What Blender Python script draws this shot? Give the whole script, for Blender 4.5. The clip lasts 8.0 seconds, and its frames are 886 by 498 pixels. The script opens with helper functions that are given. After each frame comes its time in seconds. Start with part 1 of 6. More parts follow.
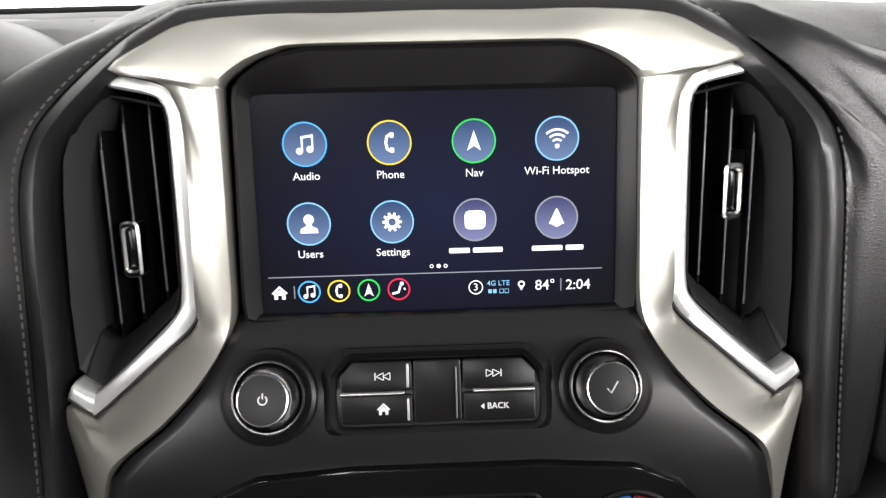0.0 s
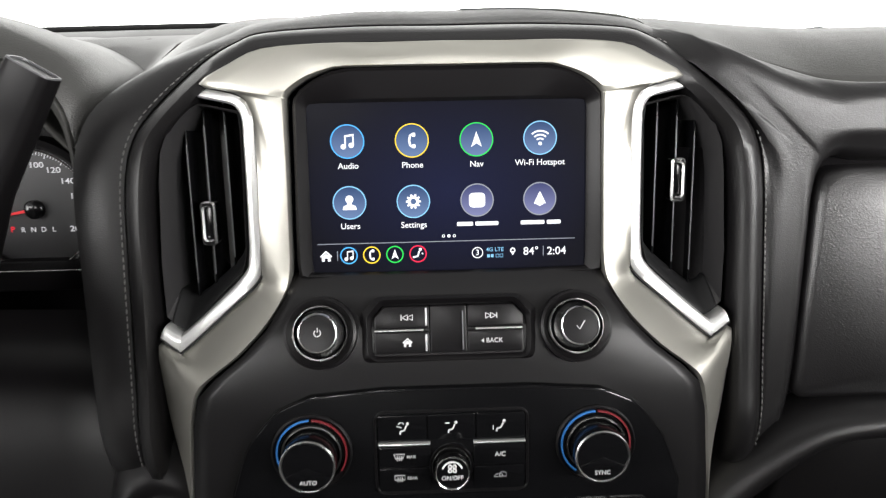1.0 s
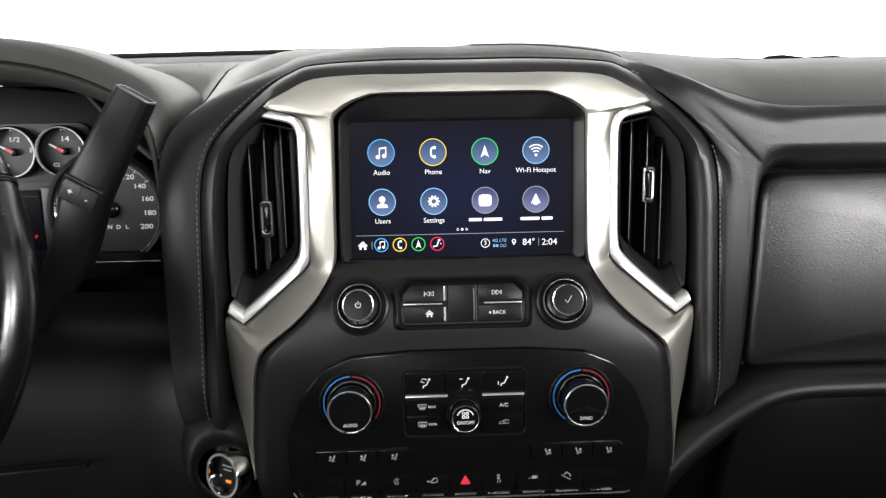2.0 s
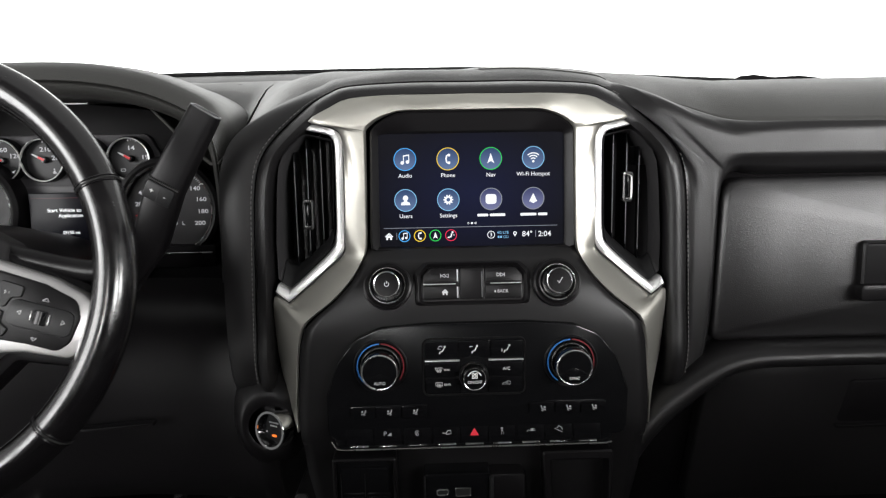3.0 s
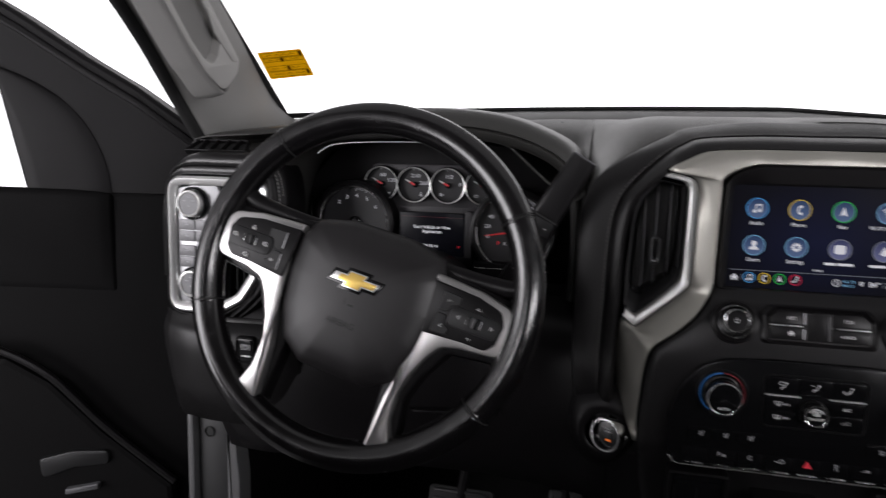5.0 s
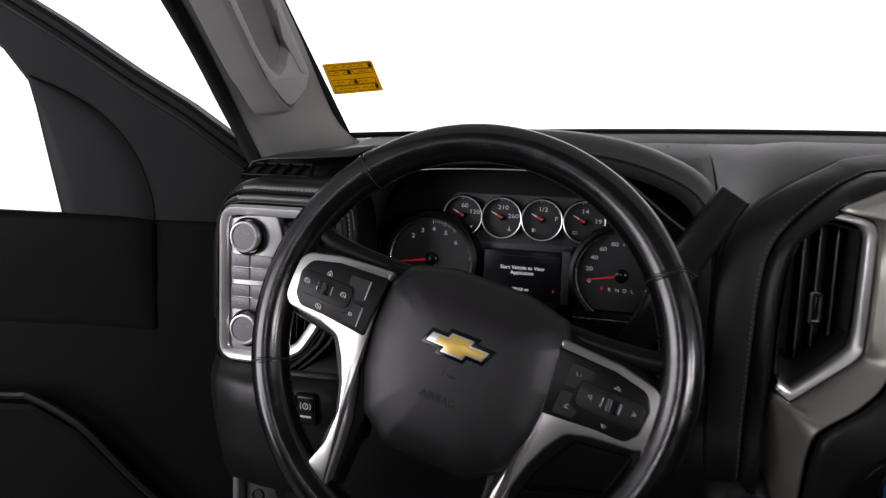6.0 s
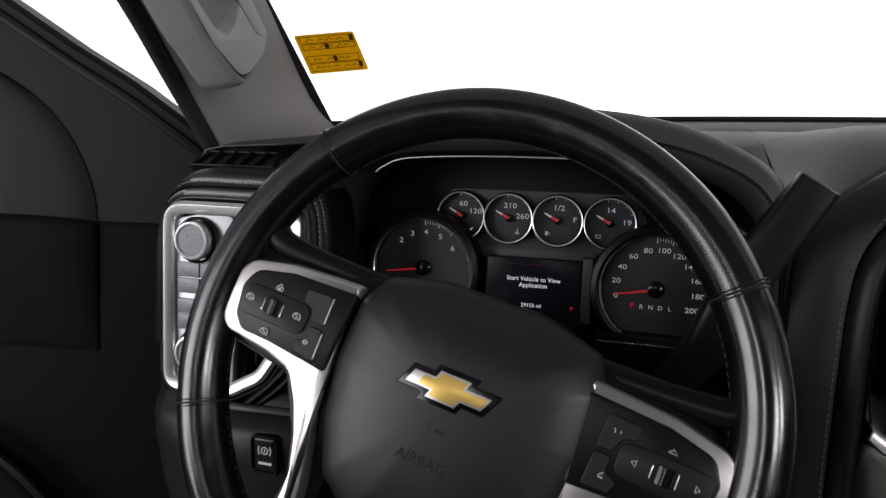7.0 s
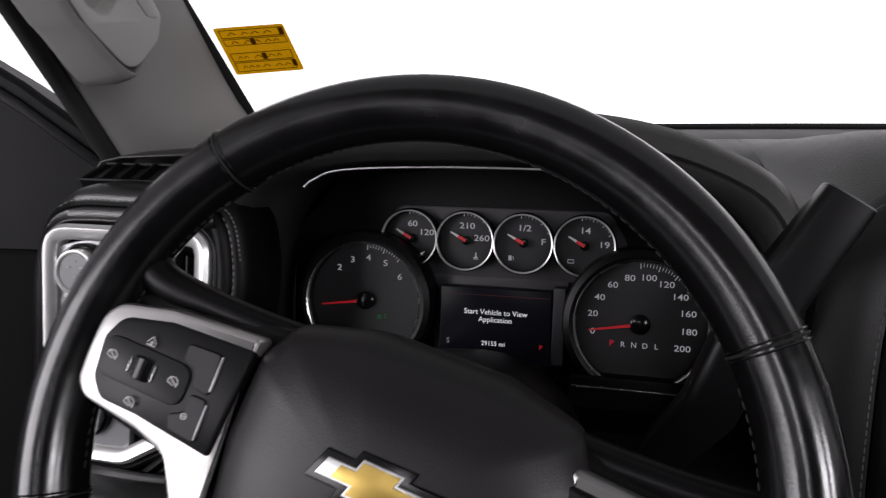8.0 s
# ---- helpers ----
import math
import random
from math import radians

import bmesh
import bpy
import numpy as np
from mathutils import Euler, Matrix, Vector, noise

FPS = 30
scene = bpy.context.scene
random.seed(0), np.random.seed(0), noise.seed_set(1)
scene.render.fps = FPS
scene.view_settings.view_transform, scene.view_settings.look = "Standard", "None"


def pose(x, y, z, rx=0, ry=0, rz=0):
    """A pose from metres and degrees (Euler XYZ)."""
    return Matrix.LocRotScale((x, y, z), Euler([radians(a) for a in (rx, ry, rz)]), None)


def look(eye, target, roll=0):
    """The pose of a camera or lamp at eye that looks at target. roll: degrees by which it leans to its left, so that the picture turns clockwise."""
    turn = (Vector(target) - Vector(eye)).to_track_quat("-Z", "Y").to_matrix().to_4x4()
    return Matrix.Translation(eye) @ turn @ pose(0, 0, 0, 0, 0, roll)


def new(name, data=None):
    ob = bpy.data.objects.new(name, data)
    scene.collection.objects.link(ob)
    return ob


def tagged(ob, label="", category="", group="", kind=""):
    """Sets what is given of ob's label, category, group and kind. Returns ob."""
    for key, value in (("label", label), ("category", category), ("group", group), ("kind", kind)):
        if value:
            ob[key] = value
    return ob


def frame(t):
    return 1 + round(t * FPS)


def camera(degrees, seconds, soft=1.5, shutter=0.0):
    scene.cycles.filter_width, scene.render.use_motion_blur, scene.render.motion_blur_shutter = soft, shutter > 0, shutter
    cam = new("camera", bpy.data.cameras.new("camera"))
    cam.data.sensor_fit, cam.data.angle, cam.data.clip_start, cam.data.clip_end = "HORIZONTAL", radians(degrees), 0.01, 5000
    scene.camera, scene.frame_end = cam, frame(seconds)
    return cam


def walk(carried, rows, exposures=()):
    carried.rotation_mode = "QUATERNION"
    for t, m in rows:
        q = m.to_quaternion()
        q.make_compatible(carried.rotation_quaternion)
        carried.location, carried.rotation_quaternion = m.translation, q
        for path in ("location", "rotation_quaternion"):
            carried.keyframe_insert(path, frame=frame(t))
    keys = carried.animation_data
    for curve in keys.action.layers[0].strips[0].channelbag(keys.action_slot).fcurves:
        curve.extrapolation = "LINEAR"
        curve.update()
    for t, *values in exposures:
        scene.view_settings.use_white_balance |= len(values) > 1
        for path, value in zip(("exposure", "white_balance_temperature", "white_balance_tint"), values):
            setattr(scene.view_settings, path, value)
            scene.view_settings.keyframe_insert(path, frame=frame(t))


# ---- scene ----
# ---- camera and its path ----
cam = camera(66.0, 8.0, soft=1.2, shutter=0.5)
PATH = [
    (0, (-0.008, 0.09, 1.434), (0.046, 2.052, 1.051), -1.4),
    (0.5, (-0.013, 0.039, 1.44), (0.048, 2.004, 1.073), -1.1),
    (1, (-0.019, -0.013, 1.433), (0.043, 1.952, 1.067), -1.2),
    (1.5, (-0.025, -0.064, 1.434), (0.037, 1.904, 1.086), -1.1),
    (3, (-0.048, -0.229, 1.431), (0.008, 1.749, 1.142), -1.0),
    (3.5, (-0.051, -0.283, 1.434), (-0.002, 1.696, 1.148), -0.9),
    (4, (-0.081, -0.337, 1.445), (-0.063, 1.643, 1.168), -0.7),
    (4.5, (-0.143, -0.354, 1.454), (-0.408, 1.611, 1.186), 0.6),
    (5, (-0.217, -0.343, 1.47), (-0.676, 1.584, 1.193), 1.5),
    (6.3, (-0.34, -0.188, 1.481), (-0.886, 1.724, 1.261), 2.3),
    (6.5, (-0.347, -0.16, 1.472), (-0.899, 1.75, 1.256), 2.3),
    (7, (-0.351, -0.091, 1.463), (-0.905, 1.82, 1.256), 2.3),
    (7.5, (-0.361, -0.033, 1.466), (-0.873, 1.892, 1.288), 2.1),
    (8, (-0.362, 0.014, 1.463), (-0.829, 1.952, 1.307), 1.9),
]
EXPOSURES = [(0, 0.40, 6640, 10), (0.5, 0.46, 6640, 10), (1.0, 0.38, 6620, 10), (1.5, 0.34, 6600, 10), (3.0, -0.12, 6540, 10), (3.5, -0.30, 6520, 11), (4.0, -0.58, 6500, 13), (4.5, -0.88, 6500, 15), (5.0, -1.0, 6450, 16),
             (6.5, -1.36, 6430, 18), (7, -1.28, 6430, 18), (8, -1.27, 6430, 18)]
walk(cam, [(t, look(eye, target, roll)) for t, eye, target, roll in PATH], EXPOSURES)

# ---- world: an evenly lit white studio ----
world = bpy.data.worlds.new("studio")
scene.world = world
world.use_nodes = True
nt = world.node_tree
bg = nt.nodes["Background"]
co = nt.nodes.new("ShaderNodeTexCoord")
xyz = nt.nodes.new("ShaderNodeSeparateXYZ")
nt.links.new(co.outputs["Generated"], xyz.inputs[0])


def blend(op, a, b):
    n = nt.nodes.new("ShaderNodeMath")
    n.operation = op
    for k, v in enumerate((a, b)):
        if isinstance(v, (int, float)):
            n.inputs[k].default_value = v
        elif v is not None:
            nt.links.new(v, n.inputs[k])
    return n.outputs[0]


# white walls lit all round at the height of the windows, dimmer towards the roof of the hall
lit = blend("ABSOLUTE", xyz.outputs["Z"], None)
soft_edge = nt.nodes.new("ShaderNodeMapRange")
soft_edge.interpolation_type = "SMOOTHSTEP"
soft_edge.inputs["From Min"].default_value = 0.10
soft_edge.inputs["From Max"].default_value = 0.75
soft_edge.inputs["To Min"].default_value = 1.15
soft_edge.inputs["To Max"].default_value = 0.65
nt.links.new(lit, soft_edge.inputs["Value"])
bg.inputs["Color"].default_value = (1.0, 1.0, 1.0, 1)
nt.links.new(soft_edge.outputs["Result"], bg.inputs["Strength"])


def unseen_softbox(x, y, z, target, wide, high, watts):
    """An unseen white soft box, added outside the cab, that shines at the target."""
    la = bpy.data.lights.new("unseen_softbox", "AREA")
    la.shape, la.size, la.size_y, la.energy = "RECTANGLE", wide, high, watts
    ob = new("unseen_softbox", la)
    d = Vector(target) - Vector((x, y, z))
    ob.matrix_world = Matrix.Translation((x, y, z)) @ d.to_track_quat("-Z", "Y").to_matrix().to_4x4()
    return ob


# added lights for the fill and highlights on wheel, stack and passenger leather
unseen_softbox(-2.75, -1.85, 1.38, (-0.6, 0.3, 1.38), 2.0, 1.6, 150)
unseen_softbox(1.9, -1.7, 1.56, (0.4, 0.45, 1.38), 2.0, 0.8, 205)
unseen_softbox(-0.85, -3.4, 2.15, (-0.3, 0.3, 1.38), 0.5, 0.7, 42)

# ---- materials ----
def material(name, colour, rough=0.5, metal=0.0, grain=0.0, grain_size=0.001, relief="noise", wear=0.0, wear_size=0.05,
             emit=None, strength=0.0, coat=0.0, spec=0.5):
    """A surface with fine relief (grain, at grain_size metres) and blotchy wear in colour and gloss (at wear_size metres)."""
    m = bpy.data.materials.new(name)
    m.use_nodes = True
    nt = m.node_tree
    b = nt.nodes["Principled BSDF"]
    b.inputs["Base Color"].default_value = (*colour, 1)
    b.inputs["Roughness"].default_value = rough
    b.inputs["Metallic"].default_value = metal
    b.inputs["Coat Weight"].default_value = coat
    b.inputs["Coat Roughness"].default_value = 0.08
    b.inputs["Specular IOR Level"].default_value = spec
    if emit:
        b.inputs["Emission Color"].default_value = (*emit, 1)
        b.inputs["Emission Strength"].default_value = strength
    co = nt.nodes.new("ShaderNodeTexCoord")
    if wear:
        n = nt.nodes.new("ShaderNodeTexNoise")
        n.inputs["Scale"].default_value = 1 / wear_size
        n.inputs["Detail"].default_value = 6
        nt.links.new(co.outputs["Object"], n.inputs["Vector"])
        ramp = nt.nodes.new("ShaderNodeMapRange")
        ramp.inputs["To Min"].default_value = max(0.02, rough - wear)
        ramp.inputs["To Max"].default_value = min(1, rough + wear)
        nt.links.new(n.outputs["Fac"], ramp.inputs["Value"])
        nt.links.new(ramp.outputs["Result"], b.inputs["Roughness"])
        mix = nt.nodes.new("ShaderNodeMix")
        mix.data_type = "RGBA"
        mix.inputs["A"].default_value = (*[c * (1 - wear) for c in colour], 1)
        mix.inputs["B"].default_value = (*[min(1, c * (1 + wear)) for c in colour], 1)
        nt.links.new(n.outputs["Fac"], mix.inputs["Factor"])
        nt.links.new(mix.outputs["Result"], b.inputs["Base Color"])
    if grain:
        if relief == "hide":
            g = nt.nodes.new("ShaderNodeTexVoronoi")
            g.inputs["Scale"].default_value = 1 / grain_size
            out = g.outputs["Distance"]
        else:
            g = nt.nodes.new("ShaderNodeTexNoise")
            g.inputs["Scale"].default_value = 1 / grain_size
            g.inputs["Detail"].default_value = 3
            out = g.outputs["Fac"]
        nt.links.new(co.outputs["Object"], g.inputs["Vector"])
        bump = nt.nodes.new("ShaderNodeBump")
        bump.inputs["Strength"].default_value = grain
        bump.inputs["Distance"].default_value = grain_size * 0.4
        nt.links.new(out, bump.inputs["Height"])
        nt.links.new(bump.outputs["Normal"], b.inputs["Normal"])
    return m


LEATHER = material("black grained leather", (0.0066, 0.0061, 0.0065), 0.40, grain=0.30, grain_size=0.0008, relief="hide", wear=0.14, wear_size=0.09, spec=0.38)
PANEL_LEATHER = material("smooth grained panel skin", (0.0070, 0.0064, 0.0069), 0.36, grain=0.40, grain_size=0.0010, relief="hide", wear=0.14, wear_size=0.12, spec=0.85)
PRESSED = material("pressed black lettering", (0.002, 0.002, 0.002), 0.7, wear=0.04, wear_size=0.01)
TOP_PAD = material("soft dashboard skin", (0.030, 0.0295, 0.0275), 0.42, grain=0.4, grain_size=0.0012, relief="hide", wear=0.10, wear_size=0.12, spec=0.6)
RIM_LEATHER = material("worn glossy leather", (0.0050, 0.0045, 0.0050), 0.21, grain=0.05, grain_size=0.0009, relief="hide", wear=0.15, wear_size=0.018, spec=0.75)
AIRBAG_SKIN = material("grained airbag skin", (0.0108, 0.0097, 0.0105), 0.43, grain=0.22, grain_size=0.0008, relief="hide", wear=0.08, wear_size=0.05)
PLASTIC = material("matt black plastic", (0.0052, 0.0047, 0.0052), 0.36, grain=0.12, grain_size=0.0008, wear=0.08, wear_size=0.06, spec=0.22)
DARK = material("dark moulded plastic", (0.0040, 0.0035, 0.0040), 0.50, grain=0.3, grain_size=0.0010, wear=0.10, wear_size=0.08, spec=0.16)
FACE_BLACK = material("satin black console face", (0.0075, 0.0070, 0.0075), 0.38, grain=0.10, grain_size=0.0007, wear=0.08, wear_size=0.06, spec=0.34)
DOOR_BLACK = material("matt black door trim", (0.0022, 0.0020, 0.0022), 0.62, grain=0.3, grain_size=0.0010, wear=0.10, wear_size=0.08, spec=0.08)
GLOSS = material("gloss black plastic", (0.004, 0.004, 0.0045), 0.18, wear=0.06, wear_size=0.04, spec=0.35)
GREY_PLASTIC = material("charcoal plastic", (0.010, 0.010, 0.0105), 0.44, grain=0.2, grain_size=0.0009, wear=0.06, wear_size=0.05, spec=0.3)
VENT_GREY = material("grey vent housing", (0.028, 0.027, 0.028), 0.40, grain=0.2, grain_size=0.0009, wear=0.06, wear_size=0.05)
PILLAR = material("grey pillar trim", (0.21, 0.207, 0.20), 0.78, grain=0.4, grain_size=0.0012, wear=0.06, wear_size=0.05)
HANDLE_GREY = material("light grey plastic", (0.38, 0.375, 0.36), 0.55, grain=0.2, grain_size=0.0010, wear=0.05, wear_size=0.06)
SILVER = material("satin silver paint", (0.46, 0.448, 0.405), 0.43, 0.9, grain=0.03, grain_size=0.0006, wear=0.04, wear_size=0.12)
CHROME = material("satin chrome", (0.72, 0.72, 0.71), 0.27, 1.0, wear=0.05, wear_size=0.03)
SPOKE_SILVER = material("dark satin silver", (0.58, 0.57, 0.565), 0.32, 0.9, wear=0.05, wear_size=0.08)
FRAME_SILVER = material("satin silver frame", (0.74, 0.74, 0.73), 0.30, 0.7, wear=0.04, wear_size=0.05)
BRIGHT = material("bright chrome", (0.82, 0.82, 0.82), 0.09, 1.0, wear=0.03, wear_size=0.02)
CAP_GREY = material("grey dial cap", (0.10, 0.10, 0.105), 0.45, 0.3, wear=0.05, wear_size=0.02)
SWITCH_GREY = material("grey switch caps", (0.16, 0.16, 0.165), 0.42, 0.4, wear=0.05, wear_size=0.02)
DIAL_CAP = material("pale grey dial cap", (0.13, 0.13, 0.135), 0.45, 0.3, wear=0.05, wear_size=0.02)
PLATE = material("grey metallic plate", (0.40, 0.40, 0.41), 0.40, 0.6, wear=0.05, wear_size=0.04)
GOLD = material("gold emblem enamel", (0.74, 0.50, 0.12), 0.33, 0.5, grain=0.1, grain_size=0.0008, wear=0.08, wear_size=0.02)
INK = material("white legend ink", (0.62, 0.62, 0.62), 0.6, wear=0.04, wear_size=0.003)
INK_DIM = material("grey legend ink", (0.30, 0.30, 0.31), 0.6, wear=0.04, wear_size=0.003)
THREAD = material("grey stitching thread", (0.14, 0.137, 0.134), 0.8, grain=0.3, grain_size=0.0004)
STITCH_LIGHT = material("pale stitching thread", (0.22, 0.22, 0.21), 0.8, grain=0.3, grain_size=0.0004)
RUBBER = material("black rubber", (0.010, 0.010, 0.010), 0.75, grain=0.2, grain_size=0.0012, wear=0.08, wear_size=0.05)
JAMB_PAINT = material("grey jamb paint", (0.11, 0.11, 0.112), 0.42, wear=0.06, wear_size=0.1)
CARPET = material("black loop carpet", (0.014, 0.014, 0.014), 0.95, grain=0.9, grain_size=0.003, wear=0.12, wear_size=0.08)
HEADLINER = material("grey headliner cloth", (0.09, 0.088, 0.083), 0.95, grain=0.5, grain_size=0.002, wear=0.05, wear_size=0.2)
FLOOR_GREY = material("grey studio floor", (0.10, 0.10, 0.10), 0.6, wear=0.05, wear_size=0.6)
RED_NEEDLE = material("red pointer", (0.35, 0.012, 0.012), 0.4, emit=(1.0, 0.03, 0.05), strength=0.30, wear=0.03, wear_size=0.01)
DIAL = material("dark dial face", (0.012, 0.0115, 0.013), 0.5, wear=0.08, wear_size=0.02)
CLUSTER_GREY = material("graphite cluster plate", (0.036, 0.034, 0.037), 0.48, grain=0.15, grain_size=0.0007, wear=0.06, wear_size=0.03)
RED_MARK = material("red legend", (0.45, 0.015, 0.03), 0.5, emit=(1, 0.03, 0.06), strength=0.25, wear=0.03, wear_size=0.01)
BLUE_ARC = material("blue band", (0.02, 0.11, 0.32), 0.45, emit=(0.05, 0.32, 0.85), strength=0.09, wear=0.03, wear_size=0.01)
RED_ARC = material("red band", (0.13, 0.010, 0.015), 0.45, emit=(0.8, 0.03, 0.05), strength=0.02, wear=0.03, wear_size=0.01)
ORANGE = material("amber indicator", (0.6, 0.12, 0.01), 0.5, emit=(1, 0.22, 0.02), strength=1.0, wear=0.02, wear_size=0.01)
STICKER = material("yellow windshield sticker", (0.66, 0.42, 0.006), 0.55, wear=0.06, wear_size=0.03)
STICKER_INK = material("brown sticker ink", (0.20, 0.11, 0.004), 0.6, wear=0.06, wear_size=0.01)


def glow(name, colour, strength):
    """A lit patch of a display: emission behind a faintly glossy cover."""
    m = material(name, (0.006, 0.006, 0.008), 0.25, emit=colour, strength=strength, wear=0.02, wear_size=0.05, spec=0.10)
    return m


LIT_WHITE = glow("lit white", (0.93, 0.95, 1.0), 1.15)
LIT_TEXT = glow("lit message text", (0.95, 0.97, 1.0), 1.5)
LIT_GREY = glow("lit grey", (0.60, 0.64, 0.75), 0.5)
LIT_BLUE = glow("lit blue", (0.08, 0.44, 0.95), 1.1)
LIT_YELLOW = glow("lit yellow", (1.0, 0.70, 0.05), 1.05)
LIT_GREEN = glow("lit green", (0.03, 0.72, 0.11), 1.0)
LIT_RED = glow("lit red", (0.85, 0.03, 0.09), 1.0)
LIT_CYAN = glow("lit pale blue", (0.26, 0.60, 0.92), 1.0)
BUTTON_BLUE = glow("lit slate blue", (0.085, 0.155, 0.34), 0.85)
BUTTON_VIOLET = glow("lit slate violet", (0.13, 0.15, 0.33), 0.85)
PANEL_NAVY = glow("lit navy panel", (0.006, 0.009, 0.030), 1.0)
DIM_DIGIT = glow("dim dial digits", (0.60, 0.60, 0.63), 1.0)
DIM_RED = glow("dim red marks", (0.85, 0.03, 0.05), 0.9)
DIM_GREEN = glow("dim green marks", (0.04, 0.45, 0.14), 0.45)


def navy_screen():
    """The display's navy picture, brighter in the middle, under a glossy cover."""
    nt = PANEL_NAVY.node_tree
    b = nt.nodes["Principled BSDF"]
    b.inputs["Roughness"].default_value = 0.12
    b.inputs["Specular IOR Level"].default_value = 0.05
    co = nt.nodes.new("ShaderNodeTexCoord")
    gr = nt.nodes.new("ShaderNodeTexGradient")
    gr.gradient_type = "SPHERICAL"
    sub = nt.nodes.new("ShaderNodeVectorMath")
    sub.operation = "SUBTRACT"
    sub.inputs[1].default_value = (0.0, 0.0, 1.39)
    nt.links.new(co.outputs["Object"], sub.inputs[0])
    mul = nt.nodes.new("ShaderNodeVectorMath")
    mul.operation = "MULTIPLY"
    mul.inputs[1].default_value = (10.0, 0.0, 15.0)
    nt.links.new(sub.outputs[0], mul.inputs[0])
    nt.links.new(mul.outputs[0], gr.inputs["Vector"])
    mix = nt.nodes.new("ShaderNodeMix")
    mix.data_type = "RGBA"
    mix.inputs["A"].default_value = (0.0006, 0.0007, 0.0022, 1)
    mix.inputs["B"].default_value = (0.0055, 0.008, 0.034, 1)
    nt.links.new(gr.outputs["Fac"], mix.inputs["Factor"])
    nt.links.new(mix.outputs["Result"], b.inputs["Emission Color"])


navy_screen()


def sticker_light():
    """Lets daylight glow through the thin yellow paper."""
    for m, c in ((STICKER, (0.95, 0.66, 0.010)), (STICKER_INK, (0.30, 0.18, 0.004))):
        nt = m.node_tree
        b = nt.nodes["Principled BSDF"]
        t = nt.nodes.new("ShaderNodeBsdfTranslucent")
        t.inputs["Color"].default_value = (*c, 1)
        mix = nt.nodes.new("ShaderNodeMixShader")
        mix.inputs["Fac"].default_value = 0.8
        nt.links.new(b.outputs[0], mix.inputs[1])
        nt.links.new(t.outputs[0], mix.inputs[2])
        nt.links.new(mix.outputs[0], nt.nodes["Material Output"].inputs["Surface"])


sticker_light()


def clear_glass():
    m = bpy.data.materials.new("windshield glass")
    m.use_nodes = True
    nt = m.node_tree
    nt.nodes.remove(nt.nodes["Principled BSDF"])
    tr = nt.nodes.new("ShaderNodeBsdfTransparent")
    tr.inputs["Color"].default_value = (0.97, 0.98, 0.97, 1)
    gl = nt.nodes.new("ShaderNodeBsdfGlossy")
    gl.inputs["Roughness"].default_value = 0.02
    mix = nt.nodes.new("ShaderNodeMixShader")
    mix.inputs["Fac"].default_value = 0.02
    nt.links.new(tr.outputs[0], mix.inputs[1])
    nt.links.new(gl.outputs[0], mix.inputs[2])
    nt.links.new(mix.outputs[0], nt.nodes["Material Output"].inputs["Surface"])
    return m


GLASS = clear_glass()
# the glow stands in for light falling on a white cove
BACKDROP = material("glowing white backdrop", (0.8, 0.8, 0.79), 0.9, emit=(1, 1, 1), strength=3.5, wear=0.02, wear_size=1.5)


def backdrop_glow_falloff():
    """The white cove glows by itself, set weaker on the passenger's side."""
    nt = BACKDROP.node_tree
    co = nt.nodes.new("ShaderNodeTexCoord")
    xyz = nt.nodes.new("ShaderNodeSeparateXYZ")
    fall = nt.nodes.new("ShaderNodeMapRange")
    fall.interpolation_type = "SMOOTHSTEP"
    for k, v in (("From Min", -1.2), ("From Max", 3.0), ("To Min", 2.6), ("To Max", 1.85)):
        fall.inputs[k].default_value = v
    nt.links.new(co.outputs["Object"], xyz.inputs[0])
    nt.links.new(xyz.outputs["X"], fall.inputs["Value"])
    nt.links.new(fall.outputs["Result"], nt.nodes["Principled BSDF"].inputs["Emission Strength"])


backdrop_glow_falloff()


def icon_shade(m, top, low):
    """A lit round icon that fades from one colour at its top to another at its foot."""
    nt = m.node_tree
    co = nt.nodes.new("ShaderNodeTexCoord")
    xyz = nt.nodes.new("ShaderNodeSeparateXYZ")
    mix = nt.nodes.new("ShaderNodeMix")
    mix.data_type = "RGBA"
    mix.inputs["A"].default_value = (*low, 1)
    mix.inputs["B"].default_value = (*top, 1)
    nt.links.new(co.outputs["Generated"], xyz.inputs[0])
    nt.links.new(xyz.outputs["Z"], mix.inputs["Factor"])
    nt.links.new(mix.outputs["Result"], nt.nodes["Principled BSDF"].inputs["Emission Color"])


icon_shade(BUTTON_BLUE, (0.035, 0.075, 0.19), (0.16, 0.25, 0.46))
icon_shade(BUTTON_VIOLET, (0.055, 0.065, 0.18), (0.24, 0.26, 0.48))


# ---- building helpers ----
def thing(name, base, label, category, group="", kind=""):
    """A top-level thing: an Empty at its base, to which its parts are parented."""
    ob = new(name)
    ob.empty_display_size = 0.02
    ob.location = base
    return tagged(ob, label, category, group, kind)


def part(name, bm, mat, parent=None, label="", smooth=True, angle=35, double=True):
    """Links a bmesh, in world coordinates, as one mesh object under a thing or a part."""
    if double:
        bmesh.ops.remove_doubles(bm, verts=bm.verts, dist=0.00002)
    bmesh.ops.recalc_face_normals(bm, faces=bm.faces)
    me = bpy.data.meshes.new(name)
    bm.to_mesh(me)
    bm.free()
    me.materials.append(mat)
    if smooth:
        me.shade_smooth()
        me.set_sharp_from_angle(angle=radians(angle))
    ob = new(name, me)
    if parent is not None:
        ob.parent = parent
        if parent.type == "EMPTY":
            ob.matrix_parent_inverse = Matrix.Translation(parent.location).inverted()
    if label:
        tagged(ob, label)
    return ob


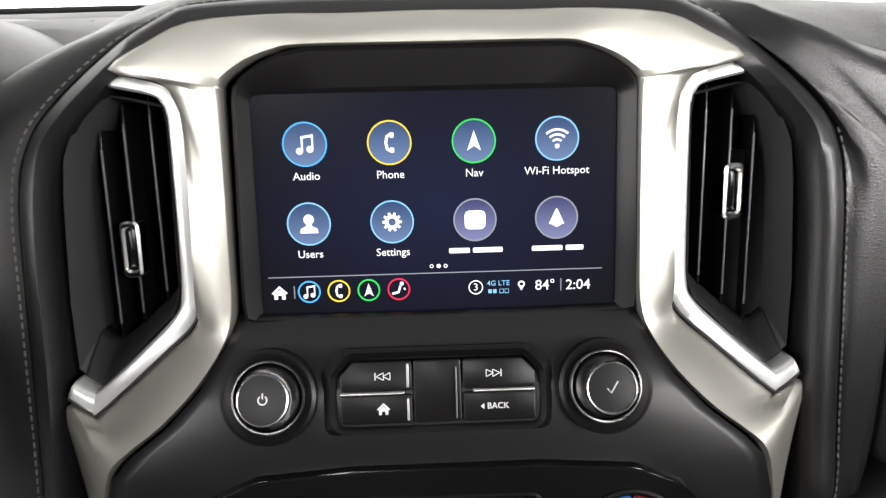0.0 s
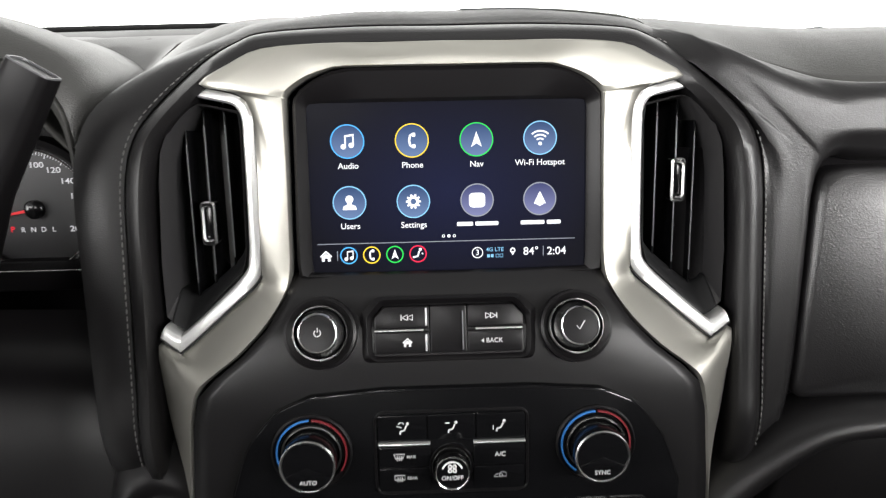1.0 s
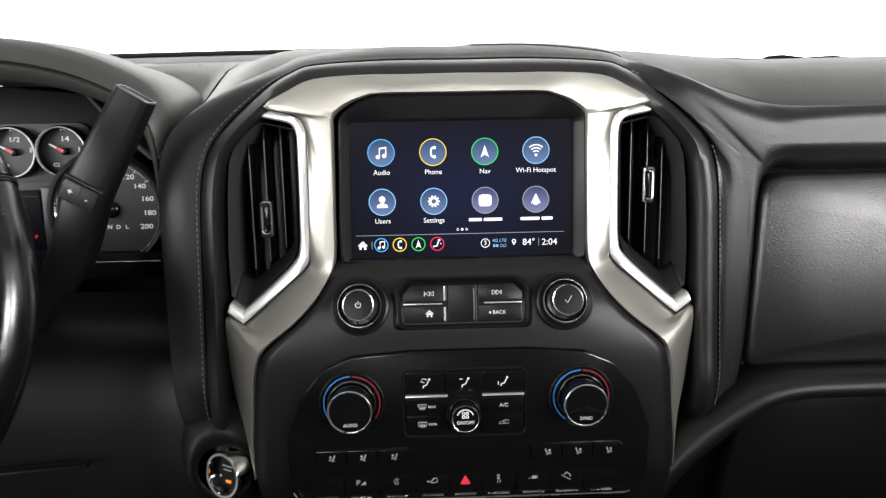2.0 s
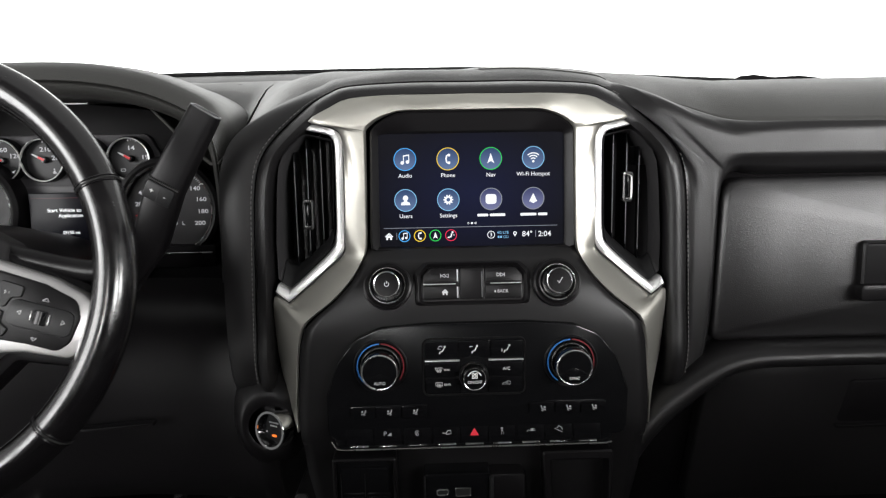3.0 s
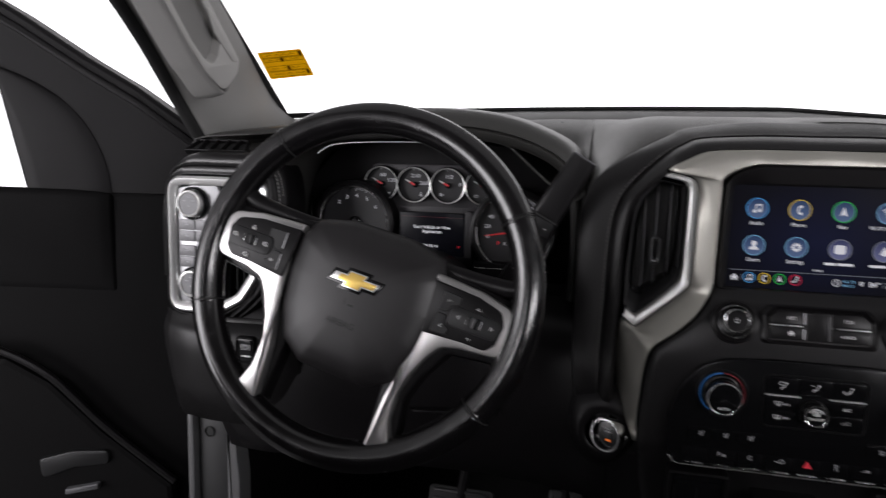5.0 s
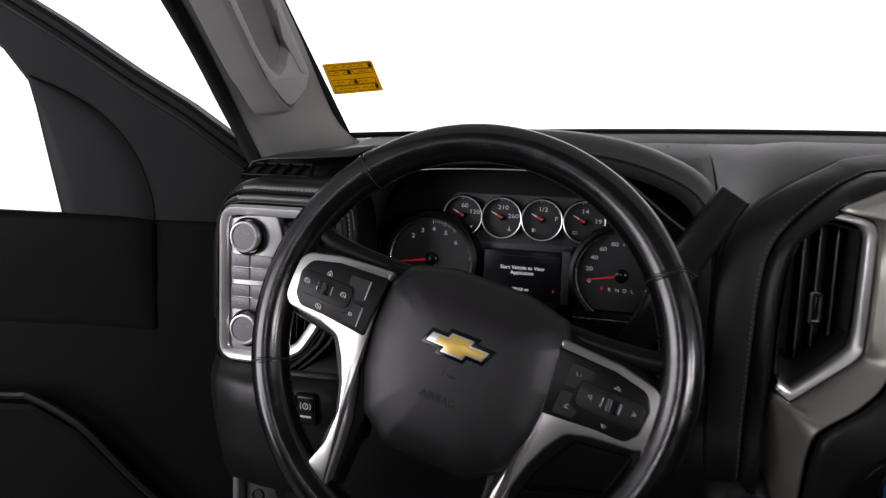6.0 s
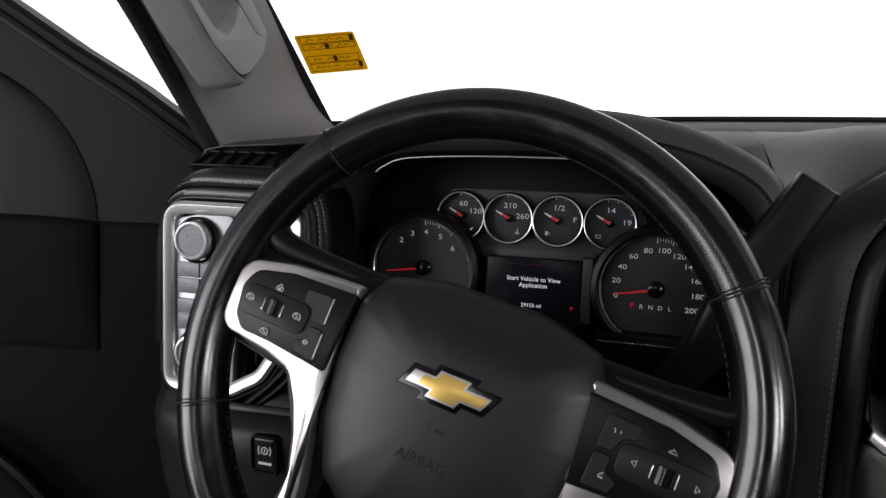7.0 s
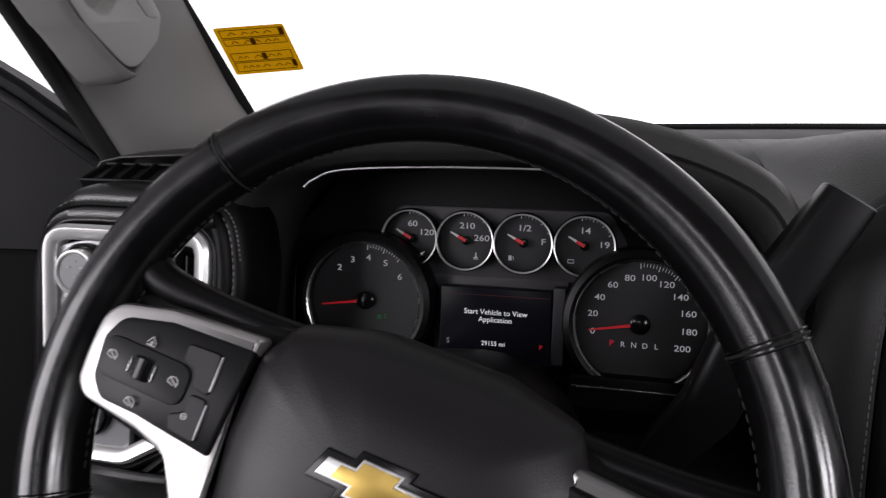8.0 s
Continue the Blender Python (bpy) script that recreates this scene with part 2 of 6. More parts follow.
def face_frame(x, y, z, tilt=0.0, yaw=0.0, spin=0.0):
    """Axes of a panel that faces the cabin: u right, v up, w towards the cabin. tilt leans its top away, yaw turns it about the vertical, spin turns it in its own plane."""
    c, s = math.cos(radians(tilt)), math.sin(radians(tilt))
    m = Matrix(((1, 0, 0, 0), (0, s, -c, 0), (0, c, s, 0), (0, 0, 0, 1)))
    return Matrix.Translation((x, y, z)) @ Matrix.Rotation(radians(yaw), 4, "Z") @ m @ Matrix.Rotation(radians(spin), 4, "Z")


def fillet(pts, r, n=5):
    """The polygon with its corners rounded by r (a number, or one for each corner)."""
    out = []
    k = len(pts)
    rs = r if isinstance(r, (list, tuple)) else [r] * k
    for i in range(k):
        p0, p, p1 = Vector(pts[i - 1]), Vector(pts[i]), Vector(pts[(i + 1) % k])
        a, b = (p0 - p), (p1 - p)
        la, lb = a.length, b.length
        a, b = a / la, b / lb
        ang = a.angle(b)
        if rs[i] <= 0 or ang > 3.1:
            out.append(tuple(p))
            continue
        d = min(rs[i] / math.tan(ang / 2), la * 0.48, lb * 0.48)
        s, e = p + a * d, p + b * d
        for j in range(n + 1):
            t = j / n
            out.append(tuple((1 - t) ** 2 * s + 2 * t * (1 - t) * p + t * t * e))
    return out


def rect(cx, cy, w, h, r=0.0, n=5):
    q = [(cx - w / 2, cy - h / 2), (cx + w / 2, cy - h / 2), (cx + w / 2, cy + h / 2), (cx - w / 2, cy + h / 2)]
    return fillet(q, min(r, 0.49 * min(w, h)), n) if r else q


def disc(cx, cy, r, n=40, a0=0.0, a1=360.0):
    full = abs(a1 - a0) >= 360
    return [(cx + r * math.cos(radians(a0 + (a1 - a0) * i / (n if full else n - 1))), cy + r * math.sin(radians(a0 + (a1 - a0) * i / (n if full else n - 1)))) for i in range(n)]


def band(cx, cy, r0, r1, a0, a1, n=24):
    """An arc band between two radii, as one outline."""
    return disc(cx, cy, r1, n, a0, a1) + disc(cx, cy, r0, n, a1, a0)


def hoop(cx, cy, r0, r1, n=24):
    """A full ring, as two half bands."""
    return [band(cx, cy, r0, r1, 0, 180, n), band(cx, cy, r0, r1, 180, 360, n)]


def stroke(pts, w):
    """A polyline drawn with width w, as one outline."""
    left, right = [], []
    for i, p in enumerate(pts):
        p = Vector(p)
        d = (Vector(pts[min(i + 1, len(pts) - 1)]) - Vector(pts[max(i - 1, 0)])).normalized()
        n = Vector((-d.y, d.x)) * (w / 2)
        left.append(tuple(p + n))
        right.append(tuple(p - n))
    return left + right[::-1]


def area2(pts):
    return sum(pts[i - 1][0] * pts[i][1] - pts[i][0] * pts[i - 1][1] for i in range(len(pts))) / 2


def inset(pts, d):
    """The outline moved inwards by d, corner by corner."""
    if area2(pts) < 0:
        pts = pts[::-1]
    out = []
    k = len(pts)
    for i in range(k):
        p0, p, p1 = Vector(pts[i - 1]), Vector(pts[i]), Vector(pts[(i + 1) % k])
        e0, e1 = (p - p0), (p1 - p)
        if e0.length < 1e-9 or e1.length < 1e-9:
            out.append(tuple(p))
            continue
        e0, e1 = e0.normalized(), e1.normalized()
        n0, n1 = Vector((-e0.y, e0.x)), Vector((-e1.y, e1.x))
        m = n0 + n1
        m = m / max(0.35, m.length_squared / 2) if m.length > 1e-6 else n0
        out.append(tuple(p + m * d))
    return out


def slab(bm, outline, depth, m, bev=0.0, w0=0.0, crown=0.0):
    """A plate of that outline (u, v), from w0 - depth up to w0, its front edge rounded by bev; crown bulges its middle."""
    o = outline if area2(outline) > 0 else outline[::-1]
    loops = [(o, w0 - depth)]
    if bev:
        loops += [(o, w0 - bev), (inset(o, bev * 0.35), w0 - bev * 0.25), (inset(o, bev), w0)]
    else:
        loops += [(o, w0)]
    rings = [[bm.verts.new(m @ Vector((u, v, w))) for u, v in lo] for lo, w in loops]
    for a, b in zip(rings, rings[1:]):
        for i in range(len(a)):
            bm.faces.new((a[i - 1], a[i], b[i], b[i - 1]))
    if crown:
        cu, cv = sum(p[0] for p in o) / len(o), sum(p[1] for p in o) / len(o)
        top = rings[-1]
        mid = [bm.verts.new(m @ Vector(((u * 0.55 + cu * 0.45), (v * 0.55 + cv * 0.45), w0 + crown * 0.75))) for u, v in loops[-1][0]]
        for i in range(len(top)):
            bm.faces.new((top[i - 1], top[i], mid[i], mid[i - 1]))
        c = bm.verts.new(m @ Vector((cu, cv, w0 + crown)))
        for i in range(len(mid)):
            bm.faces.new((mid[i - 1], mid[i], c))
    else:
        bm.faces.new(rings[-1])
    bm.faces.new(rings[0][::-1])
    return bm


def ring_slab(bm, outer, inner, depth, m, bev=0.0, w0=0.0, w1=None):
    """A frame between two outlines of as many points; w0 is the height of its outer rim, w1 that of its inner."""
    w1 = w0 if w1 is None else w1
    loops = [(outer, w0 - depth), (outer, w0 - bev), (inset(outer, bev), w0) if bev else (outer, w0)]
    loops += [(inset(inner, -bev), w1) if bev else (inner, w1), (inner, w1 - bev), (inner, w1 - depth)]
    fix = lambda o: o if area2(o) > 0 else o[::-1]
    rings = [[bm.verts.new(m @ Vector((u, v, w))) for u, v in fix(lo)] for lo, w in loops]
    for a, b in zip(rings, rings[1:] + rings[:1]):
        for i in range(len(a)):
            bm.faces.new((a[i - 1], a[i], b[i], b[i - 1]))
    return bm


def lathe(bm, profile, m, n=40):
    """A body turned round w from (radius, w) pairs."""
    rings = []
    for r, w in profile:
        if r < 1e-6:
            rings.append([bm.verts.new(m @ Vector((0, 0, w)))])
        else:
            rings.append([bm.verts.new(m @ Vector((r * math.cos(2 * math.pi * i / n), r * math.sin(2 * math.pi * i / n), w))) for i in range(n)])
    for a, b in zip(rings, rings[1:]):
        for i in range(n):
            if len(a) == 1 and len(b) > 1:
                bm.faces.new((a[0], b[i - 1], b[i]))
            elif len(b) == 1 and len(a) > 1:
                bm.faces.new((a[i - 1], a[i], b[0]))
            elif len(a) > 1:
                bm.faces.new((a[i - 1], a[i], b[i], b[i - 1]))
    return bm


def loft(bm, rows, closed=False):
    """A sheet through rows of as many points; closed joins each row's ends."""
    vs = [[bm.verts.new(Vector(p)) for p in row] for row in rows]
    for a, b in zip(vs, vs[1:]):
        k = len(a)
        for i in range(0 if closed else 1, k):
            bm.faces.new((a[i - 1], a[i], b[i], b[i - 1]))
    return vs


def smooth_line(pts, per=6):
    """A smooth curve (Catmull-Rom) through the points."""
    P = [Vector(p) for p in pts]
    out = []
    for i in range(len(P) - 1):
        p0, p1, p2, p3 = P[max(i - 1, 0)], P[i], P[i + 1], P[min(i + 2, len(P) - 1)]
        for j in range(per):
            t = j / per
            out.append(0.5 * ((2 * p1) + (p2 - p0) * t + (2 * p0 - 5 * p1 + 4 * p2 - p3) * t * t + (3 * p1 - p0 - 3 * p2 + p3) * t ** 3))
    out.append(P[-1])
    return out


def tube(bm, pts, r, n=10, closed=False, squash=1.0):
    """A pipe of radius r (a number, or one for each point) along the points."""
    P = [Vector(p) for p in pts]
    k = len(P)
    rs = r if isinstance(r, (list, tuple)) else [r] * k
    rings, up = [], None
    for i in range(k):
        d = (P[(i + 1) % k] - P[i - 1]) if closed else (P[min(i + 1, k - 1)] - P[max(i - 1, 0)])
        d.normalize()
        if up is None:
            up = Vector((0, 0, 1)) if abs(d.z) < 0.9 else Vector((1, 0, 0))
        up = (up - d * up.dot(d)).normalized()
        side = d.cross(up)
        rings.append([bm.verts.new(P[i] + (up * math.cos(2 * math.pi * j / n) + side * math.sin(2 * math.pi * j / n) * squash) * rs[i]) for j in range(n)])
    for a, b in zip(rings, rings[1:] + (rings[:1] if closed else [])):
        for j in range(n):
            bm.faces.new((a[j - 1], a[j], b[j], b[j - 1]))
    if not closed:
        bm.faces.new(rings[0][::-1])
        bm.faces.new(rings[-1])
    return bm


def stitches(bm, line, length=0.0042, gap=0.0026, r=0.0006, lift=(0, 0, 0)):
    """A row of short raised threads along a curve."""
    P = [Vector(p) + Vector(lift) for p in line]
    pos = [0.0]
    for a, b in zip(P, P[1:]):
        pos.append(pos[-1] + (b - a).length)

    def at(s):
        for i in range(len(P) - 1):
            if pos[i + 1] >= s:
                f = (s - pos[i]) / max(1e-9, pos[i + 1] - pos[i])
                return P[i].lerp(P[i + 1], f)
        return P[-1]

    s = 0.0
    while s + length < pos[-1]:
        tube(bm, [at(s), at(s + length / 2), at(s + length)], [r * 0.6, r, r * 0.6], 5)
        s += length + gap
    return bm


def lettering(name, body, size, m, mat, parent, align="CENTER", label=""):
    """Raised letters in the built-in font, on the panel frame m."""
    cu = bpy.data.curves.new(name, "FONT")
    cu.body, cu.size, cu.align_x, cu.align_y = body, size, align, "CENTER"
    cu.extrude = 0.0001
    cu.offset = size * 0.005
    cu.resolution_u = 3
    tmp = bpy.data.objects.new(name, cu)
    scene.collection.objects.link(tmp)
    bpy.context.view_layer.update()
    me = bpy.data.meshes.new_from_object(tmp.evaluated_get(bpy.context.evaluated_depsgraph_get()))
    bpy.data.objects.remove(tmp)
    bpy.data.curves.remove(cu)
    me.transform(m)
    bm = bmesh.new()
    bm.from_mesh(me)
    bmesh.ops.remove_doubles(bm, verts=bm.verts, dist=1e-7)
    bpy.data.meshes.remove(me)
    return part(name, bm, mat, parent, label, smooth=False, double=False)


def shapes(name, outlines, m, mat, parent, depth=0.0004, w0=0.0002, label=""):
    """Flat raised marks from several outlines, as one mesh."""
    bm = bmesh.new()
    for o in outlines:
        slab(bm, o, depth, m, 0, w0)
    return part(name, bm, mat, parent, label, smooth=False)


def shifted(outlines, u, v, k=1.0):
    return [[(u + a * k, v + b * k) for a, b in o] for o in outlines]


def mirror_half(half):
    """A U-shaped loop from the right half (top middle first), mirrored to the left: left bottom, over the top, right bottom."""
    return [(-x, y, z) for x, y, z in half[:0:-1]] + half


def solid(ob, t, offset=-1.0):
    s = ob.modifiers.new("thickness", "SOLIDIFY")
    s.thickness, s.offset = t, offset
    return ob


# ---- the studio and the cab's shell ----
bm = bmesh.new()
loft(bm, [[(-40, -40, 0), (40, -40, 0)], [(-40, 40, 0), (40, 40, 0)]])
tagged(part("ground", bm, FLOOR_GREY), "grey studio floor under the truck", "ground", kind="structure")


# cove that emits its own white instead of being lit
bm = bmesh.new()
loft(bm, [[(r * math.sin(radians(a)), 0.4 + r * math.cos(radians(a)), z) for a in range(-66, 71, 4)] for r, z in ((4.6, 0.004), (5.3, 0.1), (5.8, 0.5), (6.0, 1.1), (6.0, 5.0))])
tagged(part("backdrop", bm, BACKDROP), "white studio cove in front of the truck, glowing instead of lit", "backdrop", kind="structure")


def box(bm, x0, x1, y0, y1, z0, z1, bev=0.0):
    m = Matrix(((1, 0, 0, 0), (0, 1, 0, 0), (0, 0, 1, 0), (0, 0, 0, 1)))
    slab(bm, [(x0, y0), (x1, y0), (x1, y1), (x0, y1)], z1 - z0, m, bev, z1)
    return bm


tagged(part("floor", box(bmesh.new(), -0.80, 0.86, -1.75, 1.05, 0.66, 0.70, 0.004), CARPET), "black carpet of the cab floor", "floor", kind="structure")
tagged(part("ceiling", box(bmesh.new(), -0.76, 0.80, -1.75, -0.02, 1.885, 1.93, 0.01), HEADLINER), "grey cloth headliner of the cab", "ceiling", kind="structure")
tagged(part("wall_front", box(bmesh.new(), -0.80, 0.86, 1.00, 1.05, 0.70, 1.46), DARK), "black firewall behind the dashboard", "wall", kind="structure")


def wall_with_window(name, m, w, h, hole, label):
    """A trimmed cab wall, 5 cm thick, with one window opening through it."""
    bm = bmesh.new()
    ring_slab(bm, rect(0, 0, w, h), hole, 0.05, m, 0.004)
    return tagged(part(name, bm, DARK, smooth=False), label, "wall", kind="structure")


# unseen cab sides and rear; openings are sized to steer the added light
side = Matrix.Translation((0.88, 0.05, 1.30)) @ Matrix.Rotation(radians(-90), 4, "Z") @ Matrix.Rotation(radians(90), 4, "X")
wall_with_window("wall_right", side, 1.42, 1.20, [(-0.40, 0.08), (0.62, 0.08), (0.62, 0.53), (-0.09, 0.53)], "passenger side of the cab with its opening")
side = Matrix.Translation((0.88, -1.21, 1.30)) @ Matrix.Rotation(radians(-90), 4, "Z") @ Matrix.Rotation(radians(90), 4, "X")
wall_with_window("wall_right", side, 1.10, 1.20, [(-0.40, 0.12), (0.40, 0.12), (0.36, 0.53), (-0.40, 0.53)], "closed rear door side of the cab with its window")
rear = Matrix.Translation((0.03, -1.76, 1.30)) @ Matrix.Rotation(radians(180), 4, "Z") @ Matrix.Rotation(radians(90), 4, "X")
wall_with_window("wall_rear_unseen", rear, 1.70, 1.20, [(0.28, 0.16), (0.72, 0.16), (0.68, 0.55), (0.28, 0.55)], "unseen rear wall of the cab, its opening placed to let light in")
side = Matrix.Translation((-0.82, -1.18, 1.30)) @ Matrix.Rotation(radians(90), 4, "Z") @ Matrix.Rotation(radians(90), 4, "X")
wall_with_window("wall_left", side, 1.14, 1.20, [(-0.53, 0.10), (0.50, 0.10), (0.50, 0.56), (-0.53, 0.56)], "closed rear door side of the cab with its window")
# unseen blocker added to keep light from behind off the lower dash
tagged(part("wall_rear_unseen", box(bmesh.new(), -0.70, 0.86, -0.80, -0.72, 0.70, 1.40, 0.02), DARK), "unseen low partition added to shade the lower dash", "wall", kind="structure")
# unseen blocker in the open doorway, added to darken the foot well
tagged(part("wall_left_block", box(bmesh.new(), -0.81, -0.77, -0.61, 0.05, 0.70, 1.30, 0.006), DARK), "unseen low wall added to keep light out of the foot well", "wall", kind="structure")
tagged(part("wall_kick", box(bmesh.new(), -0.80, -0.77, 0.53, 1.05, 0.66, 1.44, 0.004), DARK), "dark side panel in the foot well", "wall", kind="structure")


# ---- windshield ----
def ws_point(s, f):
    """A place on the curved windshield: s from -1 (driver) to 1 (passenger), f from 0 (base) to 1 (header)."""
    k = 1 - s * s
    x = s * (0.752 - 0.075 * f)
    y = 0.725 + 0.14 * k - f * (0.70 + 0.10 * k)
    base = 1.554 - (0.075 * (x - 0.05) if x > 0.05 else 0.05 * x * x)
    return (x, y, base + f * (1.902 - 0.0106 * k - base))


windshield = thing("windshield", (0, 0.8, 1.5), "clear raked windshield with a black printed border", "windshield", kind="structure")
bm = bmesh.new()
loft(bm, [[ws_point(-1 + 2 * i / 24, j / 8) for i in range(25)] for j in range(9)])
pane = part("pane", bm, GLASS, windshield, "clear glass")
pane.visible_shadow = False
bm = bmesh.new()
edge = [ws_point(-1, j / 12) for j in range(13)]
inner = [ws_point(-0.985, j / 12) for j in range(13)]
loft(bm, [[(x + 0.001, y - 0.003, z - 0.003) for x, y, z in edge], [(x, y - 0.003, z - 0.003) for x, y, z in inner]])
solid(part("printed_border", bm, RUBBER, windshield, "black printed edge"), 0.002, 0)
bm = bmesh.new()
loft(bm, [[(x, y - 0.004, z - 0.004) for x, y, z in [ws_point(-1 + 2 * i / 40, 0.0) for i in range(41)]],
          [(x, y - 0.004, z - 0.004) for x, y, z in [ws_point(-1 + 2 * i / 40, 0.016) for i in range(41)]]])
solid(part("lower_border", bm, RUBBER, windshield, "black printed edge along the base"), 0.002, 0)

# header above the windshield
bm = bmesh.new()
row = [ws_point(-1 + 2 * i / 24, 0.97) for i in range(25)]
loft(bm, [[(x * 1.02, y + 0.02, z + 0.01) for x, y, z in row], [(x, y - 0.03, z - 0.012) for x, y, z in row], [(x, y - 0.10, 1.88) for x, y, z in row]])
tagged(solid(part("trim", bm, HEADLINER), 0.01, 0), "grey header trim above the windshield", "trim", kind="structure")

# the sticker on the glass, seen from behind
A, B, C_ = Vector((-0.728, 0.634, 1.5755)), Vector((-0.666, 0.657, 1.5845)), Vector((-0.719, 0.576, 1.6065))
u, v = (B - A).normalized(), (C_ - A)
v = v.normalized()
w = u.cross(v).normalized()
stm = Matrix(((u.x, v.x, w.x, A.x), (u.y, v.y, w.y, A.y), (u.z, v.z, w.z, A.z), (0, 0, 0, 1)))
SW, SH = (B - A).length, 0.066
sticker = thing("sticker", A, "yellow service sticker with brown handwriting on the windshield", "sticker")
st_skew = 0.004
bm = bmesh.new()
slab(bm, fillet([(0, 0), (SW, 0), (SW - st_skew, SH), (0.0, SH)], 0.003), 0.0004, stm)
part("paper", bm, STICKER, sticker, "translucent yellow paper", smooth=False)
marks = []
for y0, y1 in ((0.0045, 0.0175), (0.0195, 0.031), (0.042, 0.0505), (0.0525, 0.0625)):
    o = [(0.004, y0), (SW - 0.006, y0), (SW - 0.006, y1), (0.004, y1)]
    for a, b in zip(o, o[1:] + o[:1]):
        marks.append(stroke([a, b], 0.0005))
rng = random.Random(4)
for y in (0.011, 0.025, 0.046, 0.0575):
    x = 0.010
    while x < SW - 0.014:
        l = rng.uniform(0.003, 0.008)
        marks.append(stroke([(x, y - 0.002), (x + l * 0.5, y + 0.002), (x + l, y - 0.001)], 0.0007))
        x += l + rng.uniform(0.001, 0.006)
for x, y in ((SW * 0.52, 0.025), (SW * 0.45, 0.046), (SW * 0.88, 0.057), (SW * 0.9, 0.012)):
    marks.append(rect(x, y, 0.004, 0.009))
shapes("writing", marks, stm, STICKER_INK, sticker, 0.0008, 0.0003, "brown bars of handwriting")

# ---- dashboard ----
dash = thing("dashboard", (0, 0.6, 0.95), "black leather-wrapped dashboard with stitched seams", "dashboard")

INNER = [(0, .430, 1.4835), (.06, .430, 1.4835), (.108, .430, 1.4815), (.122, .430, 1.4765), (.146, .430, 1.4604), (.176, .431, 1.434), (.188, .431, 1.4144),
         (.1935, .431, 1.374), (.195, .430, 1.313), (.1965, .426, 1.255), (.197, .423, 1.225), (.197, .432, 1.195), (.196, .452, 1.180)]
SEAM = [(0, .474, 1.497), (.06, .473, 1.497), (.118, .468, 1.4935), (.137, .462, 1.487), (.158, .455, 1.4735), (.1865, .445, 1.446), (.2020, .440, 1.424),
        (.2090, .438, 1.395), (.2118, .437, 1.345), (.2140, .434, 1.265), (.2142, .431, 1.225), (.213, .437, 1.195), (.211, .455, 1.180)]
OUTER = [(0, .520, 1.514), (.065, .519, 1.514), (.130, .508, 1.506), (.152, .497, 1.4965), (.195, .468, 1.4735), (.228, .450, 1.448), (.2415, .443, 1.42),
         (.245, .440, 1.385), (.2455, .440, 1.33), (.2450, .438, 1.26), (.2435, .436, 1.225), (.240, .442, 1.195), (.236, .458, 1.180)]


def curve3(half, per=4):
    return smooth_line(mirror_half(half), per)


def between(a, b, t, push):
    return [p.lerp(q, t) + Vector(push) for p, q in zip(a, b)]


ci, cs, co_ = [p + Vector((-.0025, 0, 0)) for p in curve3(INNER)], curve3(SEAM), curve3(OUTER)
back = [Vector((p.x * 0.985, p.y + 0.05, 1.33 + (p.z - 1.33) * 0.985)) for p in ci]
bm = bmesh.new()
loft(bm, [back, between(ci, back, 0.12, (0, 0, 0)), ci, between(ci, cs, 0.25, (0, -0.007, 0.001)), between(ci, cs, 0.6, (0, -0.008, 0.001)), between(ci, cs, 0.93, (0, -0.003, 0)),
          between(ci, cs, 0.99, (0, 0.0025, -0.0012))])
hood = solid(part("stack_hood", bm, LEATHER, dash, "padded leather arch round the centre stack", angle=60), 0.002, 0)
# leather outside the seam: a band over the top and down the driver's side, one skin with the passenger's panel
wrap = [between(ci, cs, 0.99, (0, 0.0025, -0.0012)), between(cs, co_, 0.05, (0, -0.0022, 0.0008)), between(cs, co_, 0.3, (0, -0.0038, 0.001)), between(cs, co_, 0.65, (0, -0.0034, 0.001)), between(cs, co_, 0.93, (0, -0.0010, 0)), co_]
TURN = 60
bm = bmesh.new()
loft(bm, [row[:TURN + 1] for row in wrap] + [[Vector((p.x * 1.005, p.y + 0.012, p.z - 0.004)) for p in co_[:TURN + 1]]])
CREASE = [(.90, .437, 1.4515), (.60, .437, 1.4515), (.36, .438, 1.4520), (.304, .441, 1.4525), (.276, .445, 1.4530), (.254, .449, 1.4555), (.237, .452, 1.4602), (.21, .459, 1.4705), (.189, .469, 1.4815), (.169, .484, 1.4910), tuple(co_[TURN])]
RIM_TOP = [(.90, .435, 1.4195), (.60, .435, 1.4195), (.36, .435, 1.4195), (.304, .435, 1.4195), (.283, .435, 1.4193), (.270, .435, 1.4190), (.263, .435, 1.4182), (.257, .435, 1.4162), (.2525, .435, 1.4140), (.2490, .435, 1.4110), (.2462, .435, 1.4075)]
RIM_SIDE = [(.2435, .435, 1.4020), (.2418, .435, 1.3970), (.2408, .435, 1.389), (.2400, .435, 1.379), (.2394, .435, 1.362), (.2390, .436, 1.328), (.237, .436, 1.258), (.234, .438, 1.222), (.230, .444, 1.190), (.226, .458, 1.172)]
crease_line = smooth_line(CREASE, 4)
cross = [row[TURN] for row in wrap[::-1]]
edge_a = crease_line + cross[1:] + wrap[0][TURN + 1:]
rim_top, rim_side = smooth_line(RIM_TOP, 4), smooth_line(RIM_SIDE, 4)
edge_b = rim_top + [rim_top[-1].lerp(rim_side[0], k / (len(cross) - 1)) for k in range(1, len(cross))] + rim_side[1:]
near = [wrap[1][k] for k in range(TURN + 1, len(co_))]
n0 = len(edge_a) - len(near)
away = [Vector((b.x - a.x, 0, b.z - a.z)).normalized() for a, b in zip(edge_a, edge_b)]
FACE = .4330


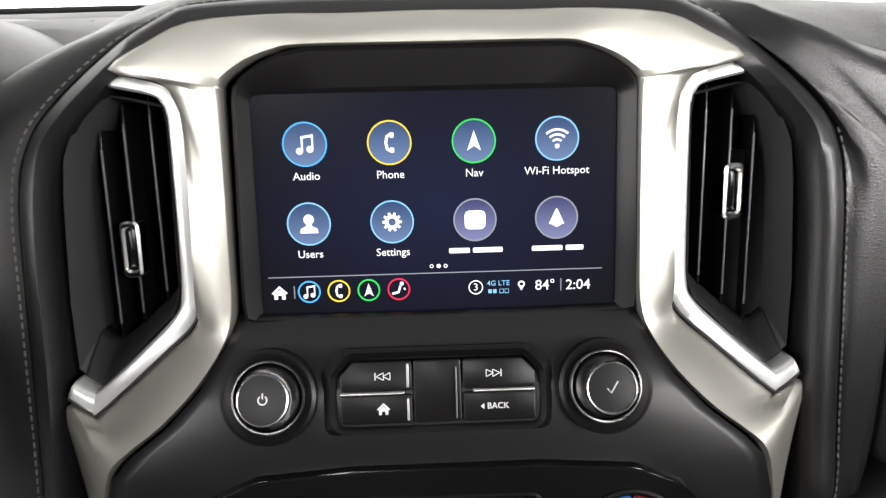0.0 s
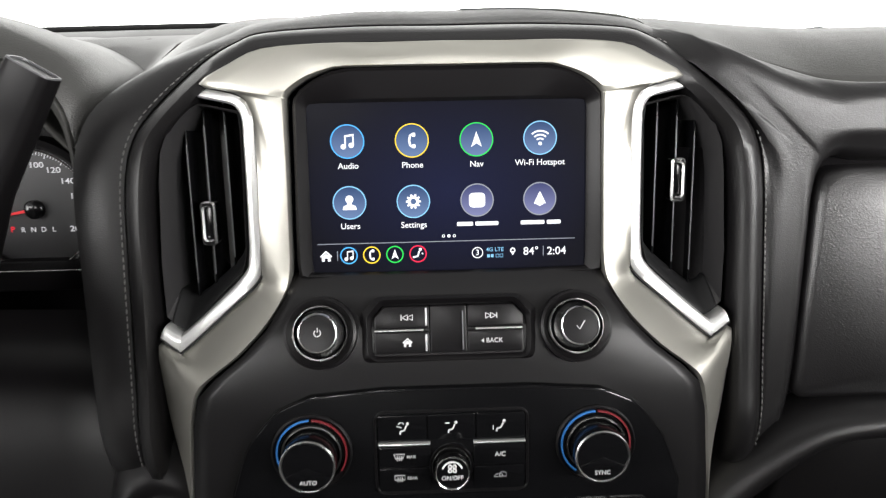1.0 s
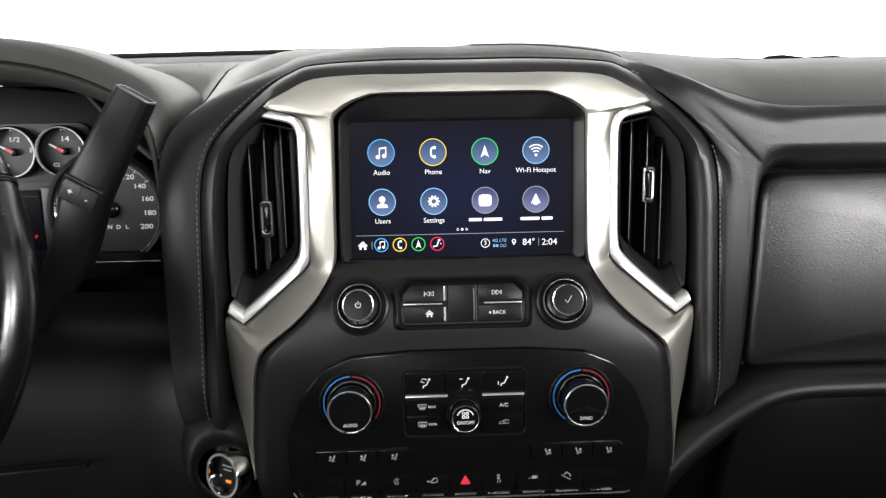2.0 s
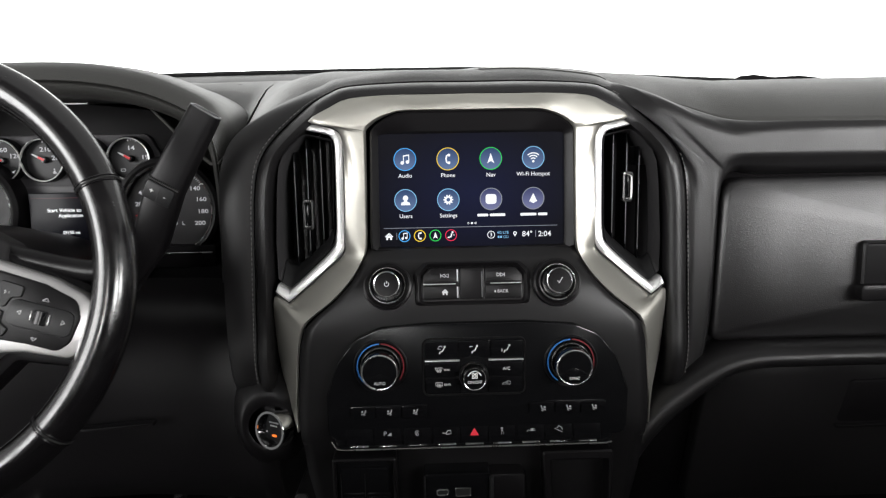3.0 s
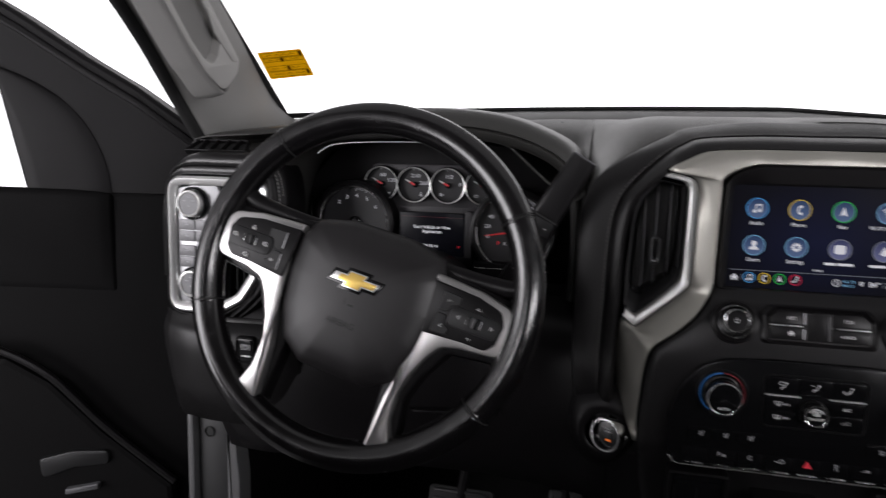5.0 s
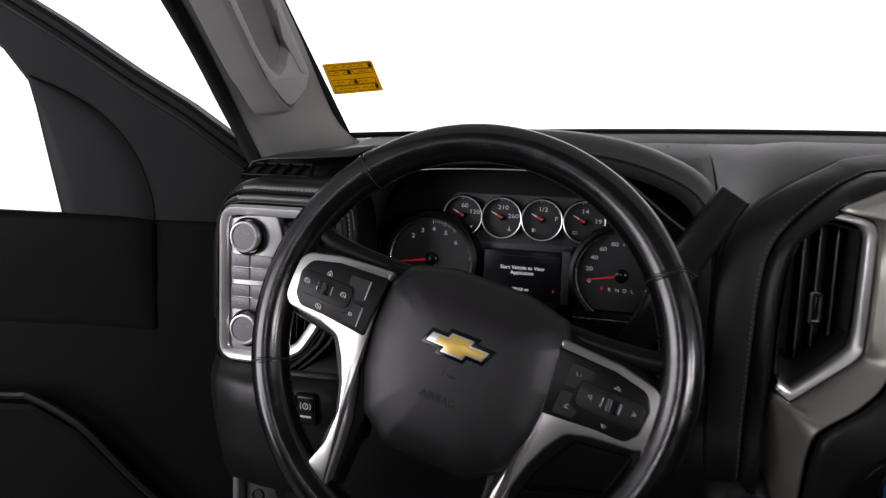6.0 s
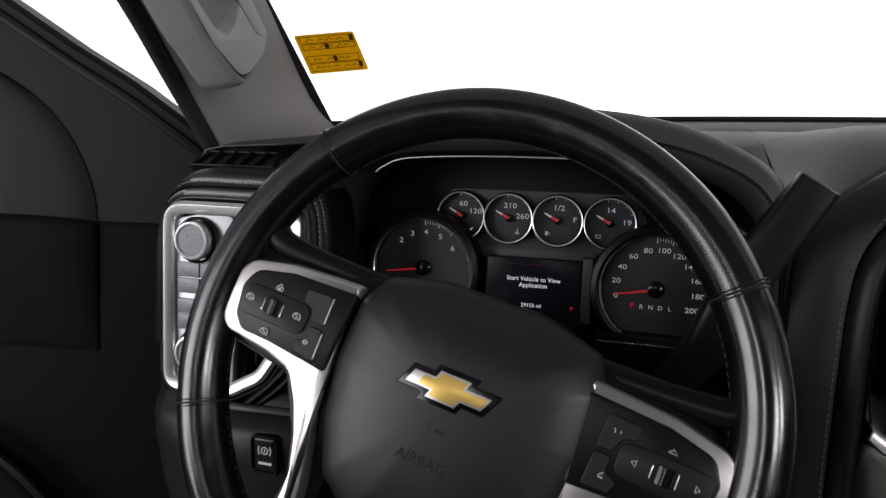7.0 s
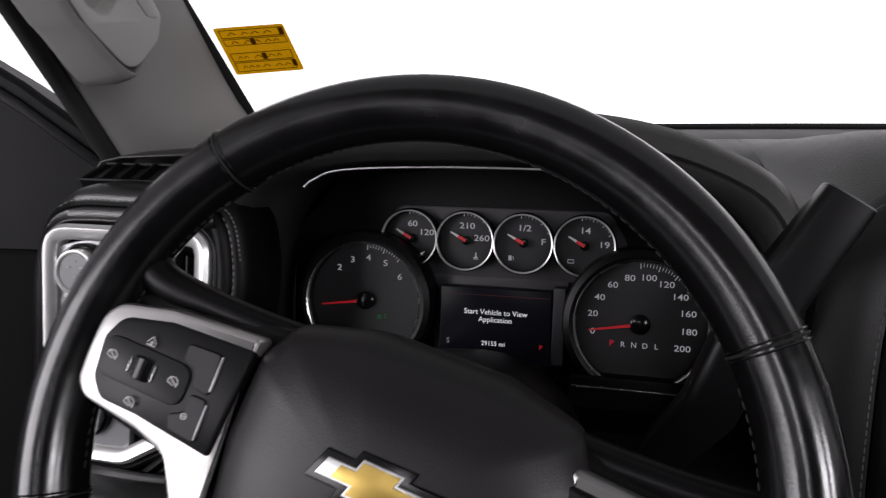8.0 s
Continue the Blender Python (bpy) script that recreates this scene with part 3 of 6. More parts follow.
def skin(t):
    """The skin rounds forward from its seam or crease to one upright face, evenly along its length."""
    deep = []
    for a, b in zip(edge_a, edge_b):
        d = a.y - FACE
        k = max(0.0, 1 - t / (.20 + .32 * min(1.0, max(0.0, d) / .06)))
        deep.append((b.y - .435) * t + d * k * k)
    w = int(44 * min(1.0, t * 2.6))
    row = []
    for i, (a, b) in enumerate(zip(edge_a, edge_b)):
        v = min(w, i, len(deep) - 1 - i)
        p = a.lerp(b, t)
        row.append(Vector((p.x, FACE + sum(deep[i - v:i + v + 1]) / (2 * v + 1), p.z)))
    return row


def rim_roll(share, deep):
    """The rim rolls back into the gap round the glove box, wider above than beside it."""
    return [b + d * ((.0075 + .0125 * abs(d.z)) * share) + Vector((0, deep, 0)) for b, d in zip(edge_b, away)]


seam_roll = [p if k < n0 else near[k - n0] for k, p in enumerate(skin(.03))]
loft(bm, [edge_a, seam_roll, skin(.12), skin(.22), skin(.36), skin(.52), skin(.70), skin(.86), skin(.95), rim_roll(.06, .0002), rim_roll(.30, .0026), rim_roll(.55, .0075), rim_roll(.78, .015), rim_roll(.92, .025), rim_roll(.96, .034)])
solid(part("outer_wrap", bm, LEATHER, dash, "leather skin outside the arch seam and over the passenger side", angle=50), 0.0015, 0)
over = between(cs, co_, 0.11, (0, -0.0034, 0.0011))[:TURN + 1]
beside = [p + Vector((0, -.0010, 0)) for p in seam_roll[n0:]]
part("stitching", stitches(bmesh.new(), over, .0034, .0016, .0005), THREAD, hood, "row of grey stitches")
part("stitching", stitches(bmesh.new(), beside, .0030, .0018, .0006), THREAD, hood, "row of grey stitches")
tube(bm := bmesh.new(), [p + Vector((0, -.0004, 0)) for p in between(ci, cs, 0.985, (0, .0012, -.0006))], .0009, 6)
part("seam_groove", bm, RUBBER, hood, "dark groove of the seam")

# the top pad runs from the creases back to the glass
front = [Vector((-.40, .56, 1.500)), Vector((-.34, .53, 1.480)), Vector((-.29, .490, 1.440)), Vector((-.262, .470, 1.420)), Vector((-.250, .458, 1.420)), Vector((-.243, .452, 1.428))] + [p + Vector((0, .008, -.004)) for p in co_[14:49]] + [p for p in co_[49:TURN]] + [p + Vector((0, .004, -.003)) for p in crease_line[::-1]]
front = [p for k, p in enumerate(front) if k == 0 or p.x > front[k - 1].x + 1e-5]


def top_row(f):
    """The pad swells from the crease to a flat crown, higher in the middle of the dash."""
    r = []
    for p in front:
        wx = ws_point(max(-1, min(1, p.x / 0.75)), 0.0)
        crown = 1.5275 - .0205 * min(1.0, max(0.0, (p.x - .10) / .20))
        k = max(0.0, min(1.0, (p.x + .275) / .13))
        k = k * k * (3 - 2 * k)
        late = min(f / .75, 1.0)
        g = k * (1 - (1 - min(f / .48, 1.0)) ** 2.2) + (1 - k) * late * late * (3 - 2 * late)
        r.append(Vector((p.x, p.y + (wx[1] - 0.004 - p.y) * f, p.z + (crown - p.z) * g - .004 * max(0.0, f - .5))))
    return r


rows = [[p + Vector((0, 0.002, 0.0005)) for p in front]] + [top_row(f) for f in (.03, .07, .12, .18, .25, .33, .42, .52, .7, 1.0)]
bm = bmesh.new()
loft(bm, rows)
solid(part("top_pad", bm, TOP_PAD, dash, "soft grained top of the dashboard", angle=60), 0.003, 0)

bm = bmesh.new()
loft(bm, [[(x, .592 + (y - .47) * .73, z - .006) for x in (-.772, -.73, -.66, -.55, -.45, -.35, -.30)] for y, z in ((.470, 1.430), (.490, 1.462), (.515, 1.484), (.55, 1.502), (.60, 1.515), (.70, 1.526), (.80, 1.532), (.92, 1.536))])
solid(part("driver_top_pad", bm, TOP_PAD, dash, "soft grained dash top behind the instrument hood", angle=60), 0.003, 0)

# defroster grille and the low bump by the glass
bm = bmesh.new()
pts = [Vector(ws_point(-0.93 + 1.86 * i / 30, 0.0)) for i in range(31)]
loft(bm, [[p + Vector((0, -0.20, -0.065)) for p in pts], [p + Vector((0, -0.13, -0.030)) for p in pts], [p + Vector((0, -0.07, -0.014)) for p in pts], [p + Vector((0, -0.03, -0.007)) for p in pts], [p + Vector((0, -0.003, -0.003)) for p in pts]])
solid(part("defroster_grille", bm, GREY_PLASTIC, dash, "dark defroster strip at the foot of the glass"), 0.003, 0)
pts = [Vector(ws_point(q, 0.0)) + Vector((0, -0.012, h)) for q, h in ((0.55, -0.004), (0.575, 0.006), (0.60, 0.0085), (0.635, 0.006), (0.68, 0.0095), (0.715, 0.0075), (0.75, -0.004))]
bm = bmesh.new()
loft(bm, [[p + Vector((0, -0.012, -0.012)) for p in pts], pts, [p + Vector((0, 0.010, -0.002)) for p in pts], [p + Vector((0, 0.012, -0.016)) for p in pts]])
solid(part("sensor_cover", bm, DARK, dash, "low dark cover at the foot of the glass"), 0.002, 0)

def curved_slab(bm, outline, y0, depth, bev, bulge, x0, x1, z0, z1, m=None):
    """A plate facing the cabin at depth y0 whose face bulges towards it in both directions."""
    m = m or face_frame(0, y0, 0)
    o = outline if area2(outline) > 0 else outline[::-1]
    cu, cv = (x0 + x1) / 2, (z0 + z1) / 2
    height = lambda a, b: bulge * (1 - ((a - cu) / (x1 - x0) * 2) ** 2 * 0.5) * (1 - ((b - cv) / (z1 - z0) * 2) ** 2)
    loops = [(o, -depth, 0), (o, -bev, 1), (inset(o, bev * 0.35), -bev * 0.25, 1), (inset(o, bev), 0, 1)]
    for k in (0.85, 0.65, 0.4, 0.15):
        loops.append(([(cu + (a - cu) * k, cv + (b - cv) * k) for a, b in inset(o, bev)], 0, 1))
    rings = []
    for lo_, w_, on in loops:
        rings.append([bm.verts.new(m @ Vector((a, b, w_ + on * height(a, b)))) for a, b in lo_])
    for a, b in zip(rings, rings[1:]):
        for i in range(len(a)):
            bm.faces.new((a[i - 1], a[i], b[i], b[i - 1]))
    bm.faces.new(rings[-1])
    return bm


# moulded ledge that rises from the stack and runs between the glove boxes
ledge = smooth_line([(.148, 0, 1.125), (.162, 0, 1.148), (.180, 0, 1.169), (.20, 0, 1.187), (.222, 0, 1.2035), (.250, 0, 1.2195), (.283, 0, 1.2265), (.33, 0, 1.2275), (.45, 0, 1.2275), (.65, 0, 1.2275), (.93, 0, 1.2275)], 6)
sect = [(.470, .006), (.452, .005), (.436, .003), (.425, .0), (.4185, -.005), (.4165, -.010), (.4185, -.015), (.425, -.019), (.440, -.021), (.460, -.022)]
bm = bmesh.new()
loft(bm, [[(p.x - dz * .7 * max(0.0, min(1.0, (.31 - p.x) / .10)), y, p.z + dz) for y, dz in sect] for p in ledge])
solid(part("ledge", bm, LEATHER, dash, "rounded plastic ledge between the glove boxes", angle=60), 0.002, 0)
bm = bmesh.new()
loft(bm, [[(x, y, z) for x in (.16, .24, .4, .7, .93)] for y, z in ((.462, 1.412), (.462, 1.21), (.462, 1.19), (.502, 1.05), (.52, 1.0), (.53, .90), (.56, .80))])
solid(part("passenger_body", bm, DARK, dash, "dark body behind the glove boxes", angle=50), 0.003, 0)

glove_box = thing("glove_box", (.57, .45, 1.23), "black leather-grained upper glove box with pull latch, closed", "glove box")
up_o = fillet([(.2435, 1.2315), (.249, 1.398), (.93, 1.400), (.93, 1.2315)], [.012, .026, .004, .004], 6)
bm = curved_slab(bmesh.new(), up_o, .4475, .022, .006, .030, .20, .96, 1.20, 1.43)
part("door", bm, PANEL_LEATHER, glove_box, "grained leather-look lid", angle=50)
HB = face_frame(0, .4195, 0, 0)
bm = ring_slab(bmesh.new(), rect(.475, 1.3055, .188, .060, .006), rect(.475, 1.308, .180, .050, .004), .012, HB, .0015, .003)
part("latch_surround", bm, PLASTIC, glove_box)
slab(bm := bmesh.new(), rect(.475, 1.308, .179, .049, .003), .006, HB, .001, .0008)
part("latch_recess", bm, DARK, glove_box)
slab(bm := bmesh.new(), rect(.473, 1.2850, .190, .016, .005), .012, HB, .002, .009)
part("latch_grip", bm, PLASTIC, glove_box, "rounded grip bar")
lower_box = thing("glove_box", (.57, .45, 1.0), "black lower glove box with a key lock, closed", "glove box")
LM_ = face_frame(0, .438, 1.209, -14)
lo_o = fillet([(.236, -.179), (.2415, -.0015), (.93, 0), (.93, -.179)], [.012, .026, .004, .004], 6)
bm = curved_slab(bmesh.new(), lo_o, .438, .015, .004, .006, .20, .96, -.209, .041, LM_)
part("door", bm, LEATHER, lower_box, "smooth lid", angle=50)
HB2 = face_frame(0, .4315, 1.209, -14)
slab(bm := bmesh.new(), fillet([(.386, -.075), (.392, -.023), (.54, -.021), (.54, -.075)], .006), .01, HB2, .002, .0)
part("latch_plate", bm, DARK, lower_box)
bm = ring_slab(bmesh.new(), disc(.441, -.039, .0085), disc(.441, -.039, .0065), .005, HB2, .0008, .003)
part("lock_ring", bm, PLASTIC, lower_box, "ring round the key lock")
lathe(bm := bmesh.new(), [(.0064, 0), (.0064, .002), (.0015, .002), (.0012, .0), (0, 0)], HB2 @ Matrix.Translation((.441, -.039, 0)), 24)
part("lock", bm, GREY_PLASTIC, lower_box)
slab(bm := bmesh.new(), rect(.47, -.078, .17, .004, .0015), .01, HB2, .001, .004)
part("grip", bm, PLASTIC, lower_box)

# knee panel and lower dashboard on the driver's side
bm = bmesh.new()
kx = [-.715, -.69, -.66, -.55, -.45, -.36, -.28, -.225, -.20]
ky = [.455, .450, .447, .452, .465, .47, .462, .448, .43]
prof = [(.03, 1.30), (.0, 1.24), (-.004, 1.18), (.006, 1.10), (.03, 1.055), (.07, 1.045), (.2, 1.04)]
loft(bm, [[(x, y + a, z) for a, z in prof] for x, y in zip(kx, ky)])
solid(part("knee_panel", bm, PLASTIC, dash, "dark knee panel under the steering column", angle=60), 0.003, 0)
slab(bm := bmesh.new(), [(-.44, 1.150), (-.33, 1.158), (-.33, 1.1545), (-.44, 1.1465)], .01, face_frame(0, .448, 0), .001, .0)
part("panel_seam", bm, PLASTIC, dash, "moulded step in the knee panel")
slab(bm := bmesh.new(), rect(-.488, 1.052, .016, .006, .002), .030, face_frame(0, .4900, 0), .001, 0)
part("release_tag", bm, HANDLE_GREY, dash, "small pale tag under the knee panel")

# ---- instrument hood over the dials ----
brow = thing("instrument_hood", (-.45, .5, 1.5), "black leather-grained hood over the instruments", "instrument hood")
I_ = [(-.636, 1.30), (-.634, 1.38), (-.628, 1.435), (-.602, 1.469), (-.55, 1.4855), (-.45, 1.490), (-.37, 1.4875), (-.305, 1.472), (-.266, 1.444), (-.256, 1.39), (-.256, 1.30)]
O_ = [(-.664, 1.30), (-.664, 1.39), (-.655, 1.452), (-.624, 1.494), (-.56, 1.518), (-.45, 1.526), (-.36, 1.5205), (-.294, 1.5015), (-.250, 1.471), (-.238, 1.41), (-.237, 1.30)]
iv = smooth_line([(x, 0, z) for x, z in I_], 6)
ov = smooth_line([(x, 0, z) for x, z in O_], 6)
at = lambda line, y: [Vector((p.x, y, p.z)) for p in line]
mid = lambda t, y, dz=0: [Vector((a.x * (1 - t) + b.x * t, y, a.z * (1 - t) + b.z * t + dz)) for a, b in zip(iv, ov)]
bm = bmesh.new()
loft(bm, [at(iv, .575), at(iv, .50), mid(0.0, .475), mid(0.12, .464), mid(0.28, .461), mid(0.36, .4635)])
solid(part("lip", bm, TOP_PAD, brow, "dark inner lip", angle=60), 0.002, 0)
bm = bmesh.new()
loft(bm, [mid(0.36, .4635), mid(0.42, .461), mid(0.7, .466), mid(0.92, .482), mid(1.0, .505), mid(1.02, .545, .002), [Vector((p.x, .62, min(p.z, 1.52) - .002)) for p in ov], [Vector((p.x, .715, min(p.z, 1.518))) for p in ov]])
solid(part("top_skin", bm, TOP_PAD, brow, "stitched soft skin", angle=60), 0.002, 0)
tube(bm := bmesh.new(), at(smooth_line([(x, 0, z) for x, z in [(-.584, 1.466), (-.576, 1.472), (-.553, 1.4795), (-.48, 1.483), (-.385, 1.483)]], 6), .486), .0008, 6)
part("bright_line", bm, PLATE, brow, "thin bright line inside the hood")

# dash skin at the far left, beyond the hood: a stitched roll that wraps round the switch panel, and the pad under the pillar
corner = lambda pts, y: [Vector((p.x, y, p.z)) for p in smooth_line([(a, 0, b) for a, b in pts], 5)]
ra = [(-.632, 1.434), (-.700, 1.434), (-.745, 1.434), (-.764, 1.4305), (-.775, 1.420), (-.779, 1.400), (-.780, 1.37), (-.780, 1.30)]
rb = [(-.632, 1.4465), (-.700, 1.4470), (-.7400, 1.4470), (-.7580, 1.4430), (-.7710, 1.4300), (-.7800, 1.402), (-.782, 1.37), (-.782, 1.30)]
rc = [(-.632, 1.462), (-.700, 1.4622), (-.7374, 1.4620), (-.7600, 1.4515), (-.7740, 1.4340), (-.7815, 1.404), (-.786, 1.37), (-.786, 1.30)]
ca, cb, cc = corner(ra, .447), corner(rb, .447), corner(rc, .452)
bm = bmesh.new()
loft(bm, [ca, between(ca, cb, .3, (0, -.0045, 0)), between(ca, cb, .75, (0, -.0050, 0)), between(ca, cb, .96, (0, -.0015, 0)), cb, between(cb, cc, .08, (0, -.0040, 0)), between(cb, cc, .35, (0, -.0075, 0)), between(cb, cc, .7, (0, -.0065, 0)), between(cb, cc, .95, (0, -.0025, 0)), cc, [p + Vector((.004, .035, .005)) for p in cc]])
corner_pad = solid(part("corner_roll", bm, PANEL_LEATHER, dash, "stitched leather roll by the door", angle=60), 0.002, 0)
stitches(bm := bmesh.new(), between(cb, cc, .30, (0, -.0084, 0))[:17], .0030, .0020, .0005)
part("stitching", bm, STITCH_LIGHT, corner_pad, "row of pale stitches")
bm = bmesh.new()
loft(bm, [[(-.772, .490, 1.470), (-.764, .489, 1.481), (-.745, .488, 1.485), (-.69, .49, 1.488), (-.64, .50, 1.492)], [(-.775, .52, 1.474), (-.766, .52, 1.486), (-.745, .52, 1.491), (-.69, .53, 1.497), (-.63, .54, 1.505)],
          [(-.782, .72, 1.485), (-.772, .72, 1.500), (-.745, .72, 1.512), (-.69, .74, 1.518), (-.62, .77, 1.520)]])
solid(part("corner_top", bm, TOP_PAD, dash, "dash skin under the windshield pillar", angle=60), 0.002, 0)
# ---- centre stack ----
stack = thing("center_stack", (0, .43, 1.0), "satin silver surround and black face of the centre stack", "console")
CX = -.0025
S_IN = [(0, .416, 1.4672), (.061, .416, 1.4672), (.073, .416, 1.4650), (.083, .416, 1.4605), (.0915, .416, 1.4548), (.0958, .416, 1.4495), (.0968, .416, 1.4440), (.0978, .416, 1.405), (.0990, .416, 1.366),
        (.0997, .415, 1.3415), (.1045, .411, 1.3250), (.1150, .401, 1.3080), (.131, .397, 1.2915), (.149, .396, 1.2775), (.1590, .3965, 1.2655), (.1640, .397, 1.246), (.1670, .397, 1.217), (.1690, .397, 1.190), (.1690, .397, 1.165)]
S_OUT = [(0, .4205, 1.4815), (.040, .4205, 1.4815), (.075, .421, 1.4812), (.112, .4200, 1.479), (.132, .4205, 1.4705), (.151, .4220, 1.4592), (.1345, .4235, 1.4555), (.1239, .427, 1.4510), (.1189, .430, 1.4300),
         (.1200, .430, 1.3500), (.1232, .429, 1.3312), (.1421, .427, 1.3140), (.1747, .425, 1.2864), (.1800, .425, 1.2858), (.1915, .424, 1.2910), (.1940, .434, 1.258), (.1925, .440, 1.222), (.1850, .436, 1.190), (.1715, .408, 1.162)]
S_OUT = [(x, min(a[1] + .27 * math.hypot(x - a[0], z - a[2]), .424), z) if k < 10 else (x, y, z) for k, ((x, y, z), a) in enumerate(zip(S_OUT, S_IN))]
centred = lambda half, per: [p + Vector((CX, 0, 0)) for p in curve3(half, per)]
si, so = centred(S_IN, 3), centred(S_OUT, 3)
bm = bmesh.new()
loft(bm, [between(si, so, .045, (0, .014, 0)), between(si, so, .045, (0, .0022, 0)), between(si, so, .085, (0, 0, 0)), between(si, so, .25, (0, -.0007, 0)), between(si, so, .5, (0, -.0010, 0)), between(si, so, .75, (0, -.0008, 0)),
          between(si, so, .96, (0, -.0004, 0)), between(si, so, 1, (0, .0018, 0)), [p + Vector((0, .014, 0)) for p in so]])
solid(part("silver_surround", bm, SILVER, stack, "satin silver arch round the screen and vents", angle=50), .0015, 0)

# added plate stops the bright backdrop showing through the vent gaps
part("backing", slab(bmesh.new(), fillet([(-.20, 1.10), (.20, 1.10), (.20, 1.42), (.15, 1.47), (.11, 1.488), (-.11, 1.488), (-.15, 1.47), (-.20, 1.42)], .01), .004, face_frame(0, .512, 0), 0, 0), RUBBER, stack, "black plate added behind the vents to close bright gaps", smooth=False)

# black face below the screen
half_w = [(1.338, .1005), (1.325, .1045), (1.308, .1150), (1.2915, .131), (1.2775, .149), (1.2665, .1595), (1.248, .1640), (1.20, .168), (1.17, .1690), (1.12, .164), (1.05, .15), (.95, .14)]
face_y = [(1.338, .4190), (1.332, .4120), (1.325, .4040), (1.308, .3935), (1.2915, .3905), (1.2775, .3895), (1.2665, .389), (1.248, .389), (1.20, .391), (1.155, .393), (1.15, .397), (1.12, .400), (1.05, .405), (.95, .41)]


def lerp_table(tab, z):
    for (z0, v0), (z1, v1) in zip(tab, tab[1:]):
        if z0 >= z >= z1:
            return v0 + (v1 - v0) * (z0 - z) / (z0 - z1)
    return tab[0][1] if z > tab[0][0] else tab[-1][1]


zs = [1.338, 1.336, 1.333, 1.329, 1.325, 1.318, 1.308, 1.30, 1.2915, 1.2845, 1.2775, 1.272, 1.2665, 1.257, 1.248, 1.22, 1.20, 1.17, 1.155, 1.15, 1.12, 1.05, .95]
bm = bmesh.new()
loft(bm, [[(CX + (lerp_table(half_w, z) - .0012) * s, lerp_table(face_y, z) + .006 * abs(s) ** 4, z) for s in [i / 16 - 1 for i in range(33)]] for z in zs])
solid(part("black_face", bm, FACE_BLACK, stack, "matt black face round the controls", angle=50), .002, 0)

# ---- infotainment display ----
display = thing("infotainment_screen", (0, .42, 1.335), "lit navy touch screen with two rows of round icons", "screen")
FS = face_frame(0, .424, 0)
open_half = [(0, 1.4668), (.061, 1.4668), (.073, 1.4646), (.083, 1.4600), (.0912, 1.4543), (.0954, 1.4492), (.0964, 1.4440), (.0974, 1.405), (.0986, 1.366), (.0990, 1.3450), (.0980, 1.3365), (.093, 1.3345), (.06, 1.3340), (0, 1.3335)]
outer_l = [(x, z) for x, z in open_half] + [(-x, z) for x, z in open_half[-2:0:-1]]
inner_half = [(0, 1.4460), (.050, 1.4460), (.070, 1.4460), (.080, 1.4460), (.0860, 1.4455), (.0875, 1.4440), (.0880, 1.4420), (.0884, 1.405), (.0888, 1.366), (.0890, 1.345), (.0885, 1.3372), (.085, 1.3362), (.06, 1.3360), (0, 1.3358)]
inner_l = [(x - .001, z) for x, z in inner_half] + [(-x - .001, z) for x, z in inner_half[-2:0:-1]]
rev = lambda o: o[::-1]
bm = ring_slab(bmesh.new(), rev(outer_l), rev(inner_l), .012, FS, .0022, .0065, .0030)
bezel = part("bezel", bm, PLASTIC, display, "black sloping bezel", angle=30)
slab(bm := bmesh.new(), rect(-.001, 1.3905, .1830, .1150, .002), .006, FS, 0, 0)
part("glass_panel", bm, PANEL_NAVY, display, "glossy navy display panel", smooth=False)
slab(bm := bmesh.new(), fillet([(-.060, 1.4505), (.060, 1.4505), (.056, 1.4545), (.050, 1.4625), (-.050, 1.4625), (-.056, 1.4545)], .004), .004, FS, .0018, .0034)
part("brow_step", bm, PLASTIC, bezel)

IC = [(-.0642, 1.4221), (-.0235, 1.4219), (.0174, 1.4217), (.0580, 1.4219), (-.0645, 1.3833), (-.0236, 1.3832), (.0174, 1.3831), (.0580, 1.3831)]
P0 = .00025
note = [disc(-.0026, -.0032, .0017, 14), disc(.0024, -.0024, .0017, 14), rect(-.0013, .0003, .0009, .0066), rect(.0037, .0011, .0009, .0066), [(-.0018, .0026), (.0042, .0035), (.0042, .0048), (-.0018, .0039)]]
phone = [stroke([(.0009, .0042), (-.0011, .0030), (-.0017, .0), (-.0011, -.0030), (.0009, -.0042)], .0015), rect(.0012, .0036, .0022, .0026, .0008), rect(.0012, -.0036, .0022, .0026, .0008)]
arrow = [[(0, .0052), (.0034, -.0046), (0, -.0024), (-.0034, -.0046)]]
wifi = [disc(0, -.0036, .0012, 12)] + [band(0, -.0036, r, r + .0011, 48, 132, 12) for r in (.0026, .0050, .0074)]
user = [disc(0, .0022, .0026, 16), fillet([(-.0046, -.0046), (.0046, -.0046), (.0040, -.0022), (.0014, -.0010), (.0014, .0010), (-.0014, .0010), (-.0014, -.0010), (-.0040, -.0022)], .0005)]
gear = [*hoop(0, 0, .0018, .0036, 32)] + [[(math.cos(a) * r + math.cos(a + 1.57) * s, math.sin(a) * r + math.sin(a + 1.57) * s) for r, s in ((.0033, -.0008), (.0048, -.0006), (.0048, .0006), (.0033, .0008))] for a in [k * math.pi / 5 for k in range(10)]]
tile = [rect(0, 0, .0105, .0095, .003)]
plane = [fillet([(0, .0052), (.0042, -.0036), (.0, -.0022), (-.0042, -.0036)], .0006), [(-.0026, -.0034), (0, -.0018), (.0026, -.0034), (0, -.0048)]]
rings_ = [LIT_BLUE, LIT_YELLOW, LIT_GREEN, LIT_CYAN, LIT_CYAN, LIT_CYAN, LIT_GREY, LIT_GREY]
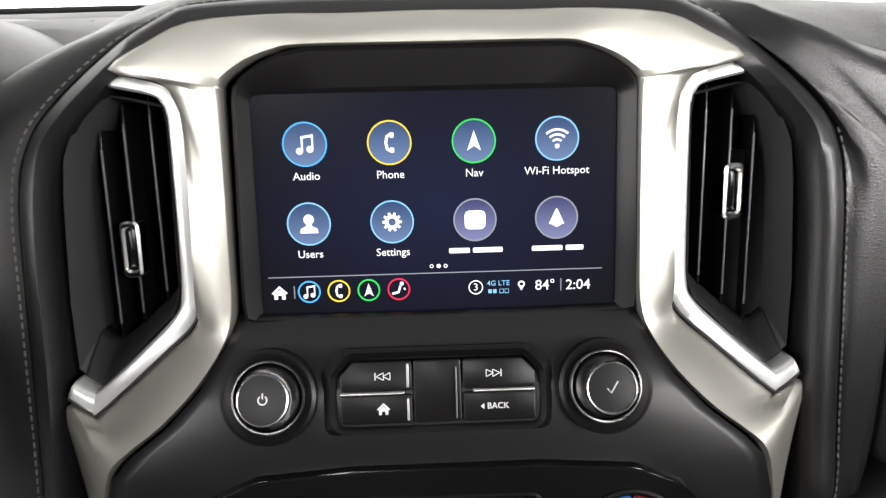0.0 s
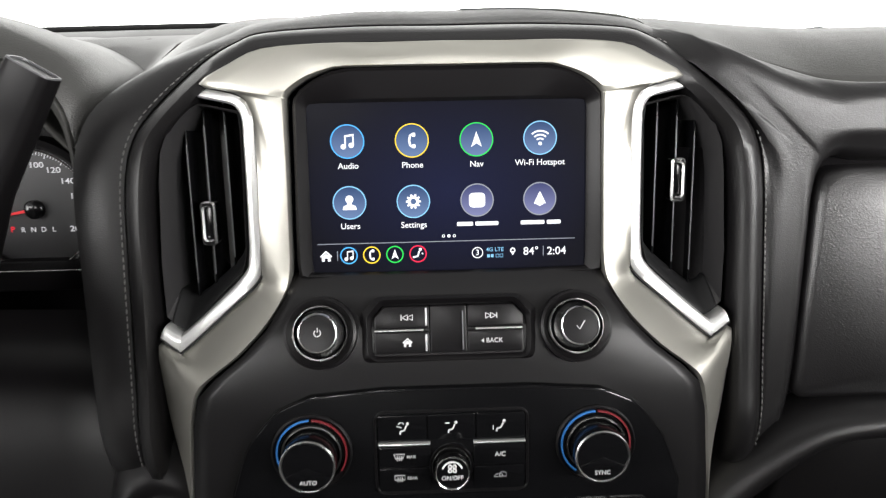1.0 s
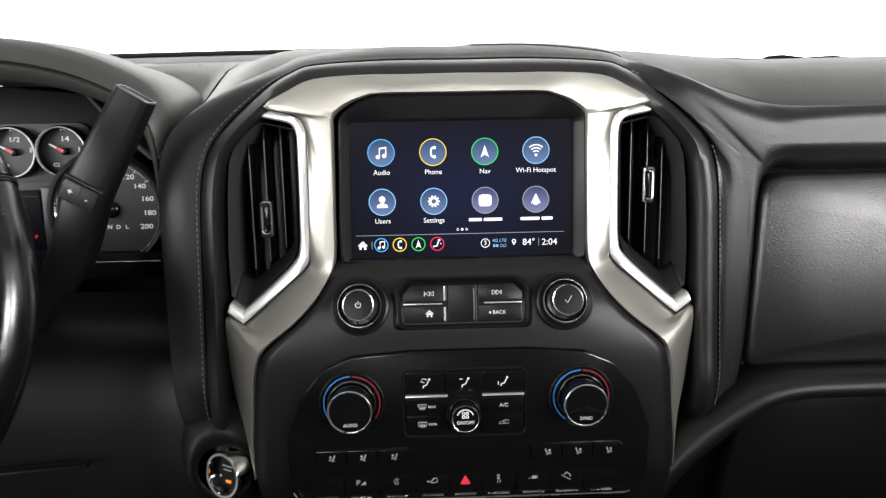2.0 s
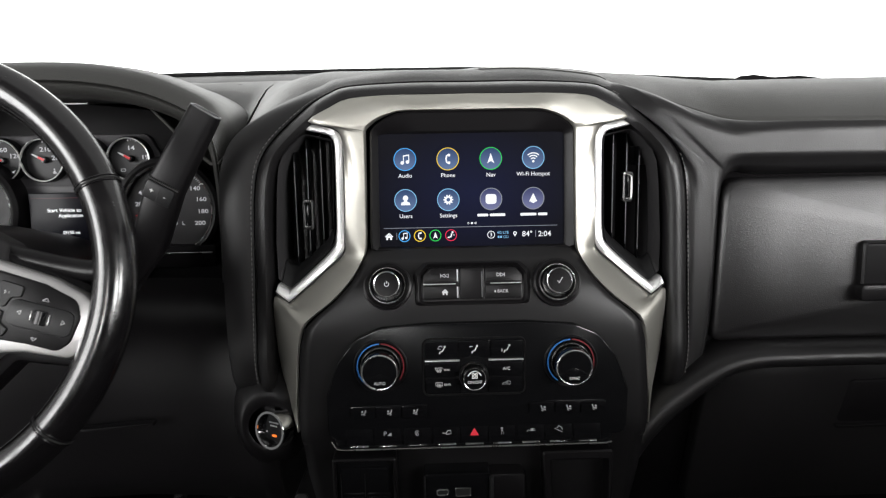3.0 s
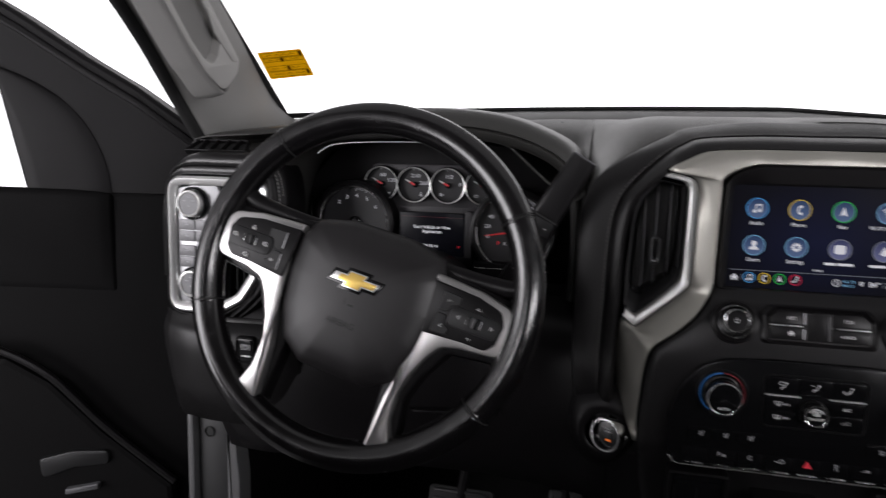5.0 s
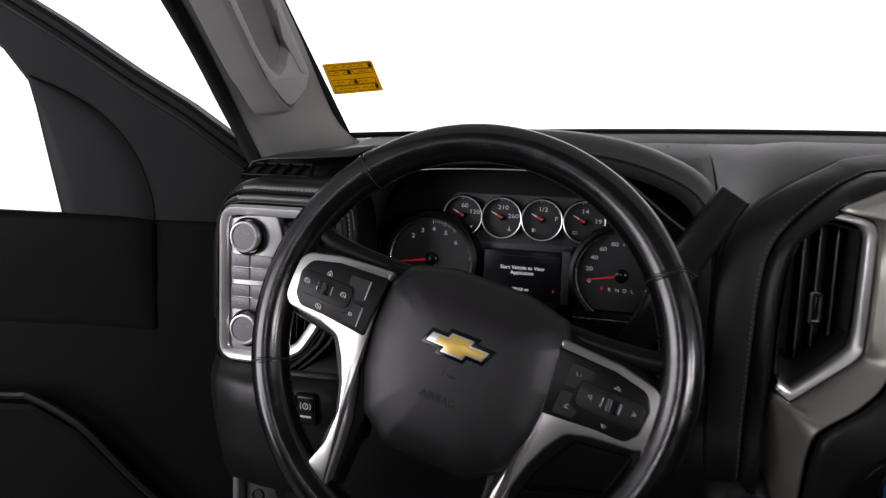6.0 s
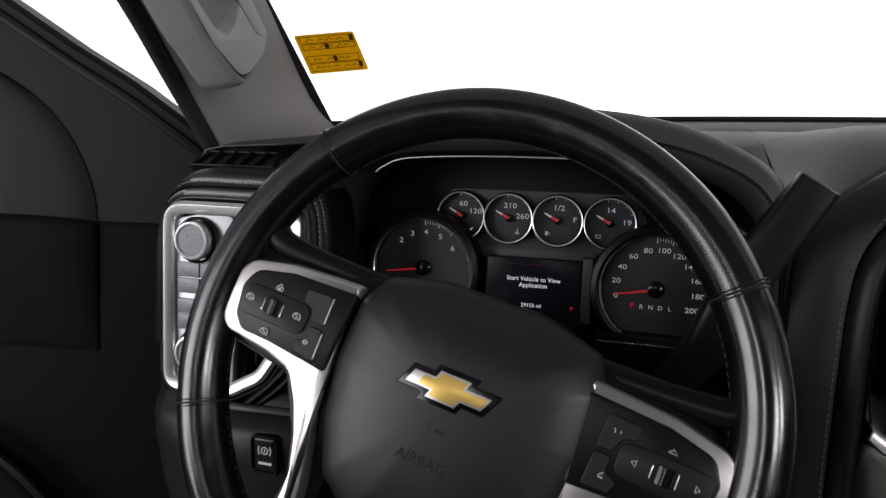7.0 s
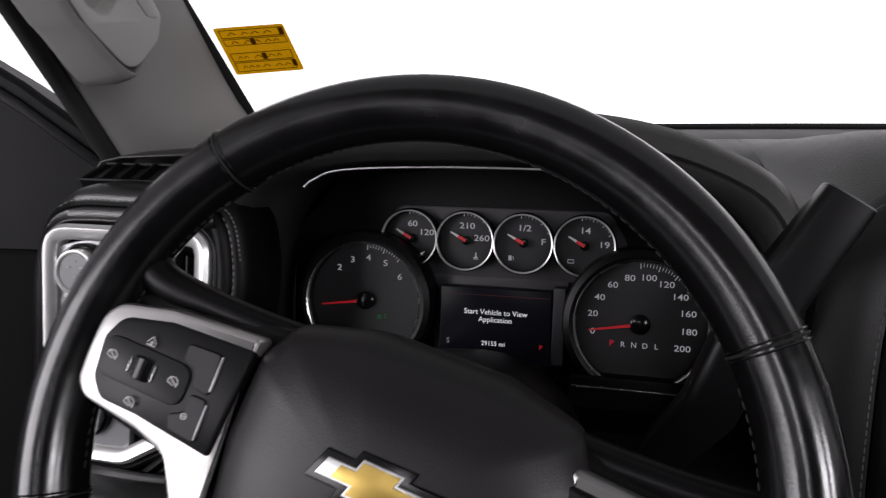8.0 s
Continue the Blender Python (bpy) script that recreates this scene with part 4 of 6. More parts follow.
names = ["Audio", "Phone", "Nav", "Wi-Fi Hotspot", "Users", "Settings", "", ""]
for (x, z), glyph, ringm, word, k in zip(IC, (note, phone, arrow, wifi, user, gear, tile, plane), rings_, names, range(8)):
    icon = shapes("icon", [disc(x, z, .0101, 32)], FS, BUTTON_VIOLET if k > 5 else BUTTON_BLUE, display, .0004, P0, "round slate-blue icon")
    shapes("icon_ring", [*hoop(x, z, .0100, .01075, 48)], FS, ringm, icon, .0004, P0 + .0001)
    shapes("icon_symbol", shifted(glyph, x, z), FS, LIT_WHITE, icon, .0004, P0 + .0002)
    zt = z - (.0155 if k < 4 else .0153)
    if word:
        lettering("caption", word, .0054, face_frame(x, .4238, zt), LIT_WHITE, display)
    else:
        shapes("caption", [rect(x - .0080, zt, .0105, .0026, .0008), rect(x + .0062, zt, .0150, .0026, .0008)] if k == 6 else [rect(x - .0046, zt, .0155, .0026, .0008), rect(x + .0092, zt, .0090, .0026, .0008)],
               FS, LIT_WHITE, display, .0003, P0)
shapes("rule", [rect(-.0025, 1.3567, .1675, .0005)], FS, LIT_GREY, display, .0003, P0)
shapes("page_dots", [*hoop(-.0047, 1.3602, .0006, .0010, 14), disc(-.0012, 1.3602, .0011, 14), *hoop(.0023, 1.3602, .0006, .0010, 14)], FS, LIT_WHITE, display, .0003, P0)
home = [[(-.0040, -.0002), (0, .0036), (.0040, -.0002), (.0032, -.0008), (0, .0022), (-.0032, -.0008)], [(-.0028, -.0034), (-.0010, -.0034), (-.0010, -.0014), (.0010, -.0014), (.0010, -.0034), (.0028, -.0034), (.0028, -.0006), (0, .0016), (-.0028, -.0006)]]
shapes("home_symbol", shifted(home, -.0812, 1.3488), FS, LIT_WHITE, display, .0003, P0)
for x in (-.0738, .0605):
    shapes("divider", [rect(x, 1.3488, .0005, .0064)], FS, LIT_GREY, display, .0003, P0)
seat = [disc(.0016, .0030, .0011, 10), stroke([(.0008, .0018), (-.0002, -.0016), (-.0036, -.0024)], .0013), stroke([(.0026, .0006), (.0034, -.0004)], .0008)]
for x, col, glyph in ((-.0664, LIT_BLUE, shifted(note, 0, 0, .72)), (-.0516, LIT_YELLOW, shifted(phone, 0, 0, .75)), (-.0366, LIT_GREEN, shifted(arrow, 0, 0, .68)), (-.0215, LIT_RED, shifted(seat, 0, 0, .95))):
    r = shapes("shortcut_ring", [*hoop(x, 1.3489, .0049, .0057, 36)], FS, col, display, .0003, P0, "small coloured ring")
    shapes("shortcut_symbol", shifted(glyph, x, 1.3489), FS, LIT_WHITE, r, .0003, P0)
shapes("badge_ring", [*hoop(.0173, 1.3486, .0031, .0037, 30)], FS, LIT_WHITE, display, .0003, P0)
lettering("digit", "3", .0052, face_frame(.0173, .4238, 1.3486), LIT_WHITE, display)
lettering("network", "4G LTE", .0037, face_frame(.0287, .4238, 1.3504), LIT_CYAN, display)
shapes("signal_bars", [rect(.0245 + .0024 * i, 1.3463, .0018, .0020) for i in range(2)] + [stroke([(.0294 + .0026 * i, 1.3453), (.0313 + .0026 * i, 1.3453), (.0313 + .0026 * i, 1.3473), (.0294 + .0026 * i, 1.3473), (.0294 + .0026 * i, 1.3453)], .0003) for i in range(2)], FS, LIT_CYAN, display, .0003, P0)
shapes("pin", [*hoop(.0404, 1.3496, .0009, .0018, 18), [(.0389, 1.3489), (.0419, 1.3489), (.0404, 1.3462)]], FS, LIT_WHITE, display, .0003, P0)
lettering("temperature", "84°", .0074, face_frame(.0524, .4238, 1.3486), LIT_WHITE, display)
lettering("clock", "2:04", .0074, face_frame(.0692, .4238, 1.3484), LIT_WHITE, display)


# ---- centre air vents ----
def air_vent(sx):
    """A tall six-sided vent with a bright inner trim, vertical blades and a chrome tab; sx: -1 for the driver's side."""
    mir = Matrix.Translation((CX, 0, 0)) @ Matrix.Diagonal((sx, 1, 1, 1))
    v = thing("air_vent", (sx * .16, .45, 1.29), "black dashboard air vent with vertical blades and chrome trim", "air vent", "vents of the centre stack")
    line_out = smooth_line([(.1552, .434, 1.4583), (.1350, .433, 1.4540), (.1250, .432, 1.4497), (.1210, .432, 1.4425), (.1203, .432, 1.4300), (.1208, .432, 1.38), (.1216, .431, 1.3455), (.1244, .430, 1.3325), (.1430, .428, 1.3152), (.1747, .426, 1.2882), (.1797, .426, 1.2876), (.1902, .426, 1.2965)], 5)
    line_in = smooth_line([(.1560, .437, 1.4517), (.1356, .437, 1.4472), (.1305, .437, 1.4425), (.1290, .437, 1.4380), (.1285, .437, 1.4290), (.1291, .437, 1.3753), (.1303, .437, 1.3482), (.1341, .436, 1.3365), (.1527, .434, 1.3181), (.1737, .432, 1.2999), (.1785, .432, 1.2981), (.1875, .432, 1.3040)], 5)
    fl = lambda L: [mir @ Vector(p) for p in L]
    bm = bmesh.new()
    lo_, li_ = fl(line_out), fl(line_in)
    loft(bm, [[p + Vector((0, .012, 0)) for p in lo_], between(lo_, li_, 0, (0, .0010, 0)), between(lo_, li_, .05, (0, -.0008, 0)), between(lo_, li_, .14, (0, -.0020, 0)), between(lo_, li_, .5, (0, -.0040, 0)), between(lo_, li_, .80, (0, -.0052, 0)), between(lo_, li_, .93, (0, -.0048, 0)), between(lo_, li_, 1.0, (0, -.002, 0)), [p + Vector((0, .014, 0)) for p in li_]])
    solid(part("chrome_trim", bm, FRAME_SILVER, v, "satin chrome trim", angle=40), .001, 0)
    tube(bm := bmesh.new(), [p + Vector((0, -.0016, 0)) for p in lo_], .0007, 6)
    part("trim_gap", bm, RUBBER, v, "dark joint round the trim")
    mouth = [(.1325, 1.4425), (.1526, 1.4470), (.1574, 1.4477), (.1619, 1.4457), (.1782, 1.4314), (.1842, 1.4171), (.1866, 1.3968), (.1898, 1.3426), (.1896, 1.3072), (.1801, 1.2975), (.1753, 1.2995), (.1368, 1.3352), (.1332, 1.3475), (.1312, 1.4325)]
    throat = [(.1345, 1.4405), (.1526, 1.4445), (.1570, 1.4450), (.1605, 1.4430), (.1740, 1.4270), (.1810, 1.4100), (.1830, 1.3950), (.1850, 1.3450), (.1848, 1.3220), (.1775, 1.3175), (.1710, 1.3180), (.1385, 1.3420), (.1355, 1.3500), (.1335, 1.4320)]
    bm = bmesh.new()
    r0 = fl([(x, .4385, z) for x, z in mouth])
    rin = fl([(x + (.160 - x) * .02, .4385, z + (1.375 - z) * .012) for x, z in mouth])
    r1 = fl([(x, .4560, z) for x, z in throat])
    r2 = fl([(x, .500, z) for x, z in throat])
    loft(bm, [[p + Vector((0, .010, 0)) for p in r0], r0, between(r0, rin, .5, (0, -.0008, 0)), rin, r1, r2], closed=True)
    bm.faces.new([bm.verts.new(p) for p in r2])
    part("housing", bm, VENT_GREY, v, "dark housing with a rounded rim", angle=40, double=True)
    M2 = mir @ face_frame(0, .454, 0)
    lip_out = smooth_line([(.1318, .4395, 1.3490), (.1345, .4395, 1.3372), (.1530, .4385, 1.3190), (.1738, .4370, 1.3010), (.1785, .4370, 1.2990), (.1862, .4375, 1.3040)], 4)
    lip_in = smooth_line([(.1375, .4560, 1.3520), (.1420, .4560, 1.3430), (.1605, .4560, 1.3265), (.1715, .4560, 1.3185), (.1785, .4560, 1.3180), (.1842, .4560, 1.3225)], 4)
    lo2, li2 = fl(lip_out), fl(lip_in)
    bm = bmesh.new()
    loft(bm, [[p + Vector((0, .006, 0)) for p in lo2], lo2, between(lo2, li2, .1, (0, -.0012, 0)), between(lo2, li2, .5, (0, -.0016, 0)), between(lo2, li2, .9, (0, -.0010, 0)), li2, [p + Vector((0, .010, 0)) for p in li2]])
    solid(part("lower_lip", bm, GREY_PLASTIC, v, "sloping lip below the blades", angle=50), .0008, 0)
    for x, z0, z1 in ((.1452, 1.3405, 1.4400), (.1590, 1.3290, 1.4400), (.1716, 1.3230, 1.4270)):
        bl = part("blade", slab(bmesh.new(), [(x - .0007, z0 - .008), (x + .0007, z0 - .008), (x + .0007, z1 + .008), (x - .0007, z1 + .008)], .034, M2, .0004, .001), GLOSS, v)
        # paler strip paints the glint along the blade's front edge
        part("blade_glint", slab(bmesh.new(), [(x - .00045, z0 + .004), (x + .00045, z0 + .004), (x + .00045, z1 - .006), (x - .00045, z1 - .006)], .001, M2, .0002, .0016), CAP_GREY, bl, "paler strip for the glint on the front edge")
    tz = 1.391 if sx > 0 else 1.369
    tab = ring_slab(bmesh.new(), rect(.1590, tz, .0100, .030, .0035), rect(.1590, tz, .0052, .0220, .0018), .010, M2, .0012, .009)
    tab = part("tab", tab, BRIGHT, v, "chrome sliding tab")
    slab(bm := bmesh.new(), rect(.1590, tz, .0050, .0218, .001), .008, M2, .0006, .0045)
    part("tab_grip", bm, GLOSS, tab)
    return v


air_vent(1)
air_vent(-1)


# ---- rotary knobs ----
def knob(m, r, height, base_r, label, group, cap=GLOSS, dish=1.32):
    """A round knob standing off a panel: skirt with a bright ring, tapered body, bright rim and flat cap."""
    k = thing("control_knob", m.translation, label, "knob", group)
    part("skirt", lathe(bmesh.new(), [(base_r * dish, -.006), (base_r * (dish - .03), .0022), (base_r * (dish * .6 + .4), .0030), (base_r * (1 + (dish - 1) * .25), .0005), (base_r * .98, -.0005), (base_r * .98, -.006)], m), PLASTIC, k, "dished black ring")
    part("skirt_ring", lathe(bmesh.new(), [(base_r, 0), (base_r, .0026), (base_r * .975, .0033), (base_r * .93, .0030), (base_r * .93, 0)], m), CHROME, k, "thin chrome ring")
    part("body", lathe(bmesh.new(), [(base_r * .90, 0), (base_r * .84, .004), (r * 1.02, height * .55), (r, height - .0012), (r * .9, height - .0012)], m), GLOSS, k)
    part("rim", lathe(bmesh.new(), [(r * 1.0, height - .0020), (r * 1.0, height - .0006), (r * .965, height), (r * .92, height - .0002), (r * .90, height - .0012)], m), CHROME, k, "bright rim")
    c = part("cap", lathe(bmesh.new(), [(r * .91, height - .002), (r * .91, height - .0009), (r * .5, height - .0006), (0, height - .0005)], m), cap, k, "black cap")
    return k, c, m @ Matrix.Translation((0, 0, height - .0004))


for sx, x in ((-1, -.0825), (1, .0752)):
    k, c, top = knob(face_frame(x, .3915, 1.3072, 17), .0120, .0135, .0172, "black rotary knob with chrome rings on the radio panel", "radio knobs", PLASTIC)
    if sx < 0:
        shapes("power_symbol", [band(0, 0, .0017, .0022, 125, 415, 24), rect(0, .0018, .0005, .0026)], top, INK, c)
    else:
        shapes("tick_symbol", [stroke([(-.0022, .0), (-.0006, -.0022), (.0028, .0030)], .0005)], top, INK, c)

# ---- radio buttons ----
radio = thing("radio_controls", (0, .395, 1.29), "black radio button panel with bright dividers", "button panel")
FR = face_frame(-.0035, .3905, 1.3078, 12)
surround = fillet([(-.055, -.0205), (.054, -.0205), (.055, -.004), (.054, .012), (.044, .0205), (-.045, .0205), (-.055, .010)], .007, 5)
hole = fillet([(-.0470, -.0158), (.0470, -.0158), (.0475, -.004), (.0472, .008), (.040, .0158), (-.0405, .0158), (-.0475, .0075)], .004, 5)
part("surround", ring_slab(bmesh.new(), surround, hole, .006, FR, .0030, -.0006, .0004), PLASTIC, radio, "soft raised rim")


def button(outline, m, parent, mat=PLASTIC, w0=0.0, bev=.0008, depth=.005, label=""):
    return part("button", slab(bmesh.new(), outline, depth, m, bev, w0), mat, parent, label, angle=30)


b1 = button(fillet([(-.0458, .0006), (-.0122, .0006), (-.0122, .0146), (-.040, .0146), (-.0458, .0080)], .002), FR, radio)
b2 = button(fillet([(-.0458, -.0146), (-.0122, -.0146), (-.0122, -.0010), (-.0458, -.0010)], .0018), FR, radio)
button(rect(-.0004, 0, .0226, .0292, .0015), FR, radio, PLASTIC, -.0008)
b4 = button(fillet([(.0114, .0006), (.0458, .0006), (.0458, .0080), (.0395, .0146), (.0114, .0146)], .002), FR, radio)
b5 = button(fillet([(.0114, -.0146), (.0458, -.0146), (.0458, -.0010), (.0114, -.0010)], .0018), FR, radio)
for o in (rect(-.0308, -.0002, .0300, .0012, .0005), rect(.0308, -.0002, .0290, .0012, .0005)):
    part("divider", slab(bmesh.new(), o, .004, FR, .0008, .0014), FRAME_SILVER, radio, "bright horizontal divider")
for o in (rect(-.0142, .0078, .0013, .0112, .0005), rect(-.0142, -.0080, .0013, .0105, .0005)):
    part("edge_strip", slab(bmesh.new(), o, .004, FR, .0005, .0010), PLATE, radio, "bright vertical strip")
part("edge_strip", slab(bmesh.new(), rect(.0084, -.0010, .0009, .024, .0004), .004, FR, .0005, .0010), CAP_GREY, radio, "dull vertical strip")
tri = lambda s: [(-.0028 * s, -.0020), (-.0028 * s, .0020), (.0012 * s, 0)]


def skip_glyph(s):
    o = []
    for d in (-.0014, .0022):
        t = [(x + d * s, y) for x, y in tri(s)]
        for a, b in zip(t, t[1:] + t[:1]):
            o.append(stroke([a, b], .00045))
    return o + [rect(.0040 * s, 0, .0006, .0040)]


shapes("skip_symbol", shifted(skip_glyph(-1), -.0260, .0076, .85), FR, INK, b1)
shapes("skip_symbol", shifted(skip_glyph(1), .0262, .0076, .85), FR, INK, b4)
shapes("home_symbol", shifted(home, -.0258, -.0076, .78), FR, INK, b2)
lettering("word", "BACK", .0040, FR @ Matrix.Translation((.0278, -.0078, .0002)), INK, b5)
shapes("back_arrow", [[(.0196, -.0078), (.0213, -.0065), (.0213, -.0091)]], FR, INK, b5)

# ---- climate panel ----
climate = thing("climate_controls", (0, .39, 1.16), "black climate control panel with buttons and dials", "control panel")
plate = fillet([(-.141, 1.160), (-.142, 1.205), (-.131, 1.236), (-.113, 1.2590), (-.090, 1.2690), (-.045, 1.2725), (.045, 1.2725), (.090, 1.2690), (.113, 1.2590), (.131, 1.236), (.142, 1.205), (.141, 1.160)][::-1], .012, 4)
FC = face_frame(0, .3835, 0)
part("plate", slab(bmesh.new(), plate, .010, FC, .0016, 0), GLOSS, climate, "gloss black plate", angle=30)
shapes("plate_edge", [stroke([(p.x, p.z) for p in smooth_line([(-.1405, 0, 1.205), (-.130, 0, 1.2355), (-.1125, 0, 1.2578), (-.090, 0, 1.2676), (-.045, 0, 1.2710), (.045, 0, 1.2710), (.090, 0, 1.2676), (.1125, 0, 1.2578), (.130, 0, 1.2355), (.1405, 0, 1.205)], 5)], .0005)], FC, PLASTIC, climate, .0008, .0003)
FB = face_frame(-.0035, .3835, 0)
part("button_rim", ring_slab(bmesh.new(), rect(0, 1.2305, .097, .056, .008), rect(0, 1.2305, .0935, .0525, .006), .004, FB, .0010, .0016), PLASTIC, climate)


def climate_button(x0, x1, z0, z1, r=.0012):
    return button(rect((x0 + x1) / 2, (z0 + z1) / 2, x1 - x0 - .0006, z1 - z0 - .0006, r), FB, climate, GLOSS, .0014)


tops = [climate_button(-.0460, -.0150, 1.2385, 1.2560), climate_button(-.0150, .0150, 1.2385, 1.2560), climate_button(.0150, .0460, 1.2385, 1.2560)]
lows = [climate_button(-.0460, -.0130, 1.2212, 1.2350), climate_button(-.0460, -.0130, 1.2050, 1.2208), climate_button(.0130, .0460, 1.2212, 1.2350), climate_button(.0130, .0460, 1.2050, 1.2208)]
for x in (-.0297, .0297):
    part("divider", slab(bmesh.new(), rect(x, 1.2368, .0325, .0013, .0005), .004, FB, .0006, .0028), FRAME_SILVER, climate, "bright divider")


def man_glyph(k):
    o = [disc(.0030, .0034, .0011, 10), stroke([(.0022, .0020), (.0008, -.0014), (-.0020, -.0022), (-.0022, -.0042)], .0011)]
    return o + ([stroke([(-.0046, .0030), (-.0014, .0030)], .0007)] if k == 1 else [stroke([(-.0046, -.0030), (-.0046, .0002)], .0007)] if k == 2 else [band(-.0014, .0022, .0018, .0024, 20, 160, 10), stroke([(-.0046, .0018), (-.0010, .0006)], .0006)])


for b, x, k in zip(tops, (-.0300, 0, .0300), (0, 1, 2)):
    shapes("air_symbol", shifted(man_glyph(k), x, 1.2472, .9), FB @ Matrix.Translation((0, 0, .0014)), INK, b)
FBT = FB @ Matrix.Translation((0, 0, .0014))
screen_glyph = [stroke([(-.0046, .0024), (.0046, .0024), (.0030, -.0014), (-.0030, -.0014), (-.0046, .0024)], .0006)] + [stroke([(d, .0010), (d + .0004, -.0004), (d - .0002, -.0020), (d + .0002, -.0034)], .0006) for d in (-.0018, 0, .0018)]
shapes("defrost_symbol", shifted(screen_glyph, -.0330, 1.2283, .75), FBT, INK, lows[0])
lettering("word", "MAX", .0027, FBT @ Matrix.Translation((-.0255, 1.2281, .0002)), INK, lows[0])
rear_glyph = [stroke([(-.0042, .0024), (.0042, .0024), (.0042, -.0016), (-.0042, -.0016), (-.0042, .0024)], .0006)] + screen_glyph[1:]
shapes("defrost_symbol", shifted(rear_glyph, -.0330, 1.2140, .75), FBT, INK, lows[1])
lettering("word", "REAR", .0027, FBT @ Matrix.Translation((-.0252, 1.2138, .0002)), INK, lows[1])
lettering("word", "A/C", .0042, FBT @ Matrix.Translation((.0302, 1.2280, .0002)), INK, lows[2])
car_glyph = [stroke([(-.0046, -.0014), (-.0032, .0004), (-.0008, .0008), (.0010, .0022), (.0044, .0018), (.0046, -.0014), (-.0046, -.0014)], .0005), *hoop(.0006, -.0002, .0008, .0013, 12)]
shapes("recirculation_symbol", shifted(car_glyph, .0300, 1.2140, .85), FBT, INK_DIM, lows[3])

fan, fcap, ftop = knob(face_frame(-.0040, .3830, 1.2215, 4), .0106, .0135, .0125, "small black fan knob with a chrome rim", "climate knobs", dish=1.12)
shapes("fan_symbol", [band(0, .0010, .0058, .0068, 20, 160, 16), *hoop(-.0014, .0018, .0006, .0014, 12), *hoop(.0014, .0018, .0006, .0014, 12), *hoop(-.0014, .0044, .0006, .0014, 12), *hoop(.0014, .0044, .0006, .0014, 12)], ftop, INK, fcap)
lettering("word", "ON/OFF", .0037, ftop @ Matrix.Translation((0, -.0028, .0002)), INK, fcap)
for x, word in ((-.0905, "AUTO"), (.0868, "SYNC")):
    m = face_frame(x, .3835, 1.2330, 0)
    cup = part("dial_cup", lathe(bmesh.new(), [(.0252, 0), (.0252, .0012), (.0240, .0020), (.0222, .0006), (.0212, .0004)], m), DARK, climate, "dished ring round the dial")
    for nm, a0, a1, mat in (("blue_band", 92, 235, BLUE_ARC), ("red_band", -35, 88, RED_ARC)):
        shapes(nm, [band(0, 0, .0209, .0221, a0, a1, 30)], m, mat, cup, .001, .0021)
    k, c, top = knob(face_frame(x, .3835, 1.2328, -1), .0168, .0190, .0188, "large black temperature dial with a chrome rim", "climate knobs", dish=1.08)
    part("label_plate", slab(bmesh.new(), band(0, 0, .0001, .0148, 205, 335, 20), .001, top, .0003, .0004), GLOSS, c)
    lettering("word", word, .0038, top @ Matrix.Translation((0, -.0100, .0006)), INK, c)

# heated seat buttons
heat_glyph = [stroke([(.0030, .0040), (.0012, -.0012), (-.0034, -.0020)], .0016), disc(-.0018, .0016, .0015, 10), stroke([(-.0004, -.0036), (.0026, -.0030)], .0008)]
for x0, mirror in ((-.1085, 1), (.0600, -1)):
    pod = thing("seat_heater_buttons", (x0 + .024, .384, 1.183), "row of three black seat heating buttons", "button row", "seat heater rows")
    for i in range(3):
        o = rect(x0 + .0242 * i, 1.1885, .0236, .0118, .0014)
        b = button(o, FC, pod, GLOSS, .0022, .0007, .004)
        shapes("seat_symbol", shifted([[(a * mirror, c) for a, c in o_] for o_ in heat_glyph], x0 + .0242 * i + .001, 1.1885, .70), FC @ Matrix.Translation((0, 0, .0022)), INK_DIM, b)

# ---- switch strip ----
strip = thing("switch_strip", (0, .39, 1.15), "strip of black toggle switches with a bright lower edge", "switch strip")
FT = face_frame(-.004, .3840, 1.1665, 8)
part("backing", slab(bmesh.new(), fillet([(-.135, .013), (-.131, -.0105), (-.126, -.0135), (.126, -.0135), (.131, -.0105), (.135, .013)], .003), .010, FT, .001, -.0004), GLOSS, strip)
sw_x = [-.1085, -.0817, -.0539, -.0261, 0, .0262, .0537, .0800, .1075]
park_glyph = [stroke([(-.004, -.0022), (-.004, .0022), (-.002, .0022), (-.0014, .0010), (-.002, 0), (-.004, 0)], .0007), [(-.0002, -.0022), (.0042, -.0022), (.0042, .0006), (.0022, .0006)], ]
stop_glyph = [band(0, 0, .0022, .0028, 40, 320, 20), stroke([(-.0012, -.0014), (0, .0016), (.0012, -.0014)], .0006)]
tow_glyph = [stroke([(-.0048, -.0008), (-.001, -.0014), (.0012, .0018), (.0044, .0018), (.0048, -.0014), (.002, -.0022), (-.001, -.0022)], .0010)]
skid_glyph = [rect(0, .0028, .0030, .0016, .0004), rect(0, .0002, .0022, .0020, .0004), stroke([(-.0012, -.0014), (-.0004, -.0026), (-.0012, -.0040)], .0006), stroke([(.0012, -.0014), (.0020, -.0026), (.0012, -.0040)], .0006)]
plug_glyph = [stroke([(-.0046, -.0018), (-.003, -.0002), (-.001, -.0012)], .0006), rect(.0010, .0, .0034, .0028, .0006), stroke([(.0028, .0008), (.0046, .0008)], .0005), stroke([(.0028, -.0008), (.0046, -.0008)], .0005)]
hill_glyph = [stroke([(-.0044, .0010), (.0040, -.0034)], .0006), stroke([(-.002, .0012), (.0002, .0036), (.0034, .0018), (.0040, -.0006)], .0009)]
